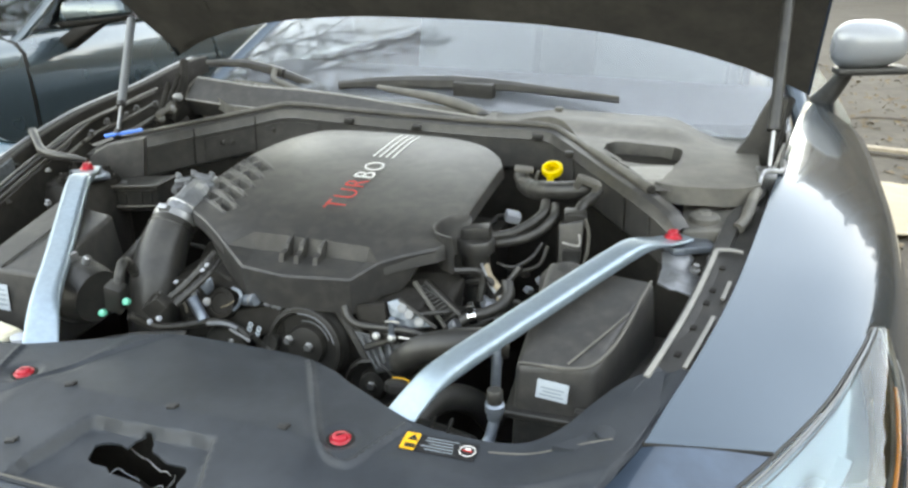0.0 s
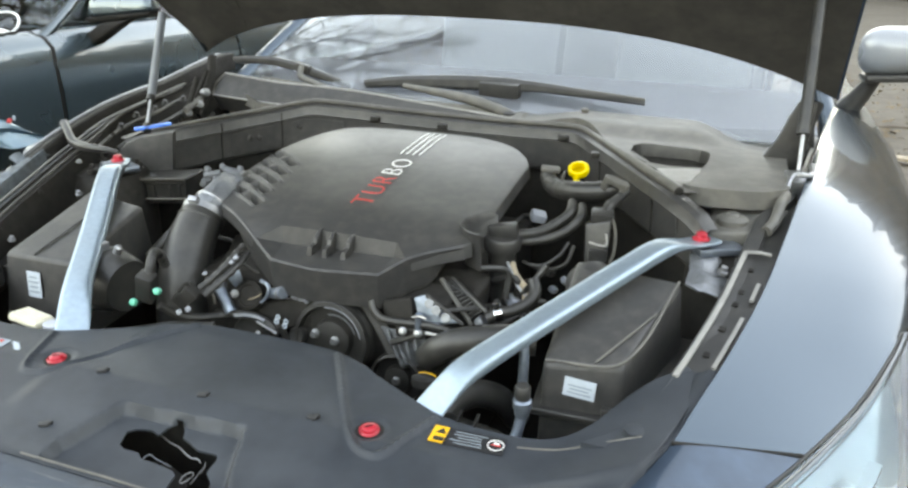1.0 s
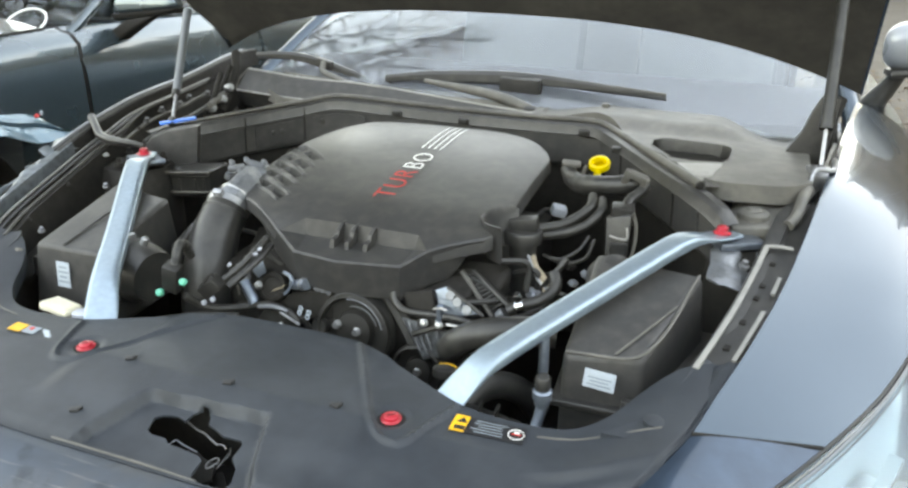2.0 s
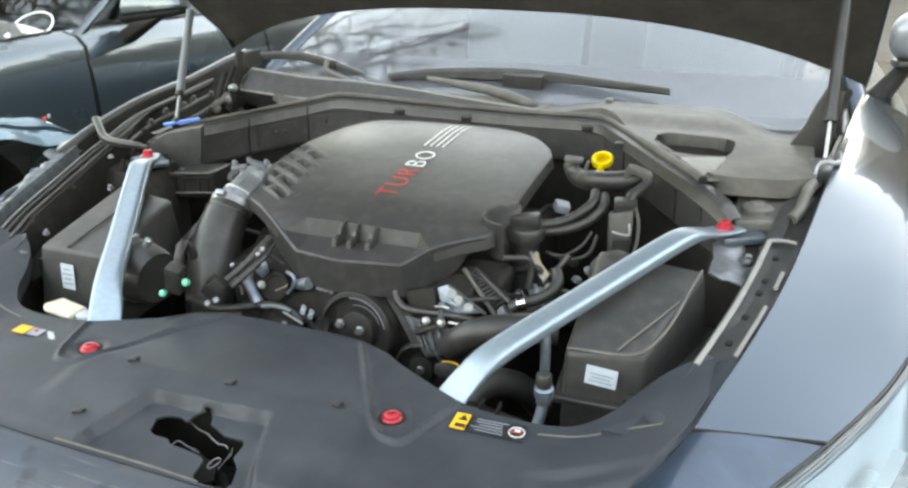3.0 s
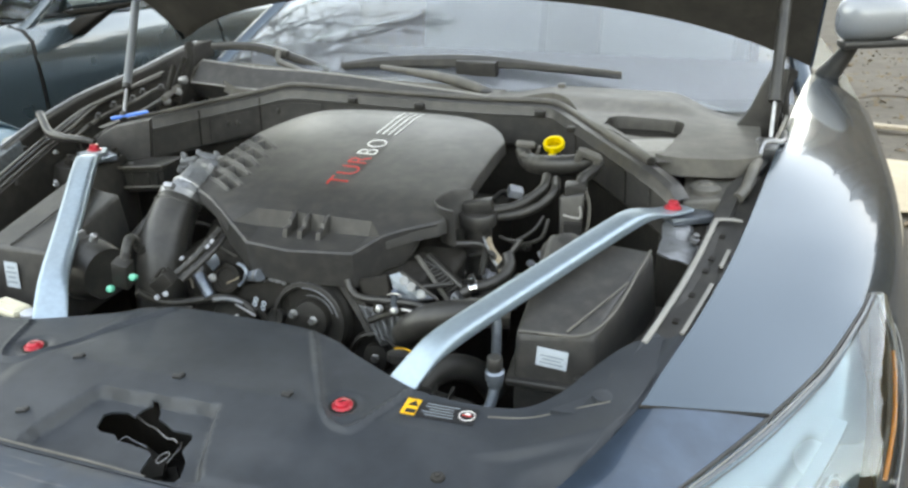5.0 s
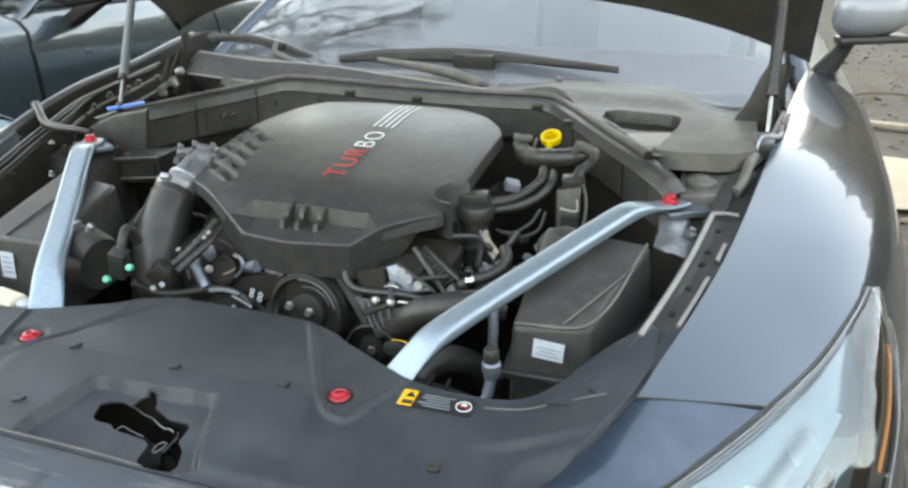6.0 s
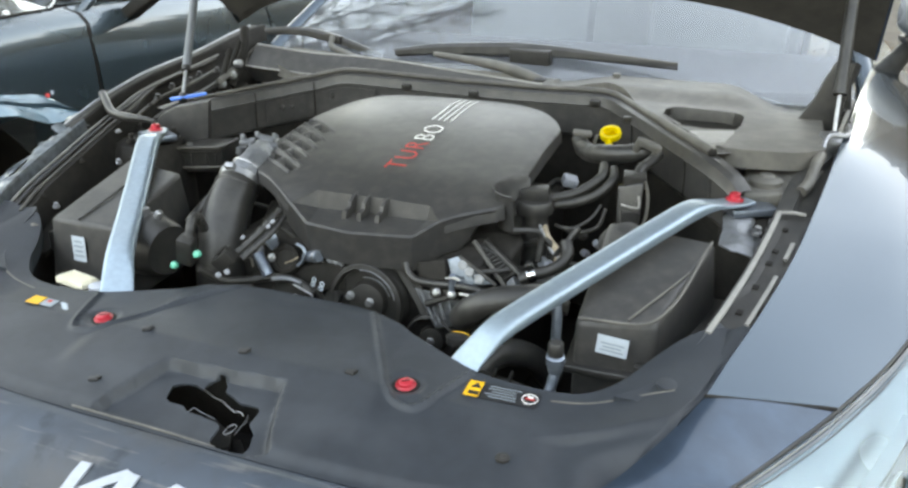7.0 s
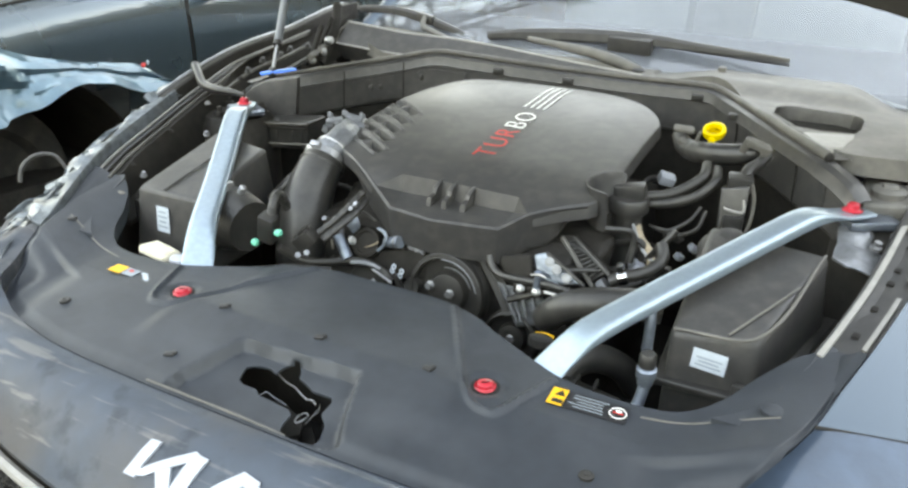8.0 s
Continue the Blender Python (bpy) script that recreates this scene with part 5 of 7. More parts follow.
    for sg in (-1, 1):
        part("corner_seam", tube([(sg * x, y, shroud_z(x, y)) for x, y in ((0.385, 0.594), (0.42, 0.600), (0.437, 0.603), (0.479, 0.614), (0.514, 0.622))], 0.0013, 30, 6), "cowl", sh)
    for sg in (-1, 1):
        # raised corner panel that fills the angle up to the fender
        rows = []
        for k in range(22):
            y = 0.600 + 0.150 * k / 21
            xo, zo = edge(y) if sg > 0 else left_edge(y)
            xo -= 0.006
            inner = tab([(0.600, 0.452), (0.63, 0.487), (0.67, 0.512), (0.71, 0.528), (0.735, 0.536), (0.750, 0.548)], y)
            rows.append([(sg * (inner + (xo - inner) * u), y + 0.006 * (1 - u), zo - 0.012 - 0.004 * (1 - u) - 0.006 * math.sin(math.pi * min(1, u * 1.4)) * step(0.64, 0.70, y)) for u in lin(0, 1, 12)])
        part("corner_panel", skirt(loft(rows), [(0.0, 0.004), (0.0, 0.03)]), "shroud", sh)
    # lighter grey bead put in for the bright lit front edge
    part("front_step", tube([(x, 0.4185, shroud_z(x, 0.4185) + 0.0006) for x in lin(-0.140, 0.060, 14)], 0.0015, 40, 6), "cowl", sh)
    # support below
    part("support_beam", box((1.02, 0.05, 0.10), pose(0, 0.56, 0.735), 0.01), "deep", car)
    part("radiator", box((0.80, 0.05, 0.38), pose(0, 0.60, 0.58), 0.008), "deep", car)
    warn_label(sh, 0.331, 0.585, 0.085, 0.030, -1)
    warn_label(sh, -0.322, 0.566, 0.075, 0.022, 1)


def warn_label(sh, x, y, w, d, kind):
    z = shroud_z(x, y) + 0.0012
    m = pose(x, y, z, 3 if kind < 0 else 2, 0 if kind < 0 else 3, 2 if kind < 0 else 4)

    def plate(name, mat_name, cx, cy, sx, sy, lift, parent, label=""):
        return part(name, box((sx, sy, 0.0006), m @ pose(cx, cy, lift), 0), mat_name, parent, label, smooth=False)
    if kind < 0:
        lab = plate("warning_label", "labelblack", 0, 0, w, d, 0.0, sh, "black warning label with an amber panel")
        plate("amber_panel", "amberprint", -w * 0.395, 0, w * 0.20, d * 0.98, 0.0008, lab)
        part("warning_sign", prism([(-0.006, -0.004), (0.006, -0.004), (0, 0.006)], 0, 0.0006, 0, m @ pose(-w * 0.37, d * 0.18, 0.0012)), "labelblack", lab, smooth=False)
        plate("sign_bar", "labelblack", -w * 0.37, -d * 0.28, w * 0.14, d * 0.22, 0.0014, lab)
        for k in range(5):
            plate("text_bar", "ink", 0.002 - 0.003 * (k % 2), d * (0.34 - 0.165 * k), w * (0.44 - 0.06 * (k % 3)), d * 0.026, 0.0008, lab)
        ring = tube([m @ Vector((w * 0.38 + 0.0088 * math.cos(a), 0.0088 * math.sin(a), 0.0008)) for a in lin(0, 2 * math.pi, 24)], 0.0006, 48, 6)
        part("round_mark", ring, "whiteprint", lab, smooth=False)
        plate("round_mark_bar", "redprint", w * 0.38, 0, 0.011, 0.0018, 0.0010, lab)
        plate("round_mark_spot", "whiteprint", w * 0.38, 0.003, 0.006, 0.004, 0.0008, lab)
    else:
        lab = plate("worn_label", "amberprint", -w * 0.36, 0, w * 0.27, d * 0.9, 0, sh, "worn label, yellow and grey")
        plate("label_panel", "ink", -w * 0.06, 0, w * 0.26, d * 0.8, 0.0002, lab)
        for k in range(4):
            plate("label_bar", "paper", w * (0.20 + 0.06 * k), d * (0.25 - 0.18 * k), w * 0.13, d * 0.16, 0.0003, lab)
        plate("label_dot", "redprint", -w * 0.08, d * 0.12, w * 0.08, d * 0.25, 0.0008, lab)


build_shroud()


# ---- engine cover ----
EC_EDGE = [(-0.285, 1.000), (-0.240, 0.957), (-0.130, 0.883), (-0.080, 0.850), (-0.005, 0.840), (0.098, 0.850), (0.126, 0.890), (0.2007, 0.936), (0.216, 0.956)]


def ec_front(x):
    """Front edge of the cover: straight runs with crisp corners."""
    for (x0, y0), (x1, y1) in zip(EC_EDGE, EC_EDGE[1:]):
        if x <= x1:
            return y0 + (y1 - y0) * max(0.0, (x - x0) / (x1 - x0))
    return EC_EDGE[-1][1]


def ec_back(x):
    return tab([(-0.285, 1.225), (-0.27, 1.275), (-0.24, 1.325), (-0.20, 1.362), (-0.14, 1.382), (0.0, 1.388), (0.09, 1.385), (0.15, 1.352), (0.20, 1.290), (0.216, 1.255)], x)


SCOOP = [(-0.130, 0.883), (-0.0988, 0.9128), (0.1012, 0.9146), (0.126, 0.890), (0.098, 0.80), (-0.080, 0.80)]
FLANK = [((-0.262, 1.022), (-0.166, 0.957)), ((-0.273, 1.066), (-0.174, 0.994)), ((-0.281, 1.108), (-0.178, 1.028)), ((-0.285, 1.150), (-0.182, 1.064)), ((-0.285, 1.195), (-0.187, 1.104))]
CROWN = [(0.83, 0.836), (0.85, 0.848), (0.88, 0.868), (0.915, 0.886), (0.97, 0.903), (1.017, 0.914), (1.14, 0.935), (1.28, 0.951), (1.33, 0.955), (1.40, 0.954)]


def ec_top(x, y):
    cx = (x + 0.035) / 0.25
    z = tab(CROWN, y) + 0.006 * (1 - cx * cx)
    # gentle left flank with the slots, crisp right shoulder
    z -= 0.012 * step(-0.19, -0.30, x) + 0.003 * step(0.204, 0.220, x)
    return z


def ec_z(x, y):
    z = ec_top(x, y)
    if x < -0.15 and y > 0.93:
        # comb of sunken slots down the left flank, each in two short runs
        for (ax, ay), (bx, by) in FLANK:
            dx, dy = bx - ax, by - ay
            t = ((x - ax) * dx + (y - ay) * dy) / (dx * dx + dy * dy)
            d = abs((x - ax) * dy - (y - ay) * dx) / math.hypot(dx, dy)
            run = step(0.02, 0.06, t) * (1 - step(0.34, 0.38, t)) + step(0.46, 0.50, t) * (1 - step(0.86, 0.94, t))
            z -= 0.016 * run * (1 - step(0.0050, 0.0074, d))
            z += 0.0024 * step(0.0, 0.1, t) * (1 - step(0.9, 1.0, t)) * (1 - step(0.0, 0.0040, abs(d - 0.0115)))
    return z


def scoop_floor(x, y):
    return 0.8575 + 0.09 * (y - 0.84) + 0.035 * max(0.0, x)


def build_engine_cover():
    bm = sheet(lin(-0.285, 0.216, 240), ec_front, ec_back, ec_z, 240)
    cut(bm, lambda c: math.hypot(c.x - 0.232, c.y - 0.995) < 0.052)
    snap(bm, [(0.232 + 0.052 * math.cos(a), 0.995 + 0.052 * math.sin(a)) for a in lin(0, 6.2, 40)])
    cut(bm, lambda c: in_poly(SCOOP, c.x, c.y))
    snap(bm, SCOOP, 0.005)
    for v in bm.verts:
        if abs(poly_dist(SCOOP, v.co.x, v.co.y)) < 0.0015 and v.co.y > 0.87:
            v.co.z = ec_top(v.co.x, v.co.y)
    rim = lambda c: not (abs(poly_dist(SCOOP, c.x, c.y)) < 0.004 and c.y > 0.876)
    ec = tagged(part("engine_cover", skirt(bm, [(0.0015, 0.002), (0.002, 0.008), (0.001, 0.012)], (-0.03, 1.1), keep=rim), "cover", flat=0.33), "moulded black engine cover with red and white print", "engine cover")
    # scoop: crisp back wall, side walls and a sloping floor
    (ax, ay), (bx, by), (cx, cy), (dx, dy) = SCOOP[:4]
    A, B, C, D = (Vector((x, y, ec_top(x, y))) for x, y in ((ax, ay), (bx, by), (cx, cy), (dx, dy)))
    Bf, Cf = Vector((bx + 0.004, by - 0.006, scoop_floor(bx, by))), Vector((cx - 0.004, cy - 0.006, scoop_floor(cx, cy)))
    front_pts = [Vector((x, y, scoop_floor(x, y))) for x, y in EC_EDGE[3:6]]
    wall = bmesh.new()
    top_line = [Vector((x, by + (cy - by) * (x - bx) / (cx - bx), 0)) for x in lin(bx, cx, 14)]
    for p in top_line:
        p.z = ec_top(p.x, p.y) + 0.0002
    low_line = [Bf.lerp(Cf, k / 13) for k in range(14)]
    loft([top_line, low_line], bm=wall)
    for tri in ((A, B, Bf), (C, D, Cf)):
        wall.faces.new([wall.verts.new(p) for p in tri])
    part("scoop_wall", wall, "cover", ec, smooth=False)
    fl = bmesh.new()
    fl.faces.new([fl.verts.new(p) for p in (A, Bf, Cf, D, front_pts[2], front_pts[1], front_pts[0])])
    bmesh.ops.triangulate(fl, faces=list(fl.faces))
    part("scoop_floor", fl, "cover", ec, smooth=False)
    # rounded pocket for the filler neck
    rows = []
    for dz, r in ((0.002, 0.0535), (0.0005, 0.0515), (-0.008, 0.0490), (-0.03, 0.046), (-0.060, 0.043)):
        rows.append([(0.232 + r * math.cos(a), 0.995 + r * math.sin(a), ec_z(0.18, 0.995) + dz) for a in lin(radians(100), radians(262), 24)])
    part("filler_pocket", shell(loft(rows), 0.002), "cover", ec)
    # tall front apron below the edge, with a rolled lip along it
    edge_line = []
    for (x0, y0), (x1, y1) in zip(EC_EDGE[1:], EC_EDGE[2:8]):
        for k in range(7):
            x, y = x0 + (x1 - x0) * k / 7, y0 + (y1 - y0) * k / 7
            edge_line.append((x, y))
    edge_line.append(EC_EDGE[7])

    def lip_z(x, y):
        if x < -0.130 or x > 0.126:
            return ec_top(x, y)
        if x < -0.080:
            k = (x + 0.130) / 0.05
            return A.z + (front_pts[0].z - A.z) * k
        if x > 0.098:
            k = (x - 0.098) / 0.028
            return front_pts[2].z + (D.z - front_pts[2].z) * k
        return scoop_floor(x, y)
    lips = [Vector((x, y, lip_z(x, y))) for x, y in edge_line]

    def drop(x):
        return 0.024 + 0.034 * step(-0.232, -0.150, x) * (1 - step(0.150, 0.172, x))
    rows = [[p + Vector((0, -o, -d)) for p in lips] for o, d in ((0.0, 0.0005), (0.0016, 0.002))]
    rows += [[p + Vector((-0.02 * p.x * f, -0.0022 + 0.010 * f, -drop(p.x) * f)) for p in lips] for f in (0.12, 0.4, 0.7, 0.95)]
    rows += [[p + Vector((0, 0.014, -drop(p.x))) for p in lips], [p + Vector((0, 0.035, -drop(p.x) * 0.98)) for p in lips]]
    part("front_apron", shell(loft(rows), 0.003), "cover", ec, flat=0.5)
    bm = bmesh.new()
    for p, q in zip(lips, lips[1:]):
        tube([p + Vector((0, -0.0004, -0.0006)), q + Vector((0, -0.0004, -0.0006))], 0.0017, 2, 8, bm)
    part("apron_lip", bm, "cover", ec)
    # three blades: low ridges on the top that step down over the back wall
    for (x0, y0), (x1, y1) in (((-0.0288, 0.9267), (-0.0320, 0.877)), ((-0.0043, 0.9353), (-0.0060, 0.877)), ((0.0298, 0.9469), (0.0250, 0.879))):
        za, zb, zf = ec_top(x0, y0), ec_top(x0 * 0.6 + x1 * 0.4, 0.913), scoop_floor(x1, y1)
        fin = bmesh.new()
        side = [(y0 + 0.012, za + 0.0005, 0.0007), (y0 - 0.012, zb + 0.0030, 0.0022), (0.908, zb + 0.0010, 0.0030), (0.896, zb - 0.0060, 0.0034), (0.8935, zb - 0.0130, 0.0034), (y1 + 0.003, zb - 0.0165, 0.0038), (y1, zf + 0.001, 0.0040)]
        rows = []
        for y, z, w in side:
            x = x0 + (x1 - x0) * (y0 - y) / (y0 - y1)
            base = min(z - 0.002, scoop_floor(x, y) if y < 0.912 else za - 0.012)
            rows.append([(x - w, y, base), (x - w, y, z - 0.0008), (x - w * 0.6, y, z), (x + w * 0.6, y, z), (x + w, y, z - 0.0008), (x + w, y, base)])
        loft(rows, True, fin)
        part("scoop_fin", fin, "cover", ec, smooth=False)

    # print: one word and four stripes
    def word(txt, mat_name, x, y0, size, label=""):
        cu = bpy.data.curves.new("print", "FONT")
        cu.body, cu.size, cu.extrude, cu.space_character = txt, size, 0.0004, 1.16
        cu.offset = -0.0010
        tmp = bpy.data.objects.new("print", cu)
        scene.collection.objects.link(tmp)
        bpy.context.view_layer.update()
        me = bpy.data.meshes.new_from_object(tmp.evaluated_get(bpy.context.evaluated_depsgraph_get()))
        wdt = max(v.co.x for v in me.vertices)
        bpy.data.objects.remove(tmp)
        for v in me.vertices:
            px, py = x - v.co.y, y0 + v.co.x
            v.co = (px, py, ec_z(px, py) + 0.0026 + v.co.z)
        me.materials.clear()
        me.materials.append(M[mat_name])
        ob = new("printed_letters", me)
        ob.parent = ec
        if label:
            ob["label"] = label
        return wdt
    sz = 0.054
    w1 = word("TUR", "redprint", 0.018, 0.992, sz, "red printed letters")
    word("BO", "whiteprint", 0.018, 0.992 + w1 + 0.007, sz, "white printed letters")
    for k in range(4):
        x = -0.027 + 0.0125 * k
        y0 = 1.218
        rows = [[(xx, y, ec_z(xx, y) + 0.0014) for y in lin(y0, 1.368, 16)] for xx in (x, x + 0.0034)]
        part("printed_stripe", loft(rows), "whiteprint", ec, smooth=False)


build_engine_cover()


# ---- strut braces ----
def build_brace(sg):
    mid = [(0.554, 1.068, 0.913, 0.0185), (0.541, 1.048, 0.914, 0.0200), (0.526, 1.026, 0.916, 0.0205), (0.508, 1.000, 0.921, 0.0200), (0.490, 0.972, 0.922, 0.0195), (0.457, 0.923, 0.909, 0.0195), (0.400, 0.840, 0.882, 0.0195),
           (0.345, 0.759, 0.856, 0.0195), (0.310, 0.706, 0.839, 0.0198), (0.290, 0.677, 0.826, 0.0210), (0.275, 0.655, 0.809, 0.0228), (0.263, 0.636, 0.792, 0.0238), (0.252, 0.617, 0.774, 0.0238)]
    # the left tube sits a little further out at its foot
    path = [(sg * (x + (0.012 * max(0.0, min(1.0, (0.98 - y) / 0.32)) + 0.004 * step(0.98, 1.05, y) if sg < 0 else 0.0)), y + (0.006 * step(0.98, 1.05, y) if sg < 0 else 0.0), z, w) for x, y, z, w in mid]
    rows_s, s = [], 0.0
    for i, p in enumerate(path):
        if i:
            s += (Vector(p[:3]) - Vector(path[i - 1][:3])).length
        rows_s.append((s, *p))
    n, seg, rows = 90, 24, []
    pts = [tab(rows_s, s * i / (n - 1)) for i in range(n)]
    for i, (x, y, z, w) in enumerate(pts):
        a, b = Vector(pts[max(0, i - 1)][:3]), Vector(pts[min(n - 1, i + 1)][:3])
        d = (b - a).normalized()
        side = d.cross(Vector((0, 0, 1))).normalized()
        up = side.cross(d)
        u = i / (n - 1)
        h = 0.0032 + 0.0072 * step(0.10, 0.24, u) * (1 - step(0.80, 0.95, u))
        # pressed oval: broad flat top, tight rolled rims
        rows.append([Vector((x, y, z)) + side * (w * math.copysign(abs(math.cos(t)) ** 0.62, math.cos(t))) + up * (h * math.copysign(abs(math.sin(t)) ** 0.55, math.sin(t))) for t in (2 * math.pi * k / seg for k in range(seg))])
    bm = loft(rows, True)
    bm.verts.ensure_lookup_table()
    bm.faces.new([bm.verts[k] for k in range(seg)])
    bm.faces.new([bm.verts[(n - 1) * seg + k] for k in reversed(range(seg))])
    br = tagged(part("strut_brace", bm, "brace", flat=1.2), "satin silver strut brace tube with flattened ends", "strut brace", "strut braces over the engine")
    bx, by = (0.5385, 1.044) if sg > 0 else (-0.5445, 1.0505)
    nut = part("brace_bolt", turned([(0.0105, 0), (0.0105, 0.002), (0.0085, 0.003), (0.0082, 0.0085), (0.0068, 0.0098), (0.0050, 0.0098), (0.0045, 0.007), (0.001, 0.007)], pose(bx, by, 0.9195), 6 * 4), "red", br, "red anodised bolt")
    part("bolt_washer", turned([(0.0135, 0), (0.0135, 0.0015), (0.0105, 0.002)], pose(bx, by, 0.9185), 24), "red", nut)
    part("tower_pad", box((0.075, 0.055, 0.012), pose(sg * 0.56, 1.07, 0.900, 0, 0, sg * 30), 0.004), "alu", br)


build_brace(1)
build_brace(-1)


# ---- boxes in the bay ----
def sticker(parent, m, w, h, bars=4):
    st = part("sticker", box((w, h, 0.0006), m, 0), "paper", parent, "pale printed sticker", smooth=False)
    for k in range(bars):
        part("sticker_bar", box((w * (0.75 - 0.15 * (k % 2)), h * 0.09, 0.0006), m @ pose(0, h * (0.28 - 0.19 * k), 0.0006), 0), "ink", st, smooth=False)


def build_fuse_box():
    fb = tagged(part("fuse_box", hull([(-0.480, 0.722, 0.852), (-0.345, 0.722, 0.854), (-0.385, 0.925, 0.882), (-0.515, 0.942, 0.890)], [(-0.492, 0.712, 0.72), (-0.345, 0.712, 0.72), (-0.375, 0.945, 0.72), (-0.53, 0.955, 0.72)], 0.008), "cover"), "black fuse box with a sloping lid", "fuse box")
    part("lid_ridge", tube([(-0.425, 0.726, 0.8555), (-0.455, 0.932, 0.887)], 0.0018, 8, 6), "cover", fb)
    sticker(fb, aim((-0.422, 0.7145, 0.810), (0, -1, 0.05)) @ pose(0, 0, 0, 0, 0, 180), 0.026, 0.042)
    part("box_latch", box((0.03, 0.02, 0.035), pose(-0.50, 0.75, 0.80), 0.004), "black", fb)
    # hardware beside it
    br = part("wing_bracket", box((0.05, 0.16, 0.012), pose(-0.545, 0.80, 0.80, 12, 10, 8), 0.004), "deep", car)
    for i, (x, y, z) in enumerate(((-0.535, 0.74, 0.815), (-0.555, 0.80, 0.835), (-0.56, 0.96, 0.872))):
        part("bracket_bolt", turned([(0.006, 0), (0.006, 0.003), (0.004, 0.004), (0.0035, 0.009)], pose(x, y, z, 10 * i, 15, 0), 6), "steel", br)
    part("wing_clip", tube([(-0.56, 0.70, 0.79), (-0.53, 0.695, 0.80), (-0.51, 0.70, 0.815), (-0.515, 0.72, 0.835)], 0.008, 16, 8), "cowl", br)


build_fuse_box()


def build_airbox():
    top = [(0.375, 0.745, 0.826), (0.475, 0.752, 0.836), (0.525, 0.935, 0.888), (0.372, 0.955, 0.892)]
    ab = tagged(part("air_box", hull(top, [(0.375, 0.742, 0.70), (0.485, 0.748, 0.70), (0.545, 0.955, 0.70), (0.36, 0.965, 0.70)], 0.010), "cover"), "black air filter box with a ridged lid", "air filter box")
    part("lid_ridge", tube([(0.378, 0.749, 0.829), (0.472, 0.757, 0.8395), (0.520, 0.93, 0.889)], 0.0022, 30, 6), "cowl", ab)
    part("lid_crease", tube([(0.440, 0.752, 0.8365), (0.500, 0.858, 0.8685)], 0.0016, 10, 6), "cowl", ab)
    part("box_flange", hull([(0.366, 0.734, 0.765), (0.492, 0.738, 0.765), (0.552, 0.965, 0.79), (0.352, 0.975, 0.79)], [(0.366, 0.734, 0.755), (0.492, 0.738, 0.755), (0.552, 0.965, 0.78), (0.352, 0.975, 0.78)], 0.003), "black", ab)
    sticker(ab, aim((0.425, 0.7405, 0.802), (0, -1, 0.02)) @ pose(0, 0, 0, 0, 0, 180) @ pose(0, 0, 0, 0, 0, -4), 0.040, 0.026, 3)
    part("box_clip", box((0.014, 0.012, 0.04), pose(0.462, 0.736, 0.765), 0.003), "black", ab)
    part("inlet_duct", turned([(0.036, -0.06), (0.038, 0.0), (0.034, 0.015)], aim((0.395, 0.955, 0.855), (-0.3, 0.5, 0.25)), 24), "cover", ab)
    # service port with silver pipe beside it
    vp = part("service_port", turned([(0.008, -0.02), (0.0095, -0.018), (0.0095, -0.010), (0.012, -0.008), (0.012, 0.003), (0.0095, 0.005), (0.0095, 0.008)], aim((0.366, 0.687, 0.800), (0, -0.1, 1)), 18), "alu", car, "silver service port with a black cap")
    part("port_cap", turned([(0.0095, 0), (0.010, 0.003), (0.0095, 0.015), (0.008, 0.017), (0.002, 0.017)], aim((0.366, 0.686, 0.807), (0, -0.1, 1)), 18), "black", vp)
    part("port_pipe", tube([(0.366, 0.689, 0.78), (0.362, 0.68, 0.755), (0.356, 0.668, 0.745), (0.348, 0.645, 0.71)], 0.007, 18, 10), "alu", vp)
    part("port_hose", tube([(0.350, 0.745, 0.850), (0.352, 0.742, 0.825), (0.352, 0.742, 0.795)], 0.0065, 18, 10), "alu", vp)


build_airbox()


# ---- engine and hoses ----
def clamp(at, way, r, parent, mat_name="chrome"):
    m = aim(at, way)
    c = part("hose_clamp", turned([(r, -0.006), (r + 0.0018, -0.006), (r + 0.0018, 0.006), (r, 0.006)], m, 28), mat_name, parent)
    part("clamp_screw", box((0.018, 0.012, 0.010), m @ pose(0, r + 0.005, 0), 0.002), mat_name, c)


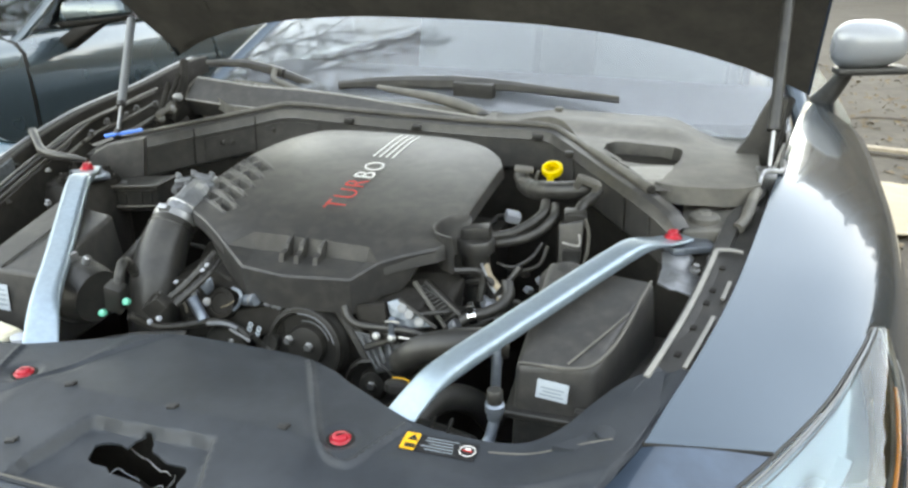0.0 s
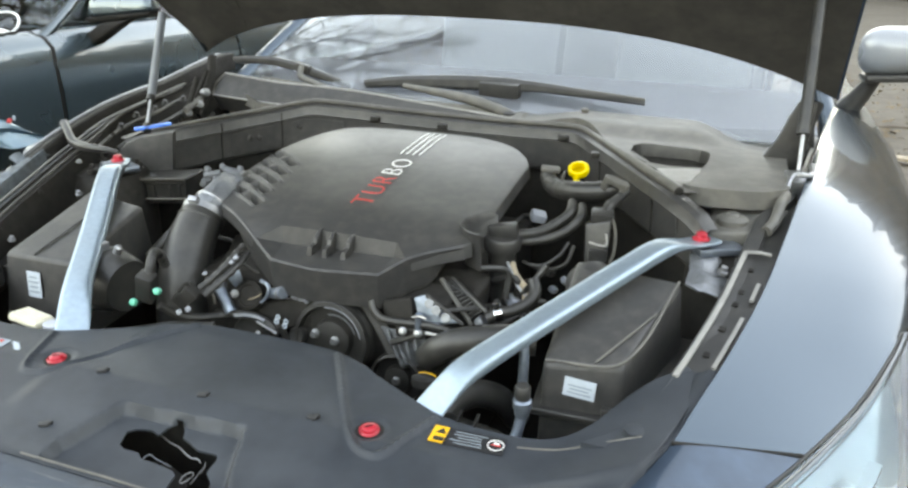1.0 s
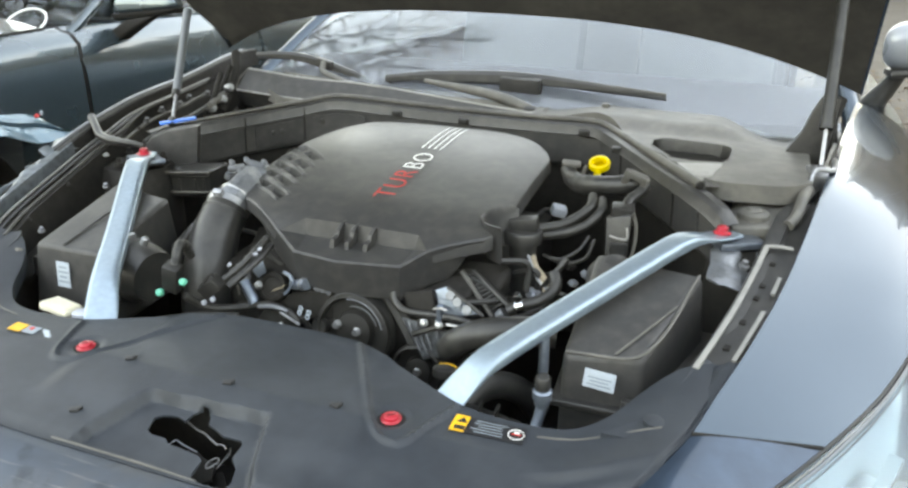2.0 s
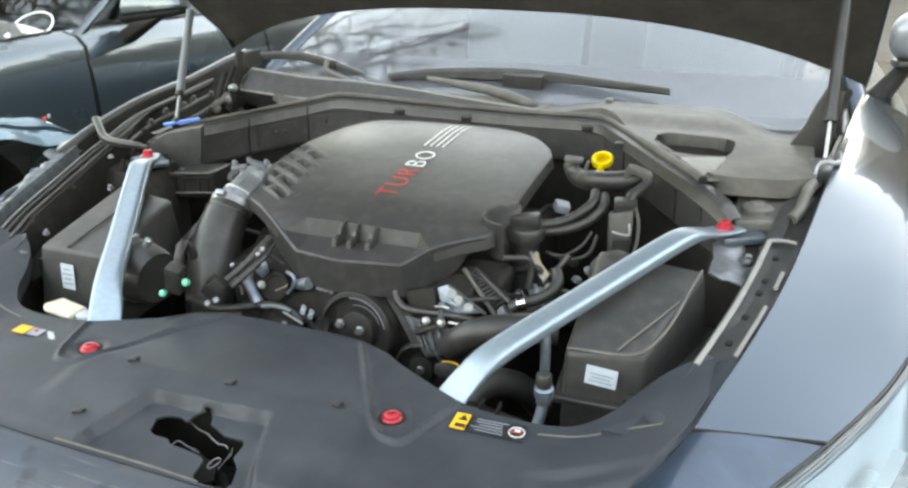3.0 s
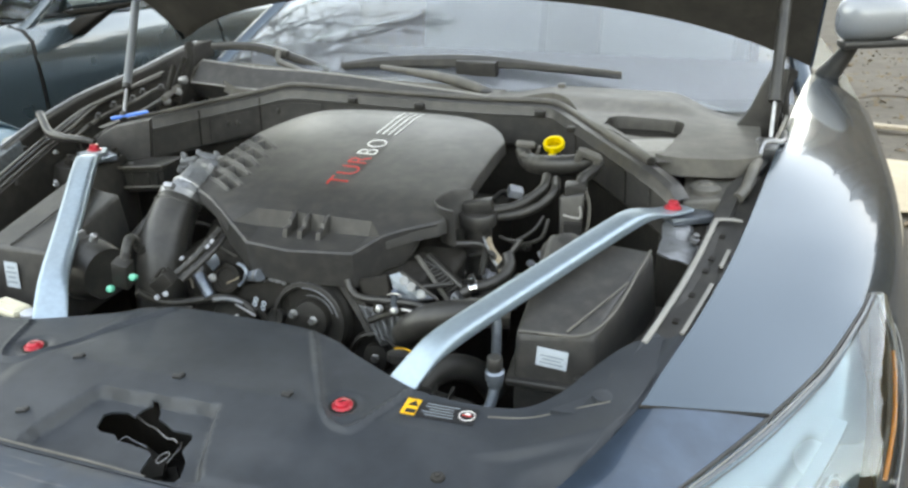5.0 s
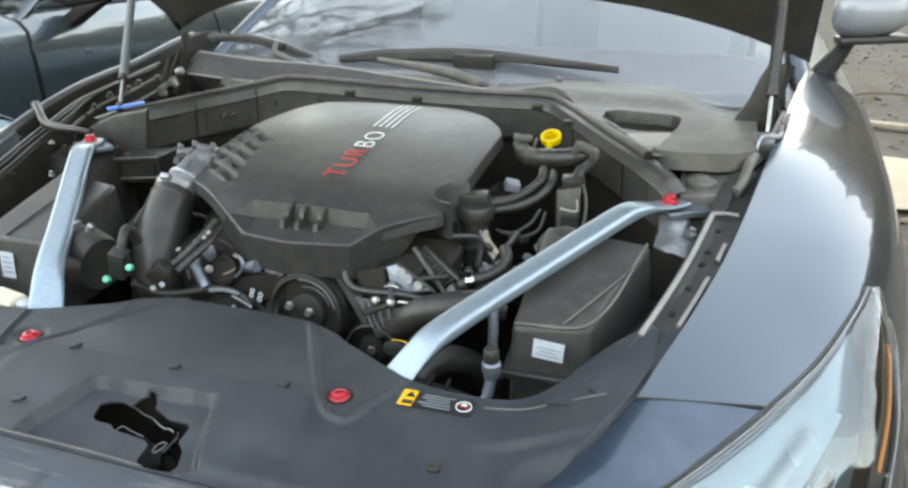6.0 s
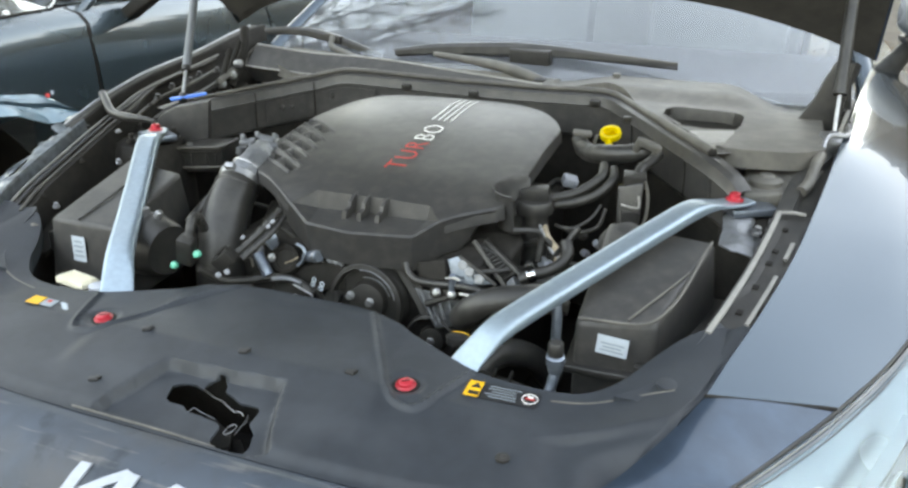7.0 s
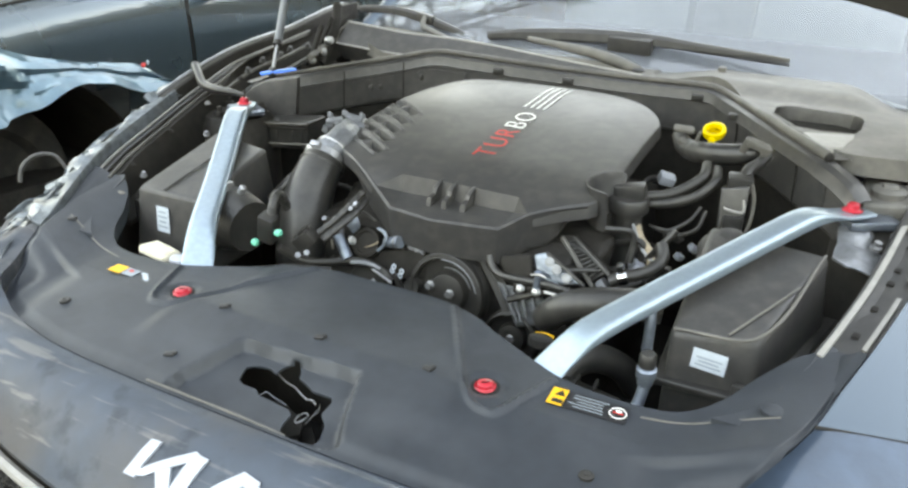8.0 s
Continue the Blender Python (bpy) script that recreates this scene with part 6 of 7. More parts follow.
def build_engine():
    eng = tagged(part("engine", box((0.46, 0.50, 0.34), pose(-0.02, 1.12, 0.64), 0.02), "deep"), "dark grimy engine with bare aluminium castings and black hoses", "engine")
    rnd = random.Random(11)
    # cast heads and timing cover at the front
    part("timing_cover", hull([(-0.22, 0.90, 0.80), (0.22, 0.90, 0.80), (0.24, 0.98, 0.84), (-0.24, 0.98, 0.84)], [(-0.20, 0.88, 0.50), (0.20, 0.88, 0.50), (0.20, 0.98, 0.50), (-0.20, 0.98, 0.50)], 0.012), "deep", eng)
    # pulleys and belt
    for x, z, r, nm in ((0.022, 0.740, 0.064, "main"), (0.13, 0.69, 0.045, "idler")):
        m = aim((x, 0.862 if nm == "main" else 0.868, z), (0.0, -1, 0.12))
        prof = [(r * 0.97, -0.03), (r, -0.028)]
        for g in range(5):
            prof += [(r - 0.004, -0.024 + 0.009 * g), (r, -0.020 + 0.009 * g)]
        prof += [(r - 0.002, 0.024), (r * 0.88, 0.026), (r * 0.84, 0.012), (r * 0.52, 0.010), (r * 0.46, 0.020), (r * 0.30, 0.022), (r * 0.05, 0.022)]
        pu = part("pulley", turned(prof, m, 40), "pulley", eng, "grooved black belt pulley")
        for bx, bz in ((-0.026, 0.010), (0.008, 0.004)) if nm == "main" else ((0.0, 0.0),):
            part("pulley_bolt", turned([(0.0075, 0), (0.0075, 0.004), (0.0055, 0.005), (0.0055, 0.010), (0.001, 0.010)], m @ pose(bx, bz, 0.018) if nm != "main" else aim((x + bx, 0.842, z + bz), (0, -1, 0.12)), 6), "steel", pu)
        if nm == "main":
            # pale arcs put in for the gleams at the upper right, black arc outside
            for rr, a0, a1 in ((0.60, 20, 105), (0.84, 15, 100), (0.97, 25, 120)):
                pts = [m @ Vector((r * rr * math.cos(radians(a)), r * rr * math.sin(radians(a)), 0.0265 if rr > 0.8 else 0.0125)) for a in lin(a0, a1, 10)]
                part("pulley_gleam_arc", tube(pts, 0.0011 if rr < 0.9 else 0.0016, 18, 6), "cast" if rr < 0.9 else "black", pu)
    # left intake pipe: elbow with clamps, cast throat behind
    pipe = part("intake_pipe", tube([(-0.281, 0.958, 0.878), (-0.279, 0.935, 0.861), (-0.278, 0.915, 0.842), (-0.275, 0.895, 0.818), (-0.269, 0.875, 0.790), (-0.266, 0.862, 0.754), (-0.265, 0.855, 0.690)], [0.0355, 0.0385, 0.041, 0.0425, 0.043, 0.043, 0.042], 60, 28), "rubber", eng, "fat black rubber intake elbow")
    clamp((-0.2805, 0.953, 0.8745), (0.05, -0.78, -0.62), 0.0362, pipe, "steel")
    part("elbow_bead", turned([(0.0375, -0.003), (0.0395, 0.0), (0.0385, 0.003)], aim((-0.280, 0.940, 0.865), (0.03, -0.74, -0.66)), 28), "rubber", pipe)
    throat = part("throttle_casting", rumple(tube([(-0.282, 0.962, 0.876), (-0.277, 0.99, 0.892), (-0.287, 1.03, 0.897), (-0.308, 1.08, 0.893), (-0.315, 1.12, 0.885)], [0.031, 0.028, 0.025, 0.026, 0.024], 30, 14), 0.004, 45), "cast", eng, "cast aluminium intake throat with lugs", flat=0.35)
    part("throat_collar", turned([(0.031, -0.004), (0.0325, 0.0), (0.031, 0.004)], aim((-0.279, 0.978, 0.886), (0.1, 0.8, 0.5)), 26), "steel", throat)
    for q, sz, r in (((-0.329, 1.050, 0.916), (0.030, 0.014, 0.010), (15, -10, 20)), ((-0.293, 1.060, 0.924), (0.034, 0.012, 0.008), (20, 12, 10)), ((-0.300, 1.030, 0.902), (0.022, 0.014, 0.012), (0, 25, -10)), ((-0.274, 1.050, 0.912), (0.016, 0.016, 0.014), (30, 5, 30)), ((-0.353, 1.060, 0.895), (0.014, 0.018, 0.016), (10, 20, 0)), ((-0.266, 1.000, 0.897), (0.018, 0.012, 0.008), (10, -20, 30))):
        part("casting_boss", rumple(box(sz, Matrix.Translation(q) @ pose(0, 0, 0, *r), 0.003), 0.0016, 70), "cast", throat)
    for q in ((-0.338, 1.050, 0.924), (-0.312, 1.060, 0.929), (-0.281, 1.070, 0.926), (-0.311, 1.035, 0.912)):
        part("casting_lug", turned([(0.0055, -0.003), (0.0055, 0.003), (0.0035, 0.004), (0.003, 0.007)], Matrix.Translation(q) @ pose(0, 0, 0, 25, -15, 0), 10), "cast", throat)
    # second black drum with its clamp, behind the left brace
    drum = part("inlet_drum", tube([(-0.400, 0.794, 0.802), (-0.372, 0.790, 0.803), (-0.340, 0.785, 0.805), (-0.312, 0.780, 0.805), (-0.296, 0.777, 0.804)], [0.049, 0.050, 0.050, 0.048, 0.041], 36, 32), "rubber", eng, "black rubber inlet drum")
    clamp((-0.346, 0.786, 0.805), (1, -0.16, 0.02), 0.0503, drum, "steel")
    part("drum_screw", turned([(0.006, 0), (0.006, 0.012), (0.004, 0.014)], pose(-0.312, 0.776, 0.858, 0, 30, 0), 10), "steel", drum)
    # connectors with green locks
    con = part("sensor_plug", box((0.026, 0.022, 0.046), pose(-0.224, 0.735, 0.832, 14, 14, 8), 0.003), "black", eng, "black sensor plug with two green locks")
    for x, yy, z in ((-0.236, 0.720, 0.811), (-0.194, 0.724, 0.834)):
        part("green_lock", turned([(0.0055, 0), (0.006, 0.003), (0.005, 0.007), (0.002, 0.008)], aim((x, yy, z), (0.1, -1, 0.4)), 16), "green", con)
    part("plug_lead", tube([(-0.220, 0.738, 0.850), (-0.221, 0.746, 0.868), (-0.226, 0.760, 0.876), (-0.230, 0.776, 0.868), (-0.236, 0.792, 0.845)], 0.0075, 50, 12, ripple=0.0005, waves=22), "rubber", con)
    # loom and hoses across the front
    hoses = (
        ([(-0.40, 0.70, 0.74), (-0.30, 0.735, 0.742), (-0.22, 0.775, 0.752), (-0.16, 0.80, 0.752)], 0.006, "rubber"),
        ([(0.196, 0.812, 0.762), (0.215, 0.80, 0.785), (0.25, 0.80, 0.805), (0.30, 0.815, 0.812), (0.345, 0.83, 0.81)], 0.021, "rubber"),
        ([(0.253, 1.060, 0.879), (0.284, 1.070, 0.885), (0.310, 1.085, 0.898), (0.328, 1.100, 0.914), (0.326, 1.130, 0.925)], 0.0078, "rubber"),
        ([(0.253, 1.060, 0.866), (0.297, 1.065, 0.876), (0.330, 1.075, 0.892), (0.348, 1.090, 0.912), (0.342, 1.130, 0.920)], 0.0078, "rubber"),
        ([(0.282, 1.030, 0.842), (0.301, 1.035, 0.841), (0.325, 1.050, 0.856), (0.336, 1.070, 0.874)], 0.0028, "rubber"),
        ([(0.28, 1.00, 0.80), (0.30, 0.98, 0.83), (0.32, 0.99, 0.86)], 0.005, "rubber"),
        ([(-0.36, 0.90, 0.80), (-0.33, 0.93, 0.84), (-0.33, 0.98, 0.86), (-0.36, 1.05, 0.87)], 0.010, "rubber"),
    )
    for pts, r, mt in hoses:
        part("hose", tube(pts, r, 34, 12), mt, eng, "black rubber hose")
    # right rear: thick hose with pale clips, connector block
    fat = part("hose", tube([(0.255, 1.240, 0.940), (0.266, 1.225, 0.927), (0.284, 1.205, 0.924), (0.315, 1.180, 0.930), (0.352, 1.165, 0.937), (0.381, 1.165, 0.944), (0.396, 1.170, 0.947)], [0.013, 0.0155, 0.017, 0.0172, 0.0172, 0.0165, 0.013], 50, 16, ripple=0.0003, waves=9), "rubber", eng, "black breather hose with pale clips")
    for p, sz, r in (((0.262, 1.235, 0.950), (0.034, 0.018, 0.007), (14, 4, 12)), ((0.274, 1.205, 0.934), (0.028, 0.012, 0.010), (20, 10, -25)), ((0.293, 1.200, 0.947), (0.005, 0.012, 0.024), (10, 15, 0)), ((0.375, 1.150, 0.959), (0.012, 0.010, 0.030), (20, 20, 0)), ((0.394, 1.148, 0.962), (0.034, 0.014, 0.012), (20, 18, 0)), ((0.406, 1.150, 0.953), (0.010, 0.012, 0.018), (10, 30, 10))):
        part("hose_clip", box(sz, Matrix.Translation(p) @ pose(0, 0, 0, *r), 0.003), "cowl", fat)
    blk = part("connector_block", hull([(0.360, 1.068, 0.911), (0.402, 1.068, 0.922), (0.395, 1.100, 0.916), (0.357, 1.100, 0.905)], [(0.366, 1.052, 0.838), (0.401, 1.052, 0.842), (0.397, 1.085, 0.831), (0.363, 1.085, 0.827)], 0.005), "black", eng, "upright black connector block with a pale clasp")
    part("block_lid", box((0.036, 0.030, 0.022), Matrix.Translation((0.384, 1.085, 0.919)) @ pose(0, 0, 0, 8, 0, 10), 0.004), "black", blk)
    part("block_tube", tube([(0.387, 1.090, 0.921), (0.390, 1.110, 0.932), (0.400, 1.140, 0.937), (0.407, 1.165, 0.943)], 0.0090, 24, 12), "rubber", blk)
    part("block_clasp", tube([(0.371, 1.055, 0.885), (0.387, 1.053, 0.883), (0.399, 1.052, 0.885), (0.397, 1.055, 0.902)], 0.0020, 20, 8), "strip", blk)
    part("block_step", box((0.030, 0.008, 0.022), Matrix.Translation((0.387, 1.055, 0.864)) @ pose(0, 0, 0, 8, 0, 10), 0.003), "black", blk)
    part("block_rail", tube([(0.403, 1.070, 0.923), (0.409, 1.070, 0.899), (0.410, 1.065, 0.872), (0.406, 1.060, 0.851)], 0.0028, 24, 8), "seal", blk)
    part("block_foot", box((0.016, 0.016, 0.022), Matrix.Translation((0.392, 1.050, 0.842)) @ pose(0, 0, 0, 0, 0, 12), 0.003), "paper", blk)
    part("loom", tube([(0.245, 1.05, 0.842), (0.262, 1.02, 0.825), (0.285, 1.0, 0.810), (0.290, 0.985, 0.790), (0.275, 0.97, 0.772)], 0.0065, 40, 10, ripple=0.0009, waves=16), "wood", eng, "tan taped wiring loom")
    part("hose", tube([(0.222, 0.975, 0.760), (0.255, 0.968, 0.757), (0.285, 0.975, 0.775), (0.30, 0.99, 0.80)], 0.012, 30, 12), "rubber", eng, "black rubber hose")
    clamp((0.232, 0.972, 0.758), (1, -0.1, 0.0), 0.0125, blk)
    part("thin_pipe", tube([(0.245, 1.03, 0.842), (0.272, 1.0, 0.815), (0.300, 0.985, 0.80)], 0.003, 20, 8), "steel", eng)
    for a0, a1 in (((0.150, 0.975, 0.822), (0.195, 0.955, 0.745)), ((0.172, 0.965, 0.818), (0.232, 0.945, 0.748))):
        part("guide_rail", tube([a0, a1], 0.0055, 8, 8), "black", eng)
    part("cable", tube([(0.262, 1.07, 0.83), (0.30, 1.06, 0.825), (0.335, 1.06, 0.84), (0.345, 1.07, 0.87)], 0.003, 30, 8), "rubber", eng)
    pc = part("pale_plug", box((0.028, 0.022, 0.018), pose(0.245, 1.235, 0.858, 20, 15, 30), 0.004), "palecon", eng, "pale blue-grey plug")
    part("plug_tail", tube([(0.235, 1.24, 0.855), (0.215, 1.245, 0.85), (0.205, 1.23, 0.84)], 0.006, 10, 8), "rubber", pc)
    pc2 = part("pale_plug", box((0.020, 0.030, 0.018), pose(0.268, 1.0, 0.785, 0, 20, 30), 0.004), "palecon", eng)
    part("plug_tail", tube([(0.27, 0.985, 0.78), (0.285, 0.965, 0.775), (0.30, 0.97, 0.79)], 0.006, 10, 8), "rubber", pc2)
    # filler neck and cap
    neck = part("filler_neck", tube([(0.236, 1.045, 0.74), (0.235, 1.045, 0.80), (0.232, 1.045, 0.858)], [0.026, 0.025, 0.022], 16, 22), "black", eng, "black oil filler neck with its cap")
    part("filler_cap", turned([(0.024, -0.012), (0.031, -0.010), (0.032, 0.008), (0.029, 0.012), (0.004, 0.013)], pose(0.232, 1.045, 0.868, 4), 26), "black", neck)
    part("cap_grip", box((0.050, 0.026, 0.022), pose(0.232, 1.045, 0.889, 4, -7, 8), 0.005, 0.06), "black", neck)
    for x, y, z in ((0.212, 1.02, 0.778), (0.255, 0.995, 0.765)):
        part("neck_bolt", turned([(0.009, 0), (0.009, 0.005), (0.005, 0.006), (0.005, 0.012)], aim((x, y, z), (0, -1, 0.6)), 8), "steel", neck)
    # dipstick ring
    dip = part("dipstick_ring", turned([(0.0135, -0.0055), (0.0160, -0.0065), (0.0190, -0.0055), (0.0200, 0.0), (0.0190, 0.0055), (0.0160, 0.0065), (0.0135, 0.0055), (0.0130, 0.0), (0.0135, -0.0055)], aim((0.305, 1.279, 0.943), (-0.05, -0.50, 1)), 30), "yellow", eng, "bright yellow oil dipstick ring")
    part("dipstick_stem", tube([(0.305, 1.264, 0.936), (0.305, 1.266, 0.920), (0.306, 1.268, 0.905)], [0.006, 0.007, 0.011], 10, 12), "yellow", dip)
    # ribbed block and hose added in the glare-lifted dark corner by the brace foot
    tank = part("corner_block", hull([(0.235, 0.655, 0.752), (0.345, 0.640, 0.748), (0.345, 0.700, 0.748), (0.245, 0.715, 0.752)], [(0.235, 0.645, 0.50), (0.35, 0.635, 0.50), (0.35, 0.71, 0.50), (0.24, 0.72, 0.50)], 0.012), "black", eng, "black ribbed block added to fill the dark corner")
    for x in (0.262, 0.285, 0.308):
        part("corner_rib", box((0.004, 0.058, 0.008), pose(x, 0.677, 0.755, 0, 0, 3), 0.0015), "black", tank)
    part("hose", tube([(0.252, 0.705, 0.735), (0.262, 0.740, 0.748), (0.285, 0.775, 0.745), (0.312, 0.80, 0.725), (0.33, 0.82, 0.69)], 0.019, 34, 16), "rubber", eng, "black rubber hose")
    # washer reservoir filler in the left front
    rm = pose(-0.356, 0.644, 0.795, -6, 4, -6)
    res = part("reservoir_cap", box((0.058, 0.034, 0.012), rm, 0.005), "cream", eng, "squarish cream reservoir cap with ridges")
    for k in range(5):
        part("cap_ridge", box((0.050, 0.0030, 0.0030), rm @ pose(0, -0.012 + 0.006 * k, 0.0065), 0.001), "cream", res)
    part("reservoir_neck", turned([(0.028, -0.10), (0.028, -0.004), (0.020, 0)], pose(-0.358, 0.642, 0.79), 20), "black", res)
    part("lamp_cup", turned([(0.014, 0), (0.014, 0.006), (0.008, 0.008), (0.002, 0.008)], pose(-0.312, 0.640, 0.792), 16), "palecon", res)
    # dark cap deep by the right brace foot; amber arc stands in for a glint
    yc = part("coolant_cap", turned([(0.016, 0), (0.016, 0.010), (0.012, 0.012), (0.002, 0.012)], pose(0.218, 0.735, 0.765, -10, 0, 0), 20), "black", eng, "dark cap with a thin amber arc put in for a glint")
    part("cap_glint", tube([(0.218 + 0.0160 * math.cos(a), 0.737 + 0.0160 * math.sin(a), 0.776 - 0.003 * math.sin(a)) for a in lin(radians(30), radians(135), 12)], 0.0010, 30, 6), "amberprint", yc)
    # front of the engine, left bank: conduits, plug, alloy tube, breather and pipes
    part("cam_cover", hull([(-0.20, 0.872, 0.80), (0.19, 0.872, 0.80), (0.20, 0.93, 0.83), (-0.22, 0.93, 0.83)], [(-0.19, 0.878, 0.70), (0.18, 0.878, 0.70), (0.19, 0.93, 0.70), (-0.20, 0.93, 0.70)], 0.01), "deep", eng)
    for pts, r in (([(-0.179, 0.785, 0.811), (-0.160, 0.810, 0.831), (-0.147, 0.840, 0.852), (-0.145, 0.870, 0.864)], 0.0052), ([(-0.162, 0.785, 0.808), (-0.147, 0.810, 0.826), (-0.137, 0.840, 0.842), (-0.138, 0.870, 0.853)], 0.0055), ([(-0.174, 0.790, 0.807), (-0.156, 0.815, 0.826), (-0.146, 0.845, 0.843)], 0.004)):
        part("conduit", tube(pts, r, 34, 10, ripple=0.0005, waves=26), "black", eng, "black ribbed wiring conduit")
    for q in ((-0.143, 0.832, 0.849), (-0.140, 0.840, 0.855), (-0.185, 0.820, 0.828)):
        part("conduit_clip", box((0.007, 0.006, 0.005), Matrix.Translation(q) @ pose(0, 0, 0, 20, -35, 0), 0.002), "palecon", eng)
    con2 = part("sensor_plug", box((0.034, 0.024, 0.022), Matrix.Translation((-0.185, 0.772, 0.810)) @ pose(0, 0, 0, 10, -38, 10), 0.003), "black", eng, "black two-way plug with pale pins")
    for q in ((-0.193, 0.762, 0.785), (-0.176, 0.762, 0.793)):
        part("plug_pin", box((0.007, 0.008, 0.008), Matrix.Translation(q) @ pose(0, 0, 0, 0, -30, 10), 0.003), "palecon", con2)
    part("plug_rail", tube([(-0.191, 0.762, 0.818), (-0.183, 0.772, 0.830), (-0.177, 0.770, 0.826)], 0.0022, 14, 6), "deep", con2)
    part("wire_loop", tube([(-0.176, 0.800, 0.805), (-0.164, 0.800, 0.809), (-0.157, 0.800, 0.803), (-0.159, 0.805, 0.788)], 0.0018, 20, 8), "cowl", eng)
    part("alloy_tube", tube([(-0.181, 0.845, 0.801), (-0.166, 0.838, 0.784), (-0.148, 0.830, 0.764)], 0.0092, 16, 18), "alu", eng, "bright alloy tube")
    part("tube_flange", turned([(0.013, -0.004), (0.0135, 0.0), (0.013, 0.004), (0.010, 0.005)], aim((-0.180, 0.845, 0.798), (0.25, -0.2, -1)), 24), "cast", eng)
    blk_a = part("casting", rumple(hull([(-0.168, 0.850, 0.815), (-0.142, 0.850, 0.830), (-0.135, 0.846, 0.814), (-0.148, 0.846, 0.800)], [(-0.186, 0.874, 0.803), (-0.159, 0.874, 0.819), (-0.152, 0.870, 0.802), (-0.165, 0.870, 0.788)], 0.003), 0.0012, 60), "alu", eng, "bare aluminium casting")
    part("casting_bolt", turned([(0.0068, 0), (0.0068, 0.003), (0.0048, 0.004), (0.0046, 0.008), (0.001, 0.009)], aim((-0.147, 0.842, 0.791), (0, -1, 0.3)), 12), "steel", blk_a)
    cap = part("breather_cap", turned([(0.023, -0.02), (0.025, 0.002), (0.0235, 0.008), (0.018, 0.010), (0.016, 0.007), (0.002, 0.007)], aim((-0.125, 0.852, 0.788), (0.02, -0.9, 0.42)), 28), "deep", eng, "round black breather cap")
    part("cap_scratch", tube([(-0.123, 0.842, 0.785), (-0.104, 0.842, 0.795), (-0.099, 0.843, 0.800)], 0.0009, 12, 6), "wood", cap)
    part("cap_band", tube([(-0.104, 0.850, 0.818), (-0.092, 0.848, 0.815), (-0.087, 0.846, 0.805), (-0.092, 0.845, 0.793), (-0.101, 0.844, 0.783)], 0.0030, 26, 8), "alu", cap)
    part("port_stub", tube([(-0.094, 0.858, 0.795), (-0.079, 0.852, 0.800), (-0.061, 0.846, 0.806)], [0.0075, 0.009, 0.0095], 12, 18), "alu", eng, "pale alloy port stub")
    part("port_lip", turned([(0.0098, -0.002), (0.0108, 0.0), (0.0098, 0.002)], aim((-0.068, 0.848, 0.804), (1, -0.4, 0.1)), 22), "cast", eng)
    for q, sx, tn in (((-0.049, 0.862, 0.796), 0.012, 20), ((-0.037, 0.860, 0.794), 0.010, -15), ((-0.027, 0.858, 0.793), 0.008, 30), ((-0.062, 0.864, 0.785), 0.010, 5)):
        part("casting", rumple(box((sx, 0.012, sx * 0.8), Matrix.Translation(q) @ pose(0, 0, 0, -15, tn, 0), 0.003), 0.0015, 70, sx * 90), "cast", eng)
    part("front_plate", rumple(hull([(-0.195, 0.850, 0.751), (-0.020, 0.858, 0.803), (-0.017, 0.850, 0.752), (-0.195, 0.846, 0.719)], [(-0.211, 0.870, 0.740), (-0.031, 0.878, 0.793), (-0.028, 0.870, 0.741), (-0.211, 0.866, 0.707)], 0.004), 0.002, 40), "deep", eng)
    part("coolant_pipe", tube([(-0.230, 0.762, 0.789), (-0.206, 0.790, 0.762), (-0.175, 0.822, 0.755), (-0.143, 0.832, 0.761), (-0.112, 0.834, 0.763), (-0.085, 0.834, 0.756), (-0.069, 0.832, 0.744)], 0.0062, 50, 12), "rubber", eng, "black coolant pipe across the front")
    part("pipe_sleeve", tube([(-0.139, 0.826, 0.761), (-0.118, 0.827, 0.765), (-0.097, 0.827, 0.765), (-0.087, 0.828, 0.761)], 0.0040, 20, 10), "cast", eng, "grey pipe sleeve")
    part("bright_rod", tube([(-0.099, 0.826, 0.759), (-0.081, 0.825, 0.752), (-0.063, 0.824, 0.745)], 0.0022, 12, 8), "steel", eng)
    guard = part("idler_guard", turned([(0.036, -0.02), (0.037, 0.002), (0.033, 0.006), (0.026, 0.002), (0.010, 0.004), (0.002, 0.004)], aim((-0.118, 0.842, 0.723), (0, -1, 0.35)), 36), "pulley", eng, "round black idler guard")
    part("guard_bolt", turned([(0.004, 0), (0.004, 0.003), (0.0025, 0.004)], aim((-0.102, 0.832, 0.735), (0, -1, 0.3)), 8), "steel", guard)
    for q in ((-0.062, 0.826, 0.769), (-0.048, 0.826, 0.764)):
        for dz in (0.004, -0.004):
            ring = [Vector(q) + Vector((0.0030 * math.cos(a) + 0.35 * dz, 0, dz + 0.0036 * math.sin(a))) for a in lin(0, 2 * math.pi, 14)]
            part("wire_clip", tube(ring, 0.0011, 20, 6), "paper", eng, "pale twin-loop wire clip")
    part("wire_end", tube([(-0.061, 0.828, 0.757), (-0.056, 0.832, 0.746), (-0.052, 0.838, 0.730)], 0.005, 12, 8), "rubber", eng)
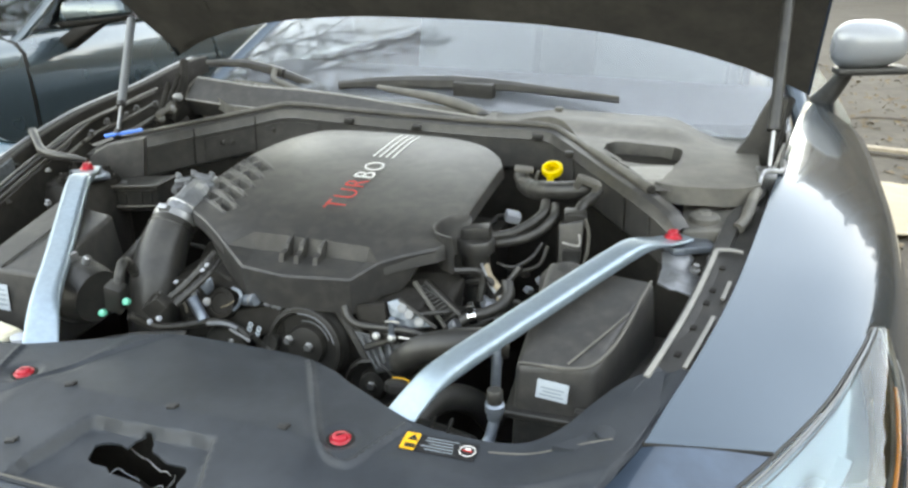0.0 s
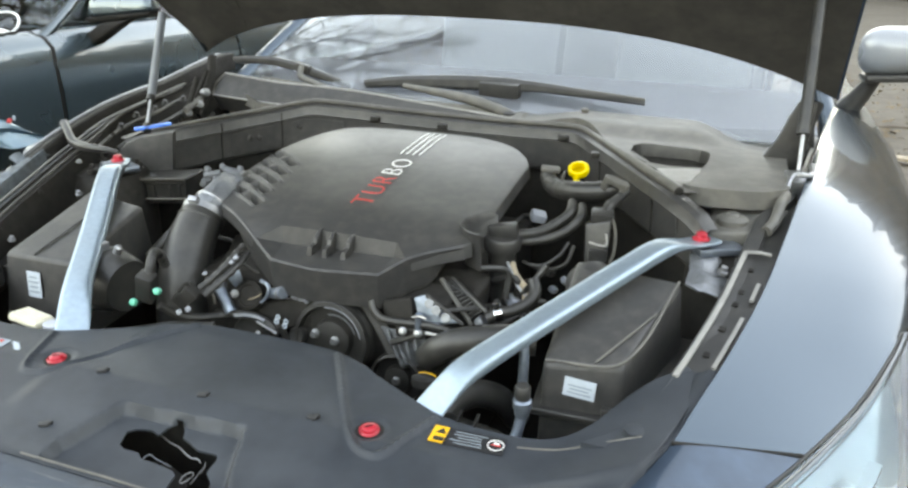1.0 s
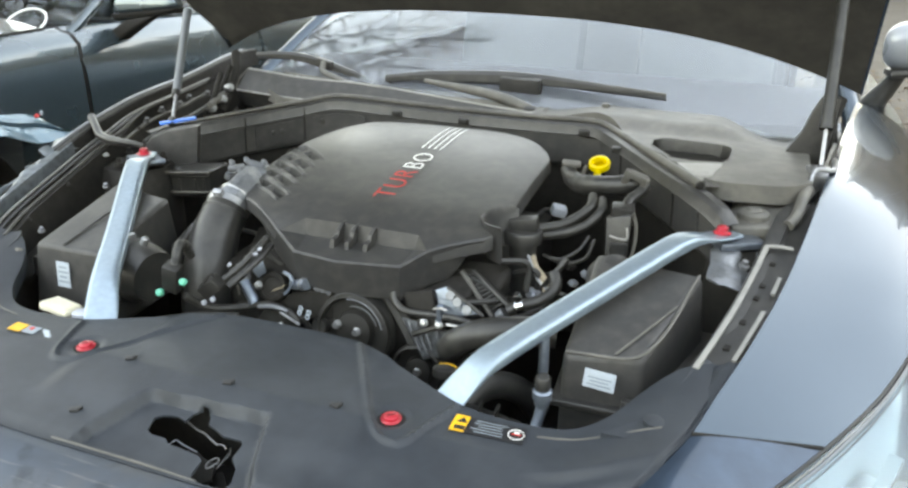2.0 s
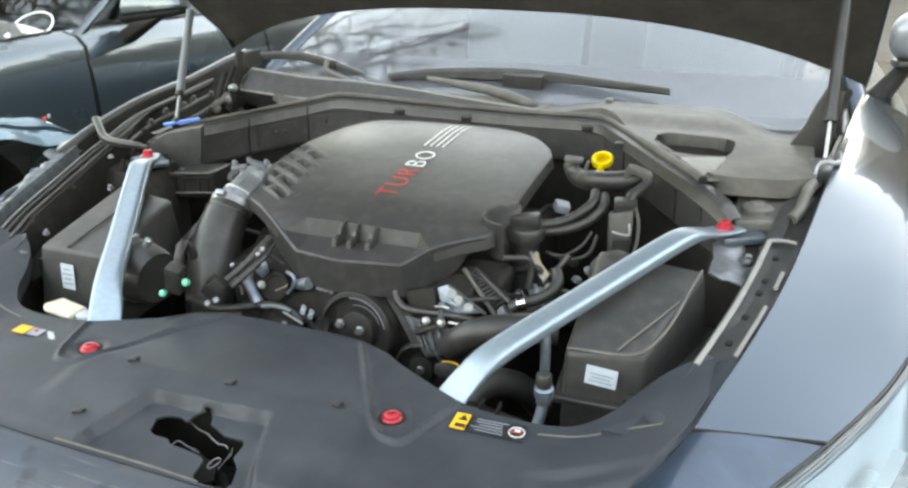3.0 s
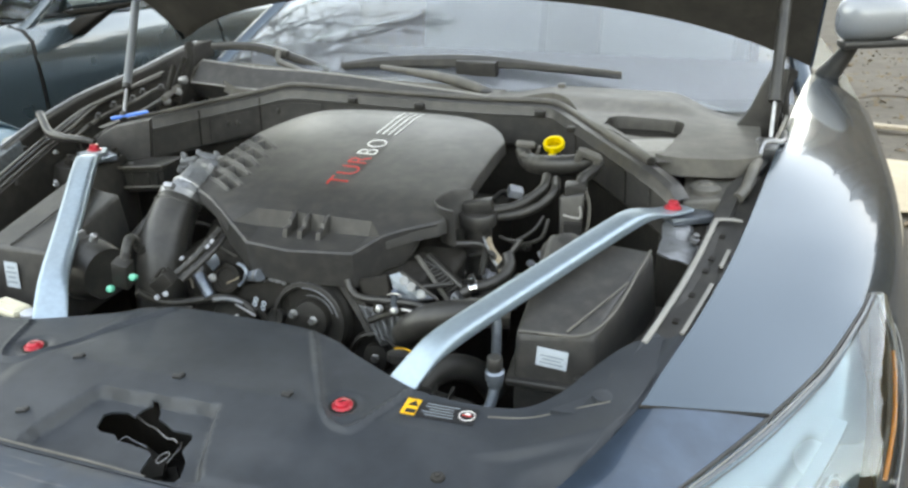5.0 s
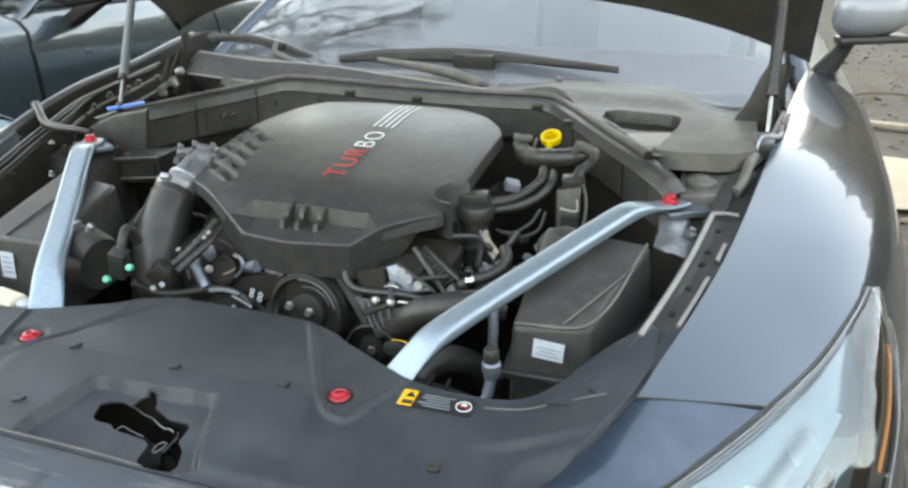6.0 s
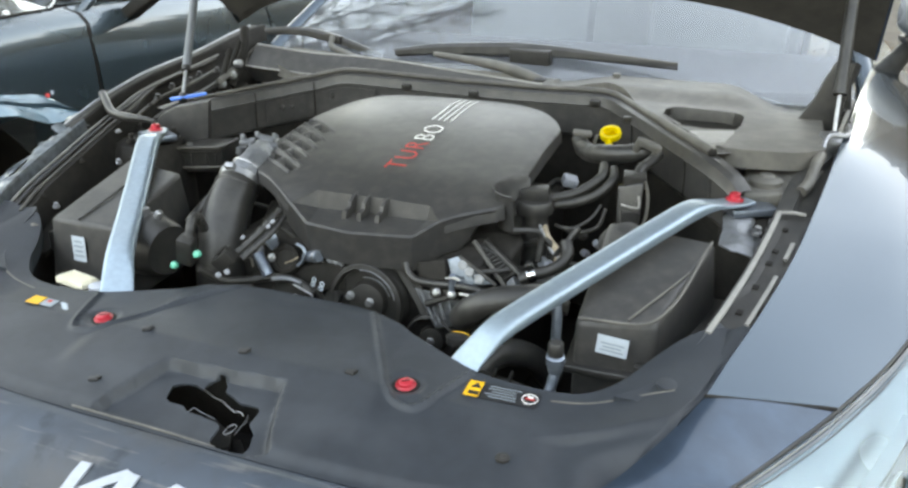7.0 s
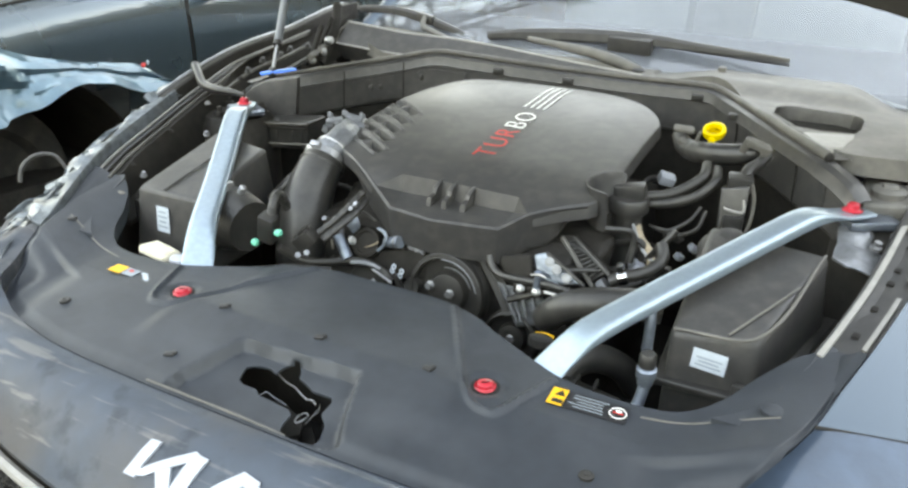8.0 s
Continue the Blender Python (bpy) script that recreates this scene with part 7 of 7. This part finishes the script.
    part("idler_wheel", turned([(0.013, -0.010), (0.0135, 0.0), (0.012, 0.004), (0.007, 0.002), (0.002, 0.003)], aim((-0.036, 0.840, 0.741), (0, -1, 0.2)), 24), "black", eng)
    # right bank: belt runs, black line, alloy plate, tap and ribbed casting
    for a, b in (((0.067, 0.862, 0.808), (0.122, 0.852, 0.727)), ((0.077, 0.866, 0.810), (0.136, 0.856, 0.724))):
        a, b = Vector(a), Vector(b)
        bm = bmesh.new()
        for k in range(3):
            o = Vector((0.0032 * (k - 1), 0.0, 0.0020 * (k - 1)))
            tube([a + o, a.lerp(b, 0.5) + o + Vector((0.002, 0, 0)), b + o], 0.0020, 18, 6, bm)
        part("drive_belt", bm, "rubber", eng, "black ribbed drive belt")
    part("black_line", tube([(0.087, 0.852, 0.817), (0.094, 0.846, 0.804), (0.109, 0.842, 0.796), (0.136, 0.840, 0.796), (0.165, 0.838, 0.799), (0.197, 0.838, 0.800), (0.218, 0.842, 0.795)], 0.0056, 50, 12), "black", eng, "black rigid line")
    part("filter_top", rumple(hull([(0.097, 0.860, 0.816), (0.149, 0.860, 0.831), (0.157, 0.852, 0.796), (0.112, 0.852, 0.788)], [(0.089, 0.876, 0.808), (0.142, 0.876, 0.823), (0.150, 0.870, 0.787), (0.104, 0.870, 0.778)], 0.004), 0.0015, 50), "deep", eng)
    plate = part("alloy_mount", rumple(hull([(0.157, 0.850, 0.834), (0.174, 0.852, 0.841), (0.232, 0.846, 0.809), (0.171, 0.842, 0.795)], [(0.153, 0.860, 0.830), (0.170, 0.862, 0.837), (0.229, 0.856, 0.803), (0.167, 0.852, 0.790)], 0.0025), 0.0018, 55), "alu", eng, "bright cast alloy mount")
    for q in ((0.183, 0.844, 0.832), (0.194, 0.843, 0.824), (0.210, 0.842, 0.815)):
        part("mount_pad", turned([(0.0075, 0), (0.0070, 0.002), (0.0050, 0.0022), (0.001, 0.0018)], aim(q, (0.1, -1, 0.35)), 14), "cast", plate)
    part("mount_edge", tube([(0.176, 0.848, 0.843), (0.207, 0.845, 0.826), (0.235, 0.843, 0.809)], 0.0026, 16, 8), "black", plate)
    tap = part("drain_tap", tube([(0.170, 0.836, 0.817), (0.170, 0.835, 0.804), (0.170, 0.834, 0.793)], 0.0052, 10, 12), "alu", eng, "bright drain tap")
    part("tap_handle", tube([(0.161, 0.833, 0.811), (0.173, 0.832, 0.815), (0.183, 0.832, 0.813)], 0.0022, 10, 8), "steel", tap)
    bar_p = part("mount_plate", hull([(0.132, 0.842, 0.788), (0.176, 0.838, 0.793), (0.177, 0.836, 0.777), (0.133, 0.840, 0.774)], [(0.128, 0.850, 0.784), (0.173, 0.846, 0.789), (0.174, 0.844, 0.773), (0.129, 0.848, 0.770)], 0.002), "pulley", eng)
    for q in ((0.146, 0.835, 0.785), (0.171, 0.833, 0.787)):
        part("plate_bolt", turned([(0.0064, 0), (0.0064, 0.003), (0.0048, 0.004), (0.0046, 0.008), (0.001, 0.009)], aim(q, (0, -1, 0.3)), 12), "steel", bar_p)
    part("plate_stud", tube([(0.182, 0.834, 0.790), (0.201, 0.834, 0.790)], 0.0026, 6, 8), "steel", bar_p)
    cover = part("ribbed_casting", rumple(hull([(0.098, 0.858, 0.775), (0.177, 0.846, 0.777), (0.181, 0.846, 0.733), (0.138, 0.850, 0.714)], [(0.091, 0.872, 0.768), (0.171, 0.860, 0.770), (0.176, 0.860, 0.725), (0.132, 0.864, 0.705)], 0.004), 0.0012, 45), "cast", eng, "ribbed cast alloy cover")
    for a, b in (((0.112, 0.852, 0.773), (0.140, 0.845, 0.724)), ((0.127, 0.849, 0.771), (0.147, 0.843, 0.729)), ((0.143, 0.846, 0.769), (0.155, 0.841, 0.739)), ((0.161, 0.843, 0.771), (0.167, 0.840, 0.748))):
        part("casting_rib", tube([a, b], 0.0024, 6, 8), "cast", cover)
    # slotted bracket between cover and filler neck: two rails, rungs and a dark plate behind
    ra, rb_, rc, rd = Vector((0.169, 0.930, 0.836)), Vector((0.235, 0.886, 0.789)), Vector((0.186, 0.934, 0.839)), Vector((0.257, 0.890, 0.812))
    rb = part("ribbed_bracket", tube([ra, ra.lerp(rb_, 0.5), rb_], 0.0036, 14, 8), "cowl", eng, "black ribbed bracket with two rails")
    part("bracket_rail", tube([rc, rc.lerp(rd, 0.5), rd], 0.0036, 14, 8), "black", rb)
    back = [ra - Vector((0.030, -0.010, 0.004)), rc + Vector((0, 0.010, 0)), rd + Vector((0, 0.010, 0)), rb_ + Vector((-0.012, 0.010, 0))]
    part("bracket_plate", hull(back, [p + Vector((0, 0.010, -0.004)) for p in back], 0.002), "deep", rb)
    for k in range(11):
        f = 0.10 + 0.08 * k
        part("bracket_rib", tube([ra.lerp(rb_, f), rc.lerp(rd, f)], 0.0014, 4, 6), "black", rb)
    part("bracket_rib", tube([ra.lerp(rb_, 0.05), rc.lerp(rd, 0.55)], 0.0014, 4, 6), "black", rb)
    low = part("hose", tube([(0.258, 0.886, 0.804), (0.274, 0.893, 0.812), (0.295, 0.902, 0.818), (0.313, 0.915, 0.828), (0.318, 0.930, 0.839), (0.311, 0.945, 0.851)], 0.0092, 36, 14), "rubber", eng, "black rubber hose")
    clamp((0.275, 0.892, 0.813), (0.9, 0.2, 0.3), 0.0096, low)
    part("hose_stub", tube([(0.247, 0.884, 0.792), (0.255, 0.885, 0.801)], 0.0105, 6, 14), "cast", low)
    # small clutter: leads, clips and bolts over the block
    for k in range(12):
        a = Vector((rnd.uniform(-0.24, -0.16) if k % 2 else rnd.uniform(0.20, 0.36), rnd.uniform(0.88, 1.10), rnd.uniform(0.74, 0.80)))
        b = a + Vector((rnd.uniform(-0.05, 0.05), rnd.uniform(-0.06, 0.06), rnd.uniform(0.0, 0.05)))
        c = b + Vector((rnd.uniform(-0.06, 0.06), rnd.uniform(-0.05, 0.05), rnd.uniform(-0.06, 0.02)))
        part("lead", tube([a, b, c], rnd.uniform(0.003, 0.006), 14, 8), "rubber" if k % 4 else "black", eng)
    for k in range(10):
        p = (rnd.uniform(0.22, 0.34), rnd.uniform(0.92, 1.14), rnd.uniform(0.76, 0.83))
        part("lead_clip", box((0.016, 0.012, 0.010), pose(*p, rnd.uniform(0, 40), rnd.uniform(0, 40), rnd.uniform(0, 90)), 0.002), "black" if k % 3 else "palecon", eng)


build_engine()


# ---- the wrecked car beside it ----
def build_other_car():
    oc = thing("wrecked_car", (-2.6, 2.5, 0), "silver-blue wrecked sedan with a torn front fender, parked alongside", "car")
    X = -1.80

    def sec(y, front):
        """Half section of the body side, from the middle of the hood to the sill."""
        zb = tab([(0.6, 0.78), (1.0, 0.88), (1.5, 0.955), (2.1, 1.0), (2.6, 1.01), (4.6, 1.02)], y)
        d = 1 - front
        return [(X - 0.95, y, zb + 0.06), (X - 0.55, y, zb + 0.055), (X - 0.25, y, zb + 0.03), (X - 0.12, y, zb + 0.006), (X - 0.050 - 0.022 * d, y, zb - 0.014), (X - 0.016 - 0.018 * d, y, zb - 0.050 - 0.020 * d), (X - 0.006 - 0.004 * d, y, zb - 0.13),
                (X, y, zb - 0.20), (X + 0.004, y, zb - 0.30), (X - 0.01, y, zb - 0.42), (X - 0.02, y, zb - 0.55), (X - 0.05, y, 0.25)]
    def mirrored(pts):
        return [(2 * X - 1.90 - x, y, z) for x, y, z in pts]
    part("hood", shell(loft([list(reversed(sec(y, 1)[:4])) + mirrored(sec(y, 1)[1:4]) for y in lin(0.75, 2.1, 20)]), 0.003), "paint_other", oc)
    part("nose", shell(loft([[(X - 0.12 - 1.66 * k, 0.75 - 0.16 * math.sin(math.pi * k) - 0.05 * (1 - u), 0.25 + 0.58 * u + 0.02 * math.sin(math.pi * k)) for k in lin(0, 1, 15)] for u in lin(1, 0, 8)]), 0.003), "deep", oc, "broken dark front end")
    fender = loft([sec(y, 1)[3:] for y in lin(0.80, 2.145, 40)])
    cut(fender, lambda c: math.hypot(c.y - 1.47, c.z - 0.27) < 0.515)
    part("fender", shell(fender, 0.003), "paint_other", oc)
    part("hood_gap", tube([Vector(sec(y, 1)[3]) + Vector((0, 0, 0.001)) for y in lin(0.82, 2.1, 20)], 0.006, 60, 8), "deep", oc)
    part("gap_strip", loft([[(p[0] - 0.012, p[1], p[2]) for p in sec(2.140, 1)[3:]], [(p[0] - 0.012, p[1], p[2]) for p in sec(2.175, 1)[3:]]]), "deep", oc)
    door = part("door", shell(loft([sec(y, 0)[3:] for y in lin(2.165, 3.30, 24)]), 0.003), "paint_other", oc)
    part("rear_quarter", shell(loft([sec(y, 0)[3:] for y in lin(3.32, 4.9, 24)]), 0.003), "paint_other", oc)
    part("door_sill", box((0.06, 2.6, 0.10), pose(X - 0.03, 3.0, 0.24), 0.02), "black", oc)
    # greenhouse
    for sg in (0, 1):
        x0, x1 = (X - 0.11, X - 0.32) if sg == 0 else (X - 1.75, X - 1.55)
        part("side_window", shell(loft([[(x0, y, 1.02), (x1, y, 1.02 + 0.40 * min(1, (y - 2.20) / 0.85) * (1 - 0.5 * step(3.6, 4.7, y)))] for y in lin(2.22, 4.7, 24)]), 0.004), "glass_other", oc).visible_shadow = False
    ws = loft([[(X - 0.93 + k * (0.82 - 0.2 * u), 1.98 + 0.27 * k * k + 0.90 * u, 1.010 + 0.42 * u) for k in lin(-1, 1, 15)] for u in lin(0, 1, 10)])
    scr = part("windscreen", shell(ws, 0.004), "glass_other", oc)
    scr.visible_shadow = False
    mark = []
    for a in lin(0, 2 * math.pi, 24):
        k, u = 0.803 + 0.062 * math.cos(a) + 0.055 * math.sin(a) * -0.9, 0.012 + 0.035 * math.cos(a) + 0.100 * math.sin(a)
        mark.append((X - 0.93 + k * (0.82 - 0.2 * u), 1.975 + 0.27 * k * k + 0.90 * u, 1.014 + 0.42 * u))
    part("chalk_ring", tube(mark, 0.0045, 60, 6), "whiteprint", scr, "white ring drawn on the glass")
    part("pillar", tube([(X - 0.09, 2.17, 0.975), (X - 0.10, 2.24, 1.01), (X - 0.17, 2.55, 1.18), (X - 0.32, 3.05, 1.43)], 0.020, 24, 10), "paint_other", oc)
    part("roof", shell(loft([[(X - 0.30 - 1.28 * k, y, 1.43 - 0.03 * (2 * k - 1) ** 2 - 0.2 * step(3.8, 4.8, y)) for k in lin(0, 1, 9)] for y in lin(2.85, 4.7, 14)]), 0.004), "paint_other", oc)
    part("dashboard", box((1.4, 0.5, 0.06), pose(X - 0.93, 2.35, 0.98), 0.02), "interior", oc)
    part("far_side", shell(loft([mirrored(sec(y, 0)[3:]) for y in lin(0.80, 4.9, 40)]), 0.003), "paint_other", oc)
    part("tail_panel", shell(loft([[(X - 0.05 - 1.80 * k, 4.9 + 0.10 * math.sin(math.pi * k), z) for k in lin(0, 1, 15)] for z in (1.0, 0.8, 0.5, 0.25)]), 0.003), "paint_other", oc)
    part("trunk_lid", shell(loft([[(X - 0.12 - 1.66 * k, y, 1.025 + 0.05 * math.sin(math.pi * k)) for k in lin(0, 1, 11)] for y in lin(4.2, 4.95, 6)]), 0.003), "paint_other", oc)
    part("cabin_block", box((1.6, 4.0, 0.12), pose(X - 0.95, 2.9, 0.30), 0.03), "deep", oc)
    # mirror: painted cap over a black lower shell, on a sloping black arm
    bm = hull([(X - 0.060, 2.40, 1.125), (X + 0.200, 2.42, 1.150), (X + 0.205, 2.47, 1.150), (X - 0.050, 2.47, 1.125)], [(X - 0.078, 2.385, 1.046), (X + 0.226, 2.405, 1.082), (X + 0.220, 2.49, 1.080), (X - 0.070, 2.49, 1.046)], 0.024)
    mir = part("door_mirror", bm, "paint_other", oc, "painted door mirror on a black arm")
    part("mirror_skirt", hull([(X - 0.078, 2.384, 1.045), (X + 0.228, 2.404, 1.081), (X + 0.222, 2.49, 1.080), (X - 0.070, 2.49, 1.045)], [(X - 0.060, 2.39, 1.024), (X + 0.205, 2.41, 1.062), (X + 0.20, 2.48, 1.060), (X - 0.055, 2.48, 1.024)], 0.008), "deep", mir)
    part("mirror_foot", hull([(X - 0.010, 2.39, 1.028), (X + 0.130, 2.40, 1.050), (X + 0.12, 2.46, 1.050), (X - 0.005, 2.46, 1.028)], [(X - 0.120, 2.37, 0.955), (X - 0.050, 2.38, 0.946), (X - 0.050, 2.46, 0.946), (X - 0.115, 2.46, 0.955)], 0.012), "deep", mir)
    part("foot_gasket", hull([(X - 0.128, 2.36, 0.958), (X - 0.044, 2.37, 0.948), (X - 0.044, 2.47, 0.948), (X - 0.122, 2.47, 0.958)], [(X - 0.132, 2.36, 0.944), (X - 0.040, 2.37, 0.934), (X - 0.044, 2.47, 0.934), (X - 0.126, 2.47, 0.944)], 0.004), "strutgrey", mir)
    # wheel well and wheel
    well = loft([[(x, 1.42 + 0.46 * math.cos(a), 0.30 + 0.46 * math.sin(a)) for a in lin(-0.3, math.pi + 0.3, 24)] for x in (X - 0.02, X - 0.45, X - 0.62)])
    part("wheel_well", shell(well, 0.004), "deep", oc)
    part("well_back", box((0.03, 1.2, 0.75), pose(X - 0.62, 1.42, 0.45), 0.01), "deep", oc)
    m = aim((X - 0.36, 1.42, 0.32), (1, 0, 0))
    part("wheel", turned([(0.20, -0.10), (0.29, -0.105), (0.325, -0.085), (0.33, 0), (0.325, 0.085), (0.29, 0.105), (0.235, 0.10), (0.21, 0.06), (0.05, 0.055)], m, 36), "tyre", oc)
    # torn fender skin standing away from the body over the wheel
    hi = [(0.95, 0.84), (1.15, 0.915), (1.28, 0.90), (1.39, 0.845), (1.56, 0.80), (1.70, 0.775), (1.83, 0.752), (1.92, 0.70), (1.97, 0.675)]
    lo = [(0.95, 0.60), (1.10, 0.635), (1.28, 0.668), (1.39, 0.69), (1.53, 0.735), (1.66, 0.72), (1.78, 0.672), (1.92, 0.668), (1.97, 0.665)]
    rnd = random.Random(21)
    nodes = [[rnd.uniform(-0.045, 0.055) for _ in range(4)] for _ in range(12)]

    def facet(y, u):
        """Broad flat dents with creases between them."""
        a, b = (y - 0.95) / 1.02 * 10.99 + 0.6 * (u - 0.5), u * 2.99
        a = max(0.0, min(10.99, a))
        i, k = int(a), int(b)
        a, b = a - i, b - k
        return (nodes[i][k] * (1 - a) + nodes[i + 1][k] * a) * (1 - b) + (nodes[i][k + 1] * (1 - a) + nodes[i + 1][k + 1] * a) * b
    rows = []
    for i in range(110):
        y = 0.95 + 1.02 * i / 109
        z1, z0 = tab(hi, y), tab(lo, y)
        row = []
        for k in range(15):
            u = k / 14
            crumple = step(1.46, 1.26, y) * step(0.90, 0.50, u)
            fold = facet(y, u) * (0.16 + 0.94 * crumple) * (1 - 0.6 * step(1.6, 1.9, y)) + 0.055 * (abs(noise.noise((y * 10, u * 5, 3))) - 0.2) * (0.15 + 0.85 * crumple) + 0.035 * (1 - u) ** 2 + 0.016 * math.exp(-((u - 0.72) / 0.10) ** 2)
            row.append((X + 0.10 - 0.04 * u + fold, y, z0 + (z1 - z0) * u + 0.004 * noise.noise((y * 14, u, 8))))
        rows.append(row)
    bm = loft(rows)
    torn = part("torn_fender", shell(bm, 0.003), "bent", oc, "crumpled pale-blue fender skin torn outwards", flat=0.45)
    part("lamp_stub", box((0.014, 0.018, 0.013), pose(X + 0.09, 1.83, 0.752, 20, 10, 30), 0.006), "redprint", torn, "broken red and white lamp stub")
    part("stub_tip", box((0.009, 0.009, 0.016), pose(X + 0.095, 1.845, 0.760, 20, 10, 30), 0.004), "paper", torn)


build_other_car()


# ---- bare tree, mirrored in the glass ----
def build_tree():
    tree = thing("bare_tree", (-6.2, 5.6, 0), "leafless tree with a spreading crown of fine branches", "tree")
    rnd = random.Random(4)
    trunk, limbs = bmesh.new(), bmesh.new()

    def grow(p, d, length, r, level):
        n = 6
        pts = [p.copy()]
        for k in range(n):
            d = (d + Vector((rnd.uniform(-0.2, 0.2), rnd.uniform(-0.2, 0.2), rnd.uniform(-0.08, 0.16)))).normalized()
            pts.append(pts[-1] + d * length / n)
        tube(pts, [r, r * 0.55], 8 if level else 14, 5 if level > 1 else 9, trunk if level == 0 else limbs, ends=False)
        if level >= 5:
            return
        for k in range(4 if level else 7):
            i = rnd.randint(3, n) if level == 0 else rnd.randint(2, n)
            side = Vector((rnd.uniform(-1, 1), rnd.uniform(-1, 1), rnd.uniform(-0.15, 0.7))).normalized()
            if level == 0:
                side = (side + Vector((0.55, -0.25, 0.1))).normalized()
            grow(pts[i], (d * 0.55 + side * 0.8).normalized(), length * rnd.uniform(0.55, 0.75), r * 0.58, level + 1)
    grow(Vector((-6.2, 5.6, -0.1)), Vector((0.08, -0.03, 1)), 4.2, 0.15, 0)
    part("trunk", trunk, "bark", tree)
    part("branches", limbs, "bark", tree)


build_tree()


# ---- litter on the ground ----
def build_litter():
    rnd = random.Random(9)

    def scatter(n, make):
        bm = bmesh.new()
        for _ in range(n):
            x, y = rnd.uniform(1.0, 5.0), rnd.uniform(1.0, 12.0)
            make(bm, x, y, ground_z(x, y))
        return bm

    def stone(bm, x, y, z):
        s = rnd.uniform(0.006, 0.022) * rnd.uniform(0.5, 1.2)
        bmesh.ops.create_icosphere(bm, subdivisions=1, radius=s, matrix=Matrix.Translation((x, y, z + s * 0.2)) @ Euler((rnd.random() * 6, rnd.random() * 6, rnd.random() * 6)).to_matrix().to_4x4() @ Matrix.Diagonal((1, rnd.uniform(0.6, 1), rnd.uniform(0.4, 0.8), 1)))

    def leaf(bm, x, y, z):
        s, a = rnd.uniform(0.02, 0.05), rnd.random() * 6.28
        m = Matrix.Translation((x, y, z + 0.008)) @ Euler((rnd.uniform(-0.5, 0.5), rnd.uniform(-0.5, 0.5), a)).to_matrix().to_4x4()
        pts = [(-s, 0, 0), (-0.3 * s, 0.5 * s, 0.2 * s), (0.6 * s, 0.35 * s, 0.15 * s), (s, 0, 0), (0.6 * s, -0.35 * s, 0.15 * s), (-0.3 * s, -0.5 * s, 0.2 * s)]
        bm.faces.new([bm.verts.new(m @ Vector(p)) for p in pts])
    tagged(part("gravel", scatter(900, stone), "pebble"), "loose grey-brown gravel scattered on the dirt", "gravel", kind="stuff")
    tagged(part("fallen_leaves", scatter(1300, leaf), "leaf", smooth=False), "brown fallen leaves scattered on the dirt", "leaves", kind="stuff")
    bm = prism([(1.38, 4.15), (2.3, 4.35), (2.35, 5.15), (1.50, 5.30)], 0.012, 0.020, 0.001)
    tagged(part("cardboard_sheet", rumple(bm, 0.004, 2), "card"), "flat piece of pale brown cardboard lying on dirt", "cardboard")
    tagged(part("board", box((0.9, 0.10, 0.025), pose(1.75, 6.3, 0.02, 0, 0, -12), 0.004), "wood"), "weathered wooden board lying on the dirt", "board")
    tagged(part("twig", tube([(1.6, 7.4, 0.02), (1.9, 7.5, 0.05), (2.4, 7.45, 0.03)], 0.012, 14, 6), "bark"), "dead twig lying on the dirt", "twig")


build_litter()
